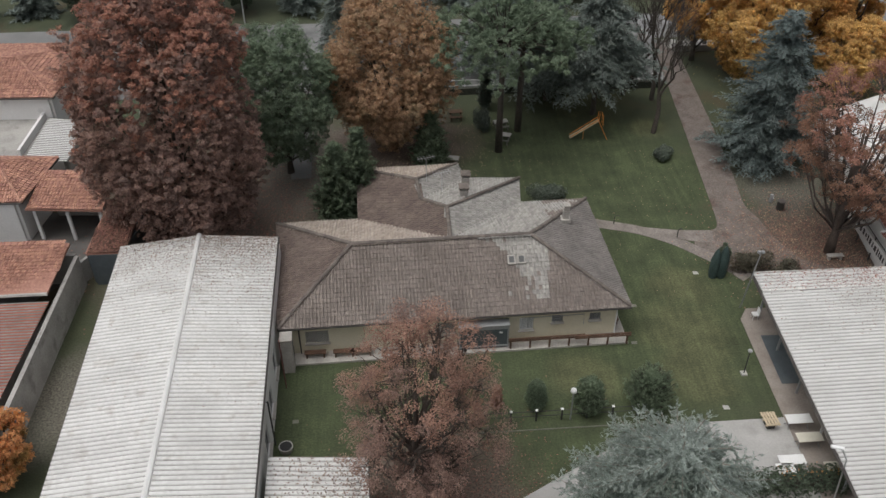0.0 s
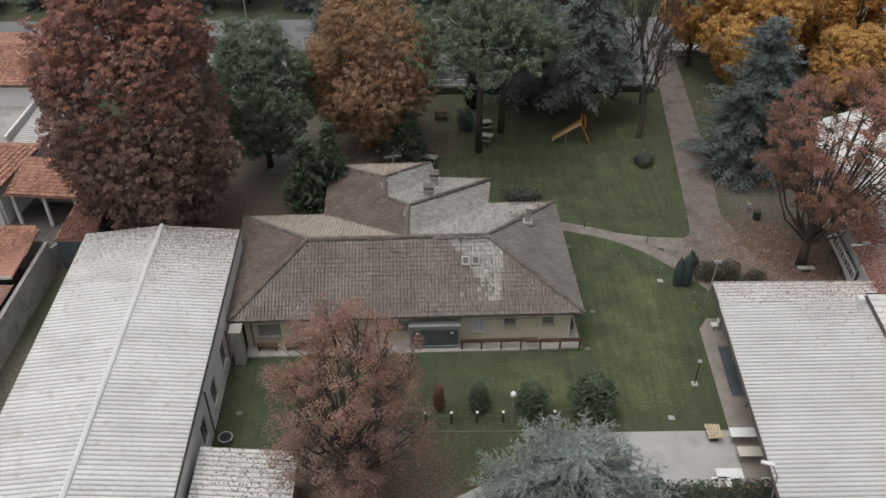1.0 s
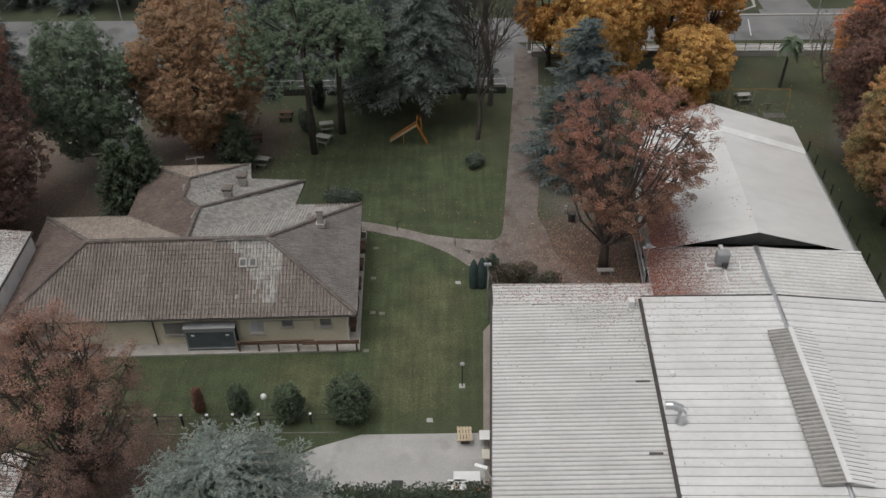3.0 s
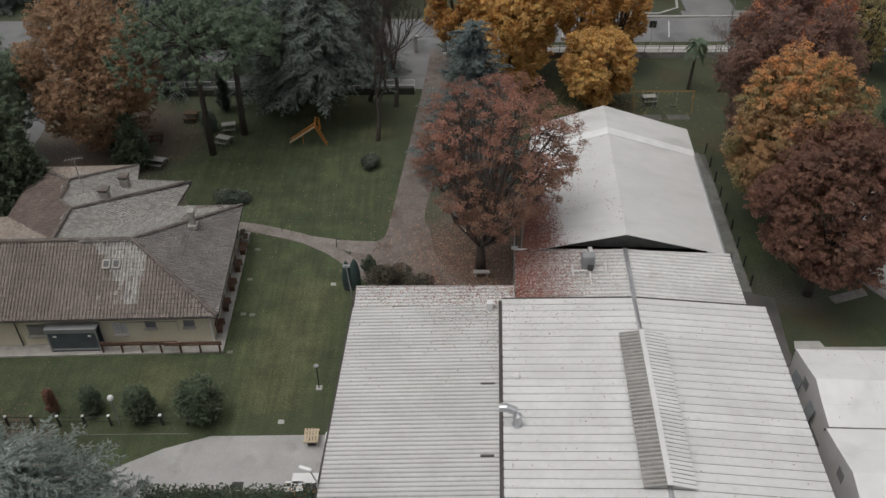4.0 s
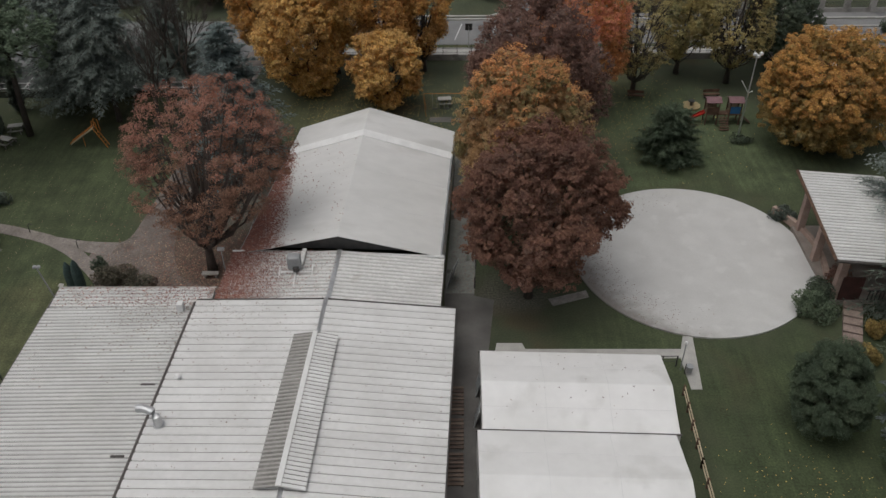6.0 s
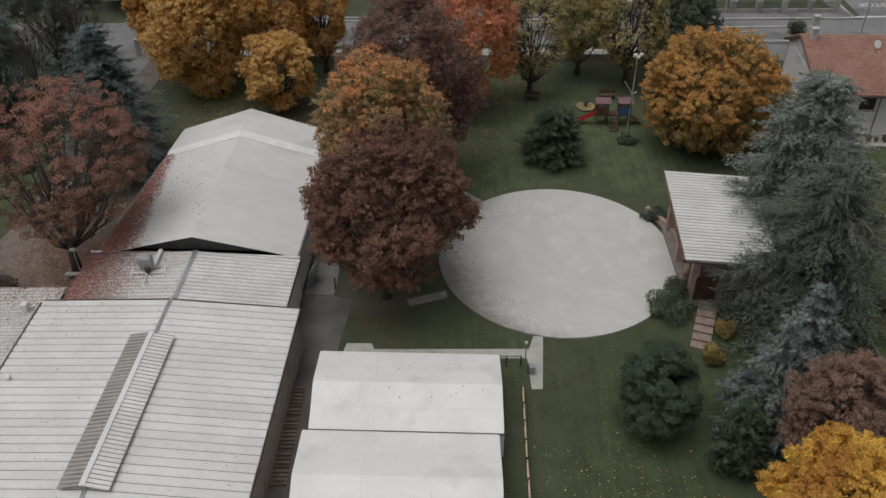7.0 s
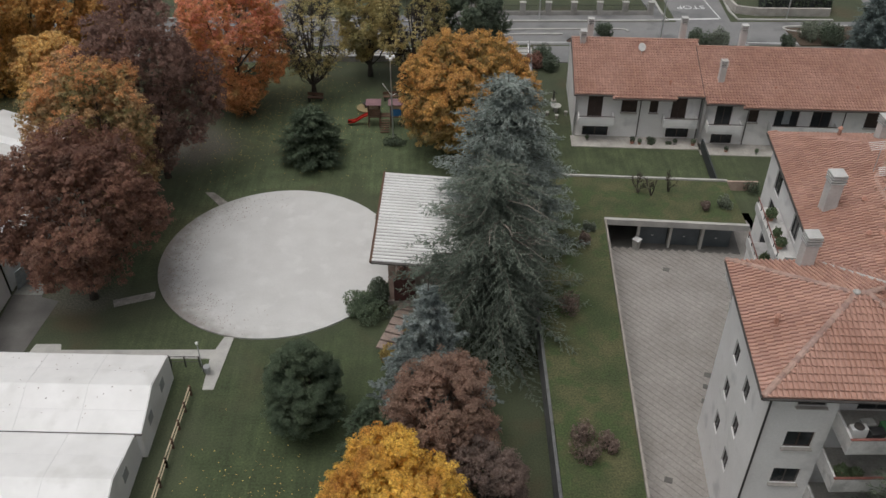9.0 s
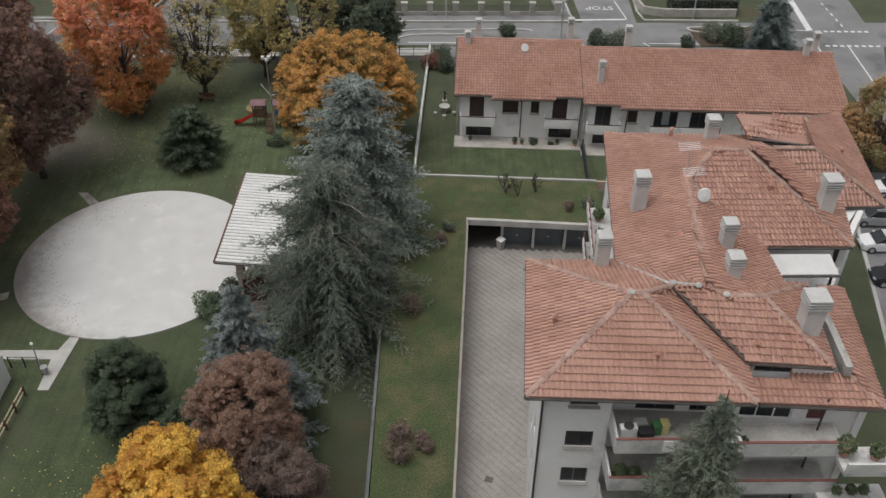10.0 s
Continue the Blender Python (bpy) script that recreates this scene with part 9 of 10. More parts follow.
# ---- park furniture and play ----
def park_things():
    t = thing("slide", (18.5, 71.1, 0), "orange metal playground slide with a ladder", "slide")
    part("chute", slabbed([(16.3, 71.0, 0.25), (18.9, 70.85, 2.1), (18.9, 71.35, 2.1), (16.3, 71.5, 0.25)], 0.06), ZINC_PALE, t)
    for y in (70.88, 71.4):
        part("side_rail", tubed([(16.3, y + 0.06, 0.42), (18.9, y - 0.05, 2.3)], 0.04, 5), ORANGE, t)
        part("ladder_rail", tubed([(18.9, y, 2.1), (19.9, y, 0.0)], 0.04, 5), ORANGE, t)
        part("grab_rail", tubed([(18.9, y, 2.1), (18.95, y, 2.9), (19.3, y, 2.75), (19.35, y, 1.6)], 0.035, 5), ORANGE, t)
    for k in range(6):
        u = (k + 0.6) / 6.5
        part("rung", tubed([(18.9 + u, 70.88, 2.1 * (1 - u)), (18.9 + u, 71.4, 2.1 * (1 - u))], 0.025, 5), ORANGE, t)
    part("leg", tubed([(17.6, 71.2, 1.1), (17.6, 71.2, 0)], 0.035, 5), ORANGE, t)

    WORN_LEG = material("mossy_concrete", (0.15, 0.15, 0.125), (0.21, 0.205, 0.18), scale=1.5, fine=14.0, grain=0.2)

    def picnic(x, y, rz, top, leg, label):
        m = pose(x, y, 0, 0, 0, rz)
        t = thing("picnic_table", (x, y, 0), label, "table", "park tables")

        def at(a, b, c):
            return tuple(m @ V(a, b, c))
        part("tabletop", boxed((at(0, 0, 0.74), (1.35, 0.7, 0.06), rz)), top, t)
        for s in (-1, 1):
            part("bench_board", boxed((at(0, 0.68 * s, 0.45), (1.35, 0.26, 0.05), rz)), leg, t)
            part("leg", boxed((at(0.5 * s, 0, 0.36), (0.1, 1.5, 0.08), rz), (at(0.5 * s, 0, 0.36), (0.1, 0.12, 0.7), rz)), leg, t)
            part("foot", boxed((at(0.5 * s, 0.7, 0.2), (0.1, 0.1, 0.42), rz), (at(0.5 * s, -0.7, 0.2), (0.1, 0.1, 0.42), rz)), leg, t)
    picnic(9.9, 73.9, 12, KERB, WORN_LEG, "pale concrete picnic table under the pines")
    picnic(9.9, 71.4, -20, KERB, WORN_LEG, "pale concrete picnic table by the pine trunk")
    picnic(4.6, 67.5, -15, KERB, WORN_LEG, "pale concrete picnic table behind the house")
    picnic(3.2, 72.0, 10, WOOD, WOOD, "dark wooden picnic table under the trees")
    picnic(5.6, 76.2, 0, WOOD, WOOD, "dark wooden picnic table near the park fence")
    for x, y, rz in ((80.1, 80.6, 5), (72.2, 80.4, -8)):
        t = thing("park_bench", (x, y, 0), "weathered wooden park bench", "bench", "park benches")
        part("seat", boxed(((x, y, 0.42), (1.7, 0.42, 0.06), rz)), WOOD, t)
        part("backrest", boxed(((x, y + 0.24, 0.7), (1.7, 0.05, 0.32), rz)), WOOD, t)
        for s in (-0.65, 0.65):
            part("leg", boxed(((x + s, y, 0.2), (0.08, 0.4, 0.4), rz)), DARK_METAL, t)
    t = thing("stone_bench", (34.1, 51.4, 0), "pale stone bench at the foot of the maple", "bench")
    part("seat", box(bmesh.new(), (34.1, 51.35, 0.4), (1.3, 0.42, 0.12), 0, 0.02), STONE, t)
    for s in (-0.45, 0.45):
        part("leg", boxed(((34.1 + s, 51.35, 0.17), (0.16, 0.36, 0.34))), STONE, t)
    t = thing("litter_bin", (32.3, 58.4, 0), "dark round litter bin on the grass", "bin")
    part("drum", drum(bmesh.new(), (32.3, 58.4, 0), 0.32, 0.8, 14), DARK_METAL, t)
    part("rim", drum(bmesh.new(), (32.3, 58.4, 0.8), 0.35, 0.06, 14), GUTTER, t)
    t = thing("fountain_post", (31.9, 59.5, 0), "small grey drinking-water post beside the path", "fountain")
    part("post", box(bmesh.new(), (31.9, 59.5, 0.4), (0.25, 0.25, 0.8), 0, 0.03), GREY_METAL, t)
    part("tap", tubed([(31.9, 59.3, 0.7), (31.9, 59.1, 0.65)], 0.03, 5), ZINC, t)
    # swings
    t = thing("swing_set", (53.2, 77.5, 0), "orange swing frame on the lawn", "swing")
    part("top_bar", tubed([(50.2, 77.5, 2.2), (56.3, 77.5, 2.2)], 0.022, 6), ORANGE, t)
    for x in (50.2, 56.3):
        for s in (-0.8, 0.8):
            part("leg", tubed([(x, 77.5, 2.2), (x + (0.2 if x < 53 else -0.2), 77.5 + s, 0)], 0.016, 6), ORANGE, t)
    for x in (51.3, 52.5, 54.4):
        sw = part("seat", boxed(((x, 77.5, 0.5), (0.5, 0.22, 0.05))), DARK_METAL, t)
        for s in (-0.22, 0.22):
            part("chain", tubed([(x + s, 77.5, 0.5), (x + s, 77.5, 2.2)], 0.012, 4), ZINC, sw)
    structure("play_mat", slabbed([(50.8, 75.6, 0.02), (53.0, 75.6, 0.02), (53.0, 76.6, 0.02), (50.8, 76.6, 0.02)], 0.04), DARK_ASPHALT, "grey rubber mat under the swings", "mat")
    structure("play_mat", slabbed([(53.6, 75.6, 0.02), (55.8, 75.6, 0.02), (55.8, 76.6, 0.02), (53.6, 76.6, 0.02)], 0.04), DARK_ASPHALT, "grey rubber mat under the swings", "mat")
    picnic(52.3, 79.2, 5, KERB, WORN_LEG, "pale concrete picnic table near the swings")
    # play tower
    t = thing("play_tower", (79.6, 75.4, 0), "wooden twin play tower with a red slide", "play tower")
    for x0, panel in ((78.7, WOOD), (80.9, BLUE)):
        for dx in (-0.55, 0.55):
            for dy in (-0.5, 0.5):
                part("post", boxed(((x0 + dx, 75.4 + dy, 1.3), (0.1, 0.1, 2.6))), WOOD, t)
        part("platform", boxed(((x0, 75.4, 1.15), (1.2, 1.1, 0.08))), WOOD, t)
        part("panel", boxed(((x0, 74.88, 1.65), (1.1, 0.05, 0.75))), panel, t)
        part("panel", boxed(((x0, 75.92, 1.65), (1.1, 0.05, 0.75))), PALE_WOOD, t)
        part("roof", slabbed([(x0 - 0.75, 74.7, 2.55), (x0 + 0.75, 74.7, 2.55), (x0 + 0.75, 75.4, 2.85), (x0 - 0.75, 75.4, 2.85)], 0.06), MAROON_PALE, t)
        part("roof", slabbed([(x0 - 0.75, 75.4, 2.85), (x0 + 0.75, 75.4, 2.85), (x0 + 0.75, 76.1, 2.55), (x0 - 0.75, 76.1, 2.55)], 0.06), MAROON_PALE, t)
    part("bridge", boxed(((79.8, 75.4, 1.1), (1.1, 0.8, 0.08))), WOOD, t)
    for k in range(6):
        part("step", boxed(((79.8, 74.6 - 0.18 * k, 1.0 - 0.17 * k), (0.9, 0.16, 0.05))), WOOD, t)
    sl = bmesh.new()
    prof = [(78.1, 1.15), (77.5, 0.85), (76.8, 0.4), (76.3, 0.28), (76.0, 0.28)]
    rows = [[sl.verts.new((x, 75.4 + dy, z + dz)) for dy, dz in ((-0.3, 0.16), (-0.24, 0.0), (0.24, 0.0), (0.3, 0.16))] for x, z in prof]
    for a, b in zip(rows, rows[1:]):
        for j in range(3):
            sl.faces.new((a[j], a[j + 1], b[j + 1], b[j]))
    bmesh.ops.solidify(sl, geom=sl.faces[:], thickness=0.04)
    part("slide_chute", sl, RED, t, "bright red plastic slide")
    part("ramp", slabbed([(81.4, 75.1, 1.1), (82.7, 75.0, 0.1), (82.7, 75.8, 0.1), (81.4, 75.7, 1.1)], 0.06), WOOD, t)
    t = thing("roundabout", (77.6, 78.6, 0), "yellowish wooden playground roundabout", "roundabout")
    part("deck", drum(bmesh.new(), (77.6, 78.6, 0.1), 0.95, 0.12, 20), OCHRE_WOOD, t)
    part("hub", drum(bmesh.new(), (77.6, 78.6, 0), 0.12, 0.7, 10), DARK_METAL, t)
    part("hand_ring", drum(bmesh.new(), (77.6, 78.6, 0.68), 0.35, 0.05, 14), DARK_METAL, t)


ZINC_PALE = material("worn_steel_chute", (0.42, 0.36, 0.24), (0.5, 0.44, 0.31), scale=1.0, rough=0.45, fine=8.0, grain=0.1)
MAROON_PALE = material("faded_maroon_board", (0.17, 0.09, 0.10), (0.22, 0.12, 0.13), rough=0.7, fine=10.0, grain=0.1)
OCHRE_WOOD = material("ochre_wood", (0.28, 0.22, 0.11), (0.36, 0.28, 0.15), rough=0.7, fine=10.0, grain=0.15)
park_things()


def small_garden_things():
    """Things behind the terraced houses and in the alley."""
    t = thing("garden_table", (97.15, 78.0, 0), "round pale stone garden table on the lawn", "table")
    part("top", drum(bmesh.new(), (97.15, 78.0, 0.68), 0.55, 0.08, 20), KERB, t)
    part("pedestal", drum(bmesh.new(), (97.15, 78.0, 0), 0.22, 0.69, 12, 0.16), STONE, t)
    for x, y in ((96.2, 77.2), (98.1, 77.3), (97.1, 76.6)):
        c = thing("garden_stool", (x, y, 0), "low pale stone stool beside the garden table", "stool", "garden stools")
        part("seat", drum(bmesh.new(), (x, y, 0.36), 0.2, 0.07, 14), KERB, c)
        part("foot", drum(bmesh.new(), (x, y, 0), 0.12, 0.37, 10), STONE, c)
    t = thing("garden_pump", (97.2, 80.4, 0), "dark metal garden water pump on a stone foot", "pump")
    part("foot", boxed(((97.2, 80.4, 0.06), (0.5, 0.5, 0.12))), STONE, t)
    part("column", tubed([(97.2, 80.4, 0.1), (97.2, 80.4, 1.2)], [0.1, 0.07], 8), DARK_METAL, t)
    part("spout", tubed([(97.2, 80.4, 0.95), (97.45, 80.3, 0.95), (97.5, 80.28, 0.8)], 0.04, 6), DARK_METAL, t)
    part("lever", tubed([(97.2, 80.4, 1.2), (96.8, 80.5, 1.0), (96.7, 80.55, 0.7)], 0.025, 5), DARK_METAL, t)
    rng = np.random.default_rng(5)
    for k, (x, y, r) in enumerate(((99.6, 72.3, 0.15), (103.9, 71.6, 0.22), (104.6, 71.5, 0.16), (108.0, 71.4, 0.17), (109.7, 71.2, 0.2), (112.6, 70.0, 0.18), (115.4, 69.6, 0.16))):
        t = thing("flowerpot", (x, y, 0.06), "small potted plant on the stone terrace", "plant", "terrace pots")
        part("pot", drum(bmesh.new(), (x, y, 0.06), r * 0.7, r * 1.3, 12, r), OLD_TERRACOTTA if k % 3 else KERB, t)
        d = unit(rng, 220)
        v, f = leaf_tris(rng, np.array([x, y, 0.1 + r * 2.1]) + d * r * 1.15, d + np.array([0, 0, 0.5]), 0.11)
        raw("foliage", v, f, HEDGE if k % 2 else GREEN, t)
    for k, y0 in enumerate((38.4, 35.6, 32.8)):
        t = thing("duckboard", (53.25, y0, 0.02), "worn brown wooden duckboard beside the barn wall", "duckboard", "alley duckboards")
        for x in (-0.42, 0.42):
            part("bearer", boxed(((53.25 - 0.04 * k + x, y0, 0.06), (0.09, 2.5, 0.08))), FADED_BOARD, t)
        for j in range(8):
            part("slat", boxed(((53.25 - 0.04 * k, y0 - 1.12 + 0.32 * j, 0.12), (1.05, 0.2, 0.04))), FADED_BOARD, t)
    for x, y, rz, w, h in ((53.05, 50.6, 70, 1.6, 1.9), (54.75, 39.4, 88, 1.2, 1.4), (54.6, 36.6, 86, 0.9, 1.5)):
        t = thing("leaning_panel", (x, y, 0.02), "pale plastic panel leaning against the wall", "panel", "leaning panels")
        m = pose(x, y, h / 2, 12, 0, rz)
        part("sheet", box(bmesh.new(), (0, 0, 0), (w, 0.04, h), m=m), PALE_GLASS, t)
        for sx in (-1, 1):
            part("edge", box(bmesh.new(), (sx * w / 2, 0, 0), (0.06, 0.06, h), m=m), GREY_METAL, t)
    t = thing("litter_bin", (69.2, 40.9, 0), "small grey park bin beside the footpath", "bin")
    part("bucket", drum(bmesh.new(), (69.2, 40.9, 0.25), 0.2, 0.55, 12, 0.25), GREY_METAL, t)
    part("pole", tubed([(68.93, 40.9, 0), (68.93, 40.9, 1.0)], 0.03, 6), DARK_METAL, t)


FADED_BOARD = material("faded_brown_board", (0.13, 0.095, 0.075), (0.19, 0.145, 0.118), scale=1.5, fine=14.0, grain=0.25, rand="object", amount=0.2)
small_garden_things()


# ---- terrace furniture ----
def terrace():
    for x, y, w, lab in ((24.55, 34.7, 1.6, "white folding table under the barn's eaves"), (24.65, 33.2, 1.6, "cream folding table under the barn's eaves"), (22.9, 31.55, 1.6, "white trestle table on the terrace"),
                         (25.4, 30.9, 1.4, "pale trestle table under the eaves"), (22.3, 30.95, 1.1, "small white table beside the hedge")):
        t = thing("folding_table", (x, y, 0.05), lab, "table", "terrace tables")
        part("tabletop", box(bmesh.new(), (x, y, 0.79), (w, 0.75, 0.05), 0, 0.015), WHITE_PAINT if "white" in lab else PALE_BOARD, t)
        for s in (-1, 1):
            part("leg", tubed([(x + s * w * 0.42, y - 0.3, 0.05), (x + s * w * 0.3, y + 0.3, 0.77)], 0.02, 5), GREY_METAL, t)
            part("leg", tubed([(x + s * w * 0.42, y + 0.3, 0.05), (x + s * w * 0.3, y - 0.3, 0.77)], 0.02, 5), GREY_METAL, t)
    t = thing("pallet", (22.8, 34.9, 0.04), "wooden pallet leaning on a small stand", "pallet")
    for k in range(5):
        part("slat", boxed(((22.45 + 0.19 * k, 34.95, 0.62), (0.14, 1.15, 0.03), 4)), PALE_WOOD, t)
    for y in (34.5, 34.95, 35.4):
        part("bearer", boxed(((22.83, y, 0.55), (0.95, 0.1, 0.1), 4)), PALE_WOOD, t)
    part("stand", boxed(((22.83, 34.9, 0.27), (0.5, 0.6, 0.46), 4)), DARK_METAL, t)
    structure("floor_mat", slabbed([(25.2, 43.1, 0.062), (27.2, 43.0, 0.062), (27.1, 38.3, 0.062), (25.0, 38.4, 0.062)], 0.02), BLUE_GREY, "dark blue-grey outdoor mat on the walkway", "mat")
    for x, y in ((12.9, 31.7), (18.7, 31.55)):
        structure("drain_cover", slabbed([(x - 0.35, y - 0.3, 0.05), (x + 0.35, y - 0.3, 0.05), (x + 0.35, y + 0.3, 0.05), (x - 0.35, y + 0.3, 0.05)], 0.02), DARK_METAL, "dark metal drain cover", "drain")
    for x, y, r in ((25.35, 44.9, 0), (27.0, 37.2, 1)):
        t = thing("garden_chair", (x, y, 0.05), "white metal garden chair under the eaves", "chair")
        part("seat", boxed(((x, y, 0.48), (0.45, 0.45, 0.04))), WHITE_PAINT, t)
        part("backrest", boxed(((x + 0.22, y, 0.75), (0.04, 0.45, 0.5))), WHITE_PAINT, t)
        for a in (-0.18, 0.18):
            for b in (-0.18, 0.18):
                part("leg", tubed([(x + a, y + b, 0.05), (x + a, y + b, 0.47)], 0.018, 4), WHITE_PAINT, t)
    for x, y in ((20.6, 36.6), (22.6, 50.4)):
        structure("manhole_cover", slabbed([(x - 0.2, y - 0.16, 0.02), (x + 0.22, y - 0.18, 0.02), (x + 0.18, y + 0.16, 0.02), (x - 0.2, y + 0.18, 0.02)], 0.04), KERB, "small concrete cover in the lawn", "cover")
    for x, y in ((16.2, 47.0), (16.9, 46.9), (16.0, 51.0), (15.95, 54.8), (-7.6, 37.2), (16.0, 43.0)):
        structure("stepping_stone", slabbed([(x - 0.2, y - 0.15, 0.02), (x + 0.2, y - 0.15, 0.02), (x + 0.2, y + 0.15, 0.02), (x - 0.2, y + 0.15, 0.02)], 0.04), WORN_STONE, "small stone slab set in the lawn", "slab")
    t = thing("umbrella_base", (-8.0, 34.9, 0), "round pale flowerpot at the barn wall", "pot")
    part("pot", drum(bmesh.new(), (-8.0, 34.9, 0), 0.38, 0.4, 16, 0.46), KERB, t)
    part("soil", drum(bmesh.new(), (-8.0, 34.9, 0.38), 0.38, 0.03, 16), BLACK, t)
    # banner with unreadable marks along the link hall
    def banner(a, b, z0, z1, n, label):
        a, b = V(*a, 0), V(*b, 0)
        al = (b - a).normalized()
        out = V(al.y, -al.x, 0)
        rz = math.degrees(math.atan2(al.y, al.x))
        c = (a + b) / 2
        t = thing("banner", (c.x, c.y, z0), label, "banner")
        part("cloth", boxed(((c.x, c.y, (z0 + z1) / 2), ((b - a).length, 0.04, z1 - z0), rz)), WHITE_PAINT, t)
        rng = random.Random(3)
        u = 0.3
        while u < (b - a).length - 0.4:
            w = rng.uniform(0.15, 0.4)
            h = (z1 - z0) * rng.uniform(0.25, 0.5)
            for s in (1, -1):
                p = a + al * (u + w / 2) + out * (0.024 * s)
                part("mark", boxed(((p.x, p.y, (z0 + z1) / 2 + 0.1), (w, 0.01, h), rz)), DARK_METAL, t)
            u += w + rng.uniform(0.1, 0.25)
    banner((36.5, 48.6), (36.9, 56.0), 0.9, 2.1, 1, "long white banner with dark unreadable marks")
    post_fence("mesh_fence", [(36.6, 48.6), (37.0, 56.0)], "dark metal frame behind the white banner", DARK_METAL, DARK_METAL, 2.3, 2.4, (2.25,), 0.04)
    banner((14.92, 45.2), (14.55, 52.0), 1.2, 1.9, 1, "white banner with dark unreadable marks on the house wall")


PALE_BOARD = material("cream_board", (0.58, 0.55, 0.46), (0.66, 0.63, 0.54), rough=0.6, fine=8.0, grain=0.05)
terrace()


def roof_things():
    t = thing("roof_box", (34.35, 43.55, 3.5), "small white vent box on the metal roof", "vent")
    part("case", box(bmesh.new(), (34.35, 43.55, 3.85), (0.42, 0.5, 0.75), 0, 0.03), WHITE_PAINT, t)
    t = thing("flue_pipe", (35.6, 33.2, 3.6), "grey zinc flue pipe with an elbow", "flue")
    part("pipe", tubed([(35.6, 33.2, 3.5), (35.55, 33.2, 4.5), (35.4, 33.25, 4.85), (34.9, 33.35, 5.0), (34.5, 33.4, 4.95)], 0.26, 12), ZINC, t)
    part("collar", drum(bmesh.new(), (35.6, 33.2, 3.55), 0.36, 0.2, 14), ZINC, t)
    t = thing("roof_vent", (35.8, 36.95, 3.65), "small white roof vent cap", "vent")
    part("stub", drum(bmesh.new(), (35.8, 36.95, 3.6), 0.12, 0.35, 12), WHITE_PAINT, t)
    part("cap", drum(bmesh.new(), (35.8, 36.95, 3.95), 0.22, 0.12, 12, 0.12), WHITE_PAINT, t)


roof_things()


# ---- cars ----
def car(at, rz, paint, label, scale=1.0):
    m = pose(*at, 0, 0, rz)
    t = thing("car", at, label, "car", "parked cars")
    bm = bmesh.new()
    secs = [(-2.05, 0.45, 0.62, 0.72), (-1.95, 0.3, 0.86, 0.80), (-1.2, 0.25, 0.95, 0.86), (-0.3, 0.24, 0.98, 0.87), (0.8, 0.24, 0.96, 0.87), (1.6, 0.27, 0.86, 0.82), (2.0, 0.32, 0.72, 0.74), (2.1, 0.42, 0.58, 0.66)]
    rows = []
    for x, z0, z1, w in secs:
        rows.append([bm.verts.new(m @ V(x, y, z)) for y, z in ((-w, z0), (-w, (z0 + z1) / 2 + 0.08), (-w * 0.93, z1), (w * 0.93, z1), (w, (z0 + z1) / 2 + 0.08), (w, z0))])
    for a, b in zip(rows, rows[1:]):
        for j in range(6):
            bm.faces.new((a[j], a[(j + 1) % 6], b[(j + 1) % 6], b[j]))
    bm.faces.new(rows[0])
    bm.faces.new(rows[-1][::-1])
    body = part("body", bm, paint, t, smooth=False)
    bm = bmesh.new()
    secs = [(-1.85, 0.86, 0.9, 0.74), (-1.35, 0.9, 1.4, 0.60), (-0.4, 0.9, 1.5, 0.62), (0.35, 0.9, 1.45, 0.62), (1.15, 0.9, 0.95, 0.72)]
    rows = [[bm.verts.new(m @ V(x, y, z)) for y, z in ((-0.78, z0), (-w, z1), (w, z1), (0.78, z0))] for x, z0, z1, w in secs]
    for a, b in zip(rows, rows[1:]):
        for j in range(3):
            bm.faces.new((a[j], a[j + 1], b[j + 1], b[j]))
    part("glasshouse", bm, GLASS, t)
    bm = bmesh.new()
    q = [(-1.38, 1.405, 0.59), (-0.4, 1.515, 0.6), (0.38, 1.455, 0.6)]
    rows = [[bm.verts.new(m @ V(x, y, z)) for y in (-w, 0, w)] for x, z, w in q]
    for a, b in zip(rows, rows[1:]):
        for j in range(2):
            bm.faces.new((a[j], a[j + 1], b[j + 1], b[j]))
    bmesh.ops.solidify(bm, geom=bm.faces[:], thickness=0.03)
    part("roof", bm, paint, t)
    for x in (-1.3, 1.3):
        for y in (-0.8, 0.8):
            w = drum(bmesh.new(), (0, 0, -0.1), 0.32, 0.2, 16)
            bmesh.ops.transform(w, matrix=m @ pose(x, y, 0.32, 90, 0, 0), verts=w.verts)
            wh = part("wheel", w, BLACK, t)
            w = drum(bmesh.new(), (0, 0, -0.11), 0.19, 0.22, 12)
            bmesh.ops.transform(w, matrix=m @ pose(x, y, 0.32, 90, 0, 0), verts=w.verts)
            part("rim", w, ZINC, wh)
    for y in (-0.55, 0.55):
        part("headlight", box(bmesh.new(), (2.0, y, 0.66), (0.18, 0.35, 0.14), m=m), PALE_GLASS, body)
        part("tail_light", box(bmesh.new(), (-2.0, y, 0.74), (0.12, 0.32, 0.14), m=m), RED, body)
    for s in (-1, 1):
        part("mirror", box(bmesh.new(), (0.75, 0.92 * s, 0.98), (0.14, 0.16, 0.12), m=m), paint, body)


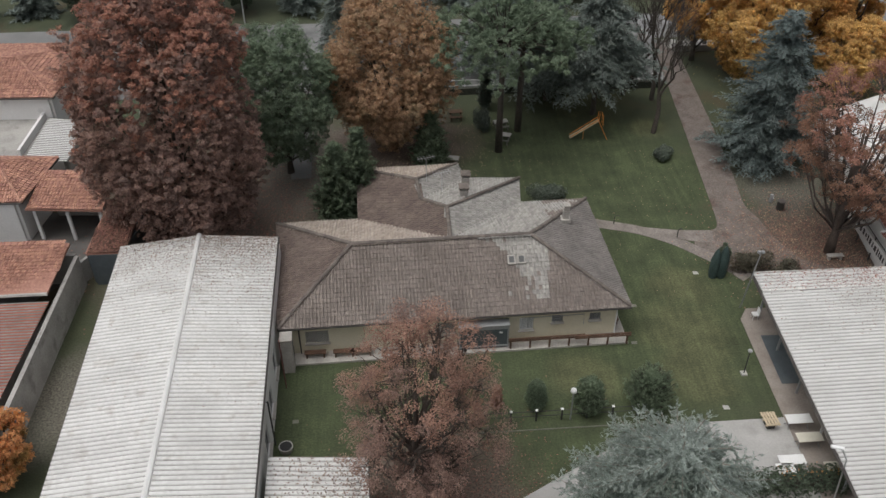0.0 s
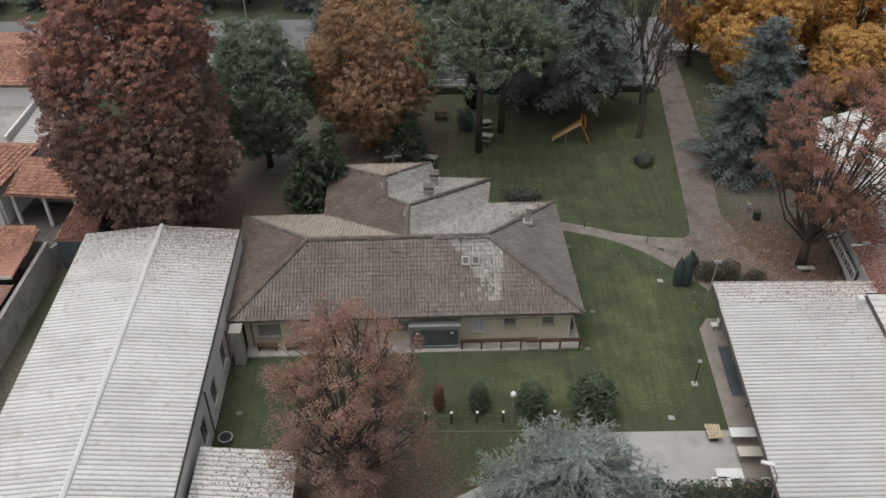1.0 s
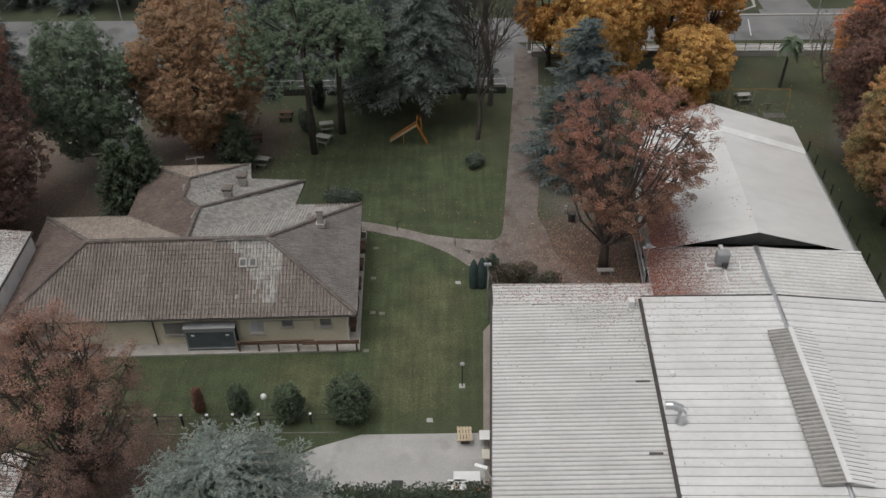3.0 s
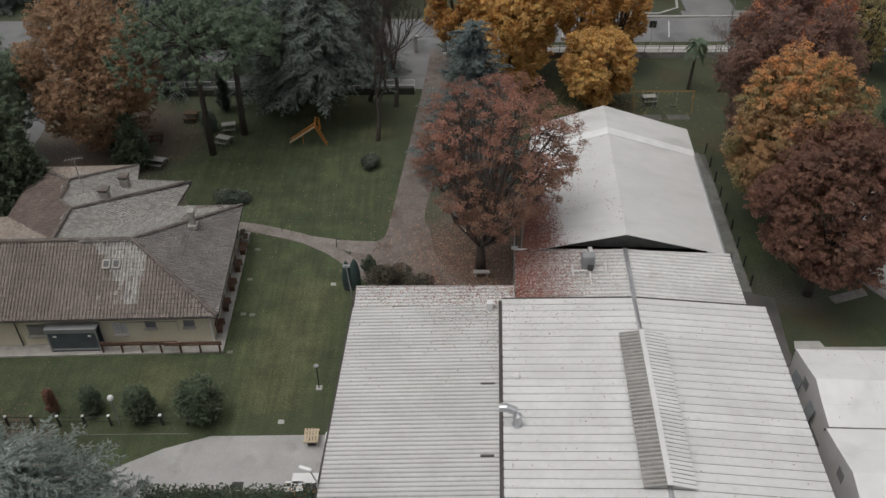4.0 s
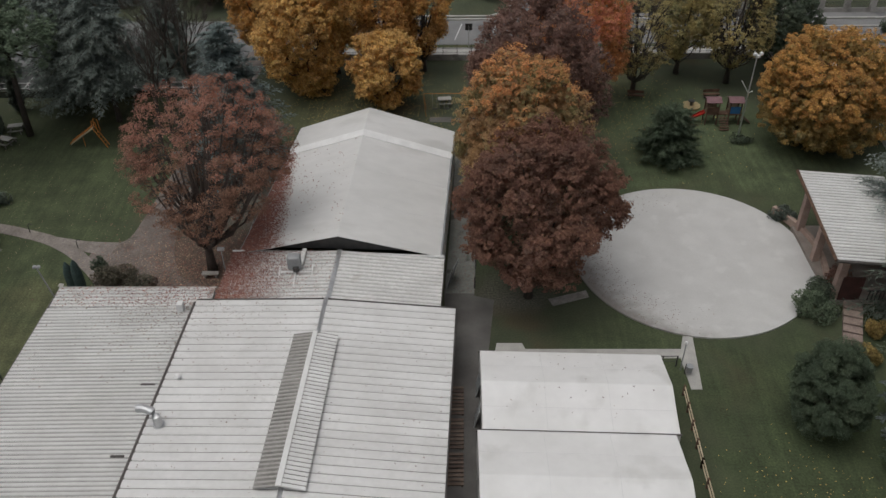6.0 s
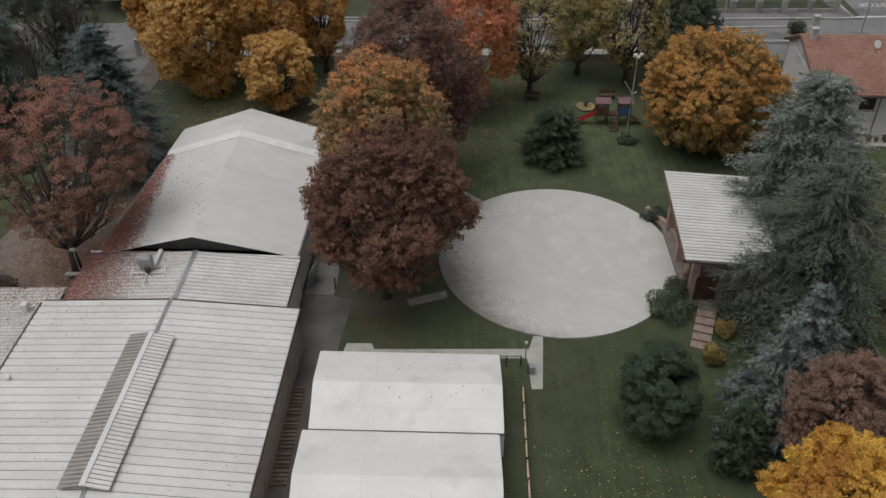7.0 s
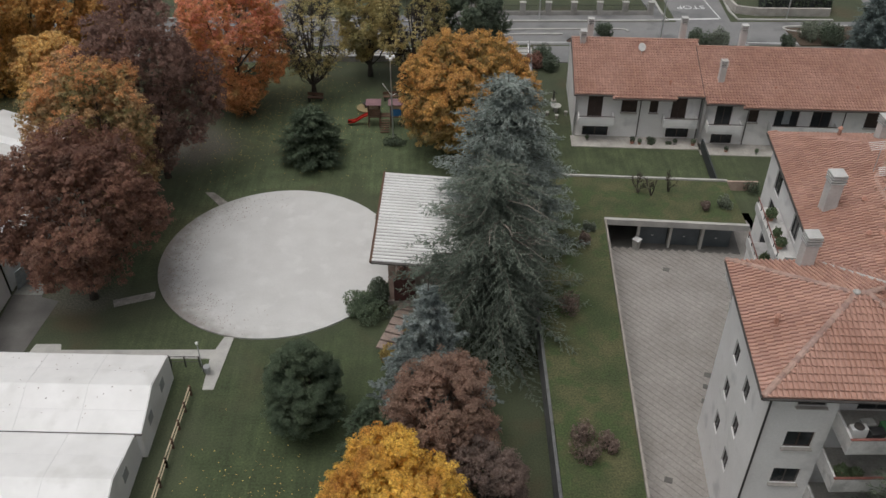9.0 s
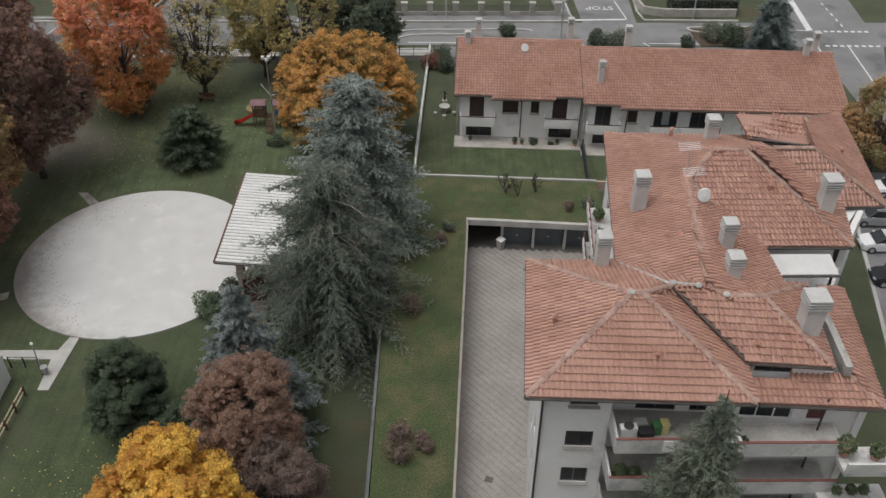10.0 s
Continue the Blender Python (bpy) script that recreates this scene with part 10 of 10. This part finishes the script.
car((134.0, 58.6, 0.02), 176, CAR_SILVER, "silver hatchback parked beside the flats")
car((133.2, 55.0, 0.02), 178, CAR_WHITE, "white hatchback parked beside the flats")
car((132.4, 50.6, 0.02), 175, CAR_BLACK, "black car parked beside the flats")
car((137.4, 63.0, 0.02), 178, CAR_WHITE, "white car parked near the orange maple")
for n, (x, y, rz, mat) in enumerate(((-5.0, 86.0, 90, CAR_SILVER), (13.0, 85.6, 90, CAR_WHITE), (21.5, 85.4, 92, CAR_SILVER))):
    car((x, y, 0.02), rz, mat, "parked car behind the park hedge")


# ---- across the street ----
def far_side():
    g = thing("garden_wall", (100, 102.6, 0), "grey stone garden wall with pillars and dark railings", "wall")
    xs = [86 + 3.2 * k for k in range(9)]
    for k, x in enumerate(xs):
        part("pillar", boxed(((x, 102.7, 0.85), (0.7, 0.5, 1.7))), GREY_WALL, g)
        part("pillar_cap", boxed(((x, 102.7, 1.75), (0.82, 0.6, 0.1))), KERB, g)
        if k < len(xs) - 1:
            part("plinth", boxed(((x + 1.6, 102.7, 0.3), (2.5, 0.3, 0.6))), GREY_WALL, g)
            part("railing", boxed(((x + 1.6, 102.7, 1.35), (2.5, 0.04, 0.05)), ((x + 1.6, 102.7, 0.7), (2.5, 0.04, 0.05)), *[((x + 0.5 + 0.2 * j, 102.7, 1.0), (0.03, 0.03, 0.75)) for j in range(12)]), DARK_METAL, g)
    structure("garden_wall", band([(122.4, 116), (122.2, 106), (122.6, 103.4), (125, 102.6), (134, 102.4)], 0.35, 1.0, 1.1), STONE, "low stone garden wall at the side street", "wall")
    h = thing("hedge", (129, 104, 0), "clipped dark hedge behind the stone wall", "hedge")
    rng = np.random.default_rng(9)
    n = 7000
    p = np.stack([rng.uniform(126, 134.5, n), rng.uniform(103, 106, n), rng.uniform(0.2, 2.0, n)], 1)
    v, f = leaf_quads(rng, p, unit(rng, n) + np.array([0, 0, 0.8]), 0.26)
    raw("foliage", v, f, HEDGE, h)
    part("stems", boxed(((130.2, 104.5, 0.9), (8.2, 2.6, 1.7))), DARK_METAL_WALL, h)
    w = thing("house", (40, 118, 0), "pale house beyond the street", "house")
    wall_box(w, [(14, 108), (14, 116), (32, 116), (32, 108)], 0, 2.2, WHITE_WALL)
    part("roof", slabbed([(13.5, 107.5, 2.3), (32.5, 107.5, 2.3), (32.5, 116.5, 3.6), (13.5, 116.5, 3.6)], 0.2), OLD_TERRACOTTA, w)
    structure("verge", slabbed([(48.6, 101.0, 0.15), (60.4, 101.2, 0.15), (60.8, 106, 0.15), (48.6, 106, 0.15)], 0.2), GRASS, "planted verge inside a concrete kerb", "verge")
    structure("kerb", band([(46, 101.4), (57.6, 101.4), (60.2, 103.0), (61.0, 108)], 0.3, 0.3, 0.4), KERB, "curved concrete kerb round a planted verge", "kerb")
    structure("road", slabbed([(61.3, 100.6, 0.013), (67.5, 100.6, 0.013), (67, 150, 0.013), (62, 150, 0.013)], 0.1), ASPHALT, "side street beyond the park", "road")


far_side()


# ---- fallen leaves ----
def scatter(label, n, seed, mat, place, size=0.11, flat=0.12):
    """Fallen leaves strewn where place(rng) puts them; it may return None."""
    rng = np.random.default_rng(seed)
    pts = []
    while len(pts) < n:
        q = place(rng)
        if q is not None:
            pts.append(q)
    p = np.array(pts)
    p[:, 2] += 0.02
    nrm = np.repeat([[0, 0, 1.0]], n, 0) + flat * rng.normal(size=(n, 3))
    a = rng.uniform(0, 2 * math.pi, n)
    s = size * 0.55 * rng.uniform(0.6, 1.4, n)
    u = np.stack([np.cos(a), np.sin(a), rng.normal(0, flat, n)], 1) * s[:, None]
    w = np.stack([-np.sin(a), np.cos(a), rng.normal(0, flat, n)], 1) * (s * 0.7)[:, None]
    v = np.stack([p - u, p - w, p + u, p + w], 1).reshape(-1, 3)
    tagged(raw("fallen_leaves", v, np.arange(4 * n).reshape(n, 4), mat), label, "leaves", kind="stuff")


FALLEN_RED = material("fallen_red_leaf", (0.21, 0.095, 0.075), (0.29, 0.13, 0.10), fine=4.0, grain=0.2, rand="island", amount=0.45)
FALLEN_TAN = material("fallen_tan_leaf", (0.34, 0.24, 0.16), (0.44, 0.32, 0.22), fine=4.0, grain=0.2, rand="island", amount=0.4)
FALLEN_GOLD = material("fallen_yellow_leaf", (0.42, 0.30, 0.09), (0.52, 0.38, 0.13), fine=4.0, grain=0.2, rand="island", amount=0.35)
FALLEN_DARK = material("fallen_dark_leaf", (0.17, 0.125, 0.1), (0.26, 0.19, 0.155), fine=4.0, grain=0.2, rand="island", amount=0.4)


def on_plane(o, u, v, bias=None):
    o, u, v = np.array(o, float), np.array(u, float), np.array(v, float)

    def place(rng):
        a, b = rng.random(), rng.random()
        if bias and rng.random() > bias(a, b):
            return None
        return o + a * u + b * v
    return place


def on_disc(x, y, r, z=0.0):
    def place(rng):
        q = rng.normal(0, 0.5, 2) * r
        return np.array([x + q[0], y + q[1], z])
    return place


def on_canvas(rng):
    s, u = rng.random(), rng.random()
    if rng.random() > min(1.0, max(0.0, (u - 0.5 - 0.4 * s) / 0.4)) ** 1.5 + 0.003:
        return None
    g = np.array([44.6 + 1.0 * s, 49.85 + 19.05 * s, 5.15])
    lo = np.array([37.0 + 2.2 * s, 50.25 + 18.45 * s, 3.2])
    return g + (lo - g) * u + np.array([0, 0, 0.05 - 0.05 * math.sin(math.pi * u)])


scatter("red leaves on the marquee canvas", 9000, 1, FALLEN_RED, on_canvas, 0.11)
scatter("red leaves on the link roof", 7500, 2, FALLEN_RED, on_plane((44.65, 50, 3.82), (-8.15, 0.4, -0.57), (-0.25, -5.5, 0), lambda a, b: a ** 3 + 0.02), 0.085)
scatter("dark leaves on the barn roof", 900, 3, FALLEN_RED, on_plane((25, 46.1, 3.43), (11.2, 0, 0.1), (0, -2.05, 0), lambda a, b: 0.35 + 0.65 * a), 0.1)
scatter("dark leaves on the barn roof", 420, 4, FALLEN_DARK, on_plane((24.9, 44.0, 3.43), (10.2, 0, 0.15), (-0.35, -8, 0), lambda a, b: max(0.03, (a - 0.2) * (1 - b) ** 2)), 0.1)
scatter("dark leaves on the wide barn roof", 420, 5, FALLEN_DARK, on_plane((44.25, 44.1, 4.08), (-9.0, 0.35, -0.38), (-1.05, -23.5, 0), lambda a, b: 0.08 + max(0, 1 - 4 * b) * a), 0.08)
scatter("dark leaves on the wide barn roof", 160, 6, FALLEN_DARK, on_plane((44.35, 44.1, 4.08), (8.8, -0.5, -0.38), (-1.05, -23.5, 0)), 0.08)
scatter("brown leaves on the old barn roof", 2600, 7, FALLEN_DARK, on_plane((-15, 50.7, 5.42), (5.6, 0.3, -0.65), (0.6, -17, 0), lambda a, b: (1 - b) ** 6 + 0.004), 0.09)
scatter("brown leaves on the old barn roof", 1500, 8, FALLEN_DARK, on_plane((-15, 50.7, 5.42), (-5.75, -0.1, -0.65), (0.6, -17, 0), lambda a, b: (1 - b) ** 7 + 0.004), 0.085)
scatter("brown leaves on the shed roof", 1500, 9, FALLEN_DARK, on_plane((-8.4, 31.9, 3.2), (5.7, -0.2, -0.25), (0.3, -8, 0), lambda a, b: 0.12 + 0.88 * a), 0.11)
scatter("red leaves on the neighbour's shed roof", 900, 10, FALLEN_RED, on_plane((-24.0, 52.2, 3.14), (2.6, 0.0, 0), (0.5, 5.0, 0.58)), 0.12)
scatter("tan leaves strewn round the maple", 3600, 11, FALLEN_TAN, on_disc(32.6, 53.0, 6.5, 0.05), 0.09)
scatter("red leaves strewn round the maple", 4500, 12, FALLEN_RED, on_disc(33.4, 53.4, 7.0, 0.05), 0.1)
scatter("red leaves under the beech", 5000, 13, FALLEN_RED, on_disc(-15, 61, 11), 0.12)
scatter("brown leaves under the hornbeam", 1800, 14, FALLEN_TAN, on_disc(1, 71, 9), 0.08)
scatter("yellow leaves under the lindens", 2600, 15, FALLEN_GOLD, on_disc(45, 77, 11), 0.1)
scatter("yellow leaves on the lawn", 1300, 16, FALLEN_GOLD, on_disc(69, 76, 11), 0.09)
scatter("yellow leaves below the golden maple", 420, 17, FALLEN_GOLD, on_disc(75, 29, 6), 0.09)
scatter("dark leaves on the round floor", 900, 18, FALLEN_DARK, lambda rng: (lambda a, r: np.array([72.2 + r * math.cos(a), 53.9 + r * math.sin(a), 0.13]) if math.cos(a) < rng.uniform(-1.0, 0.1) else None)(rng.uniform(0, 6.283), 9.4 * math.sqrt(rng.uniform(0.45, 1))), 0.08)
scatter("dark leaves on the twin marquees", 22, 19, FALLEN_DARK, on_plane((55.2, 37.5, 3.02), (11.6, -0.4, 0), (0, 3.3, -0.78)), 0.09)
scatter("dark leaves on the twin marquees", 20, 20, FALLEN_DARK, on_plane((55.0, 37.3, 3.0), (11.6, -0.4, 0), (0, -3.0, -0.85)), 0.1)
scatter("rusty leaves under the oak", 2600, 21, FALLEN_RED, on_disc(2, 31, 7), 0.09)
scatter("pale leaf specks on the house roof", 260, 22, FALLEN_TAN, on_plane((-3.4, 55.2, 3.25), (4.6, 0.2, 2.05), (-0.2, 6.5, -0.1)), 0.08)
scatter("leaf specks on the mown lawn", 500, 23, FALLEN_TAN, on_disc(18, 60, 11), 0.06)
scatter("brown leaves in the alley", 700, 24, FALLEN_DARK, on_plane((52.8, 49.2, 0.03), (2.0, 0, 0), (0.9, 19.5, 0)), 0.1)
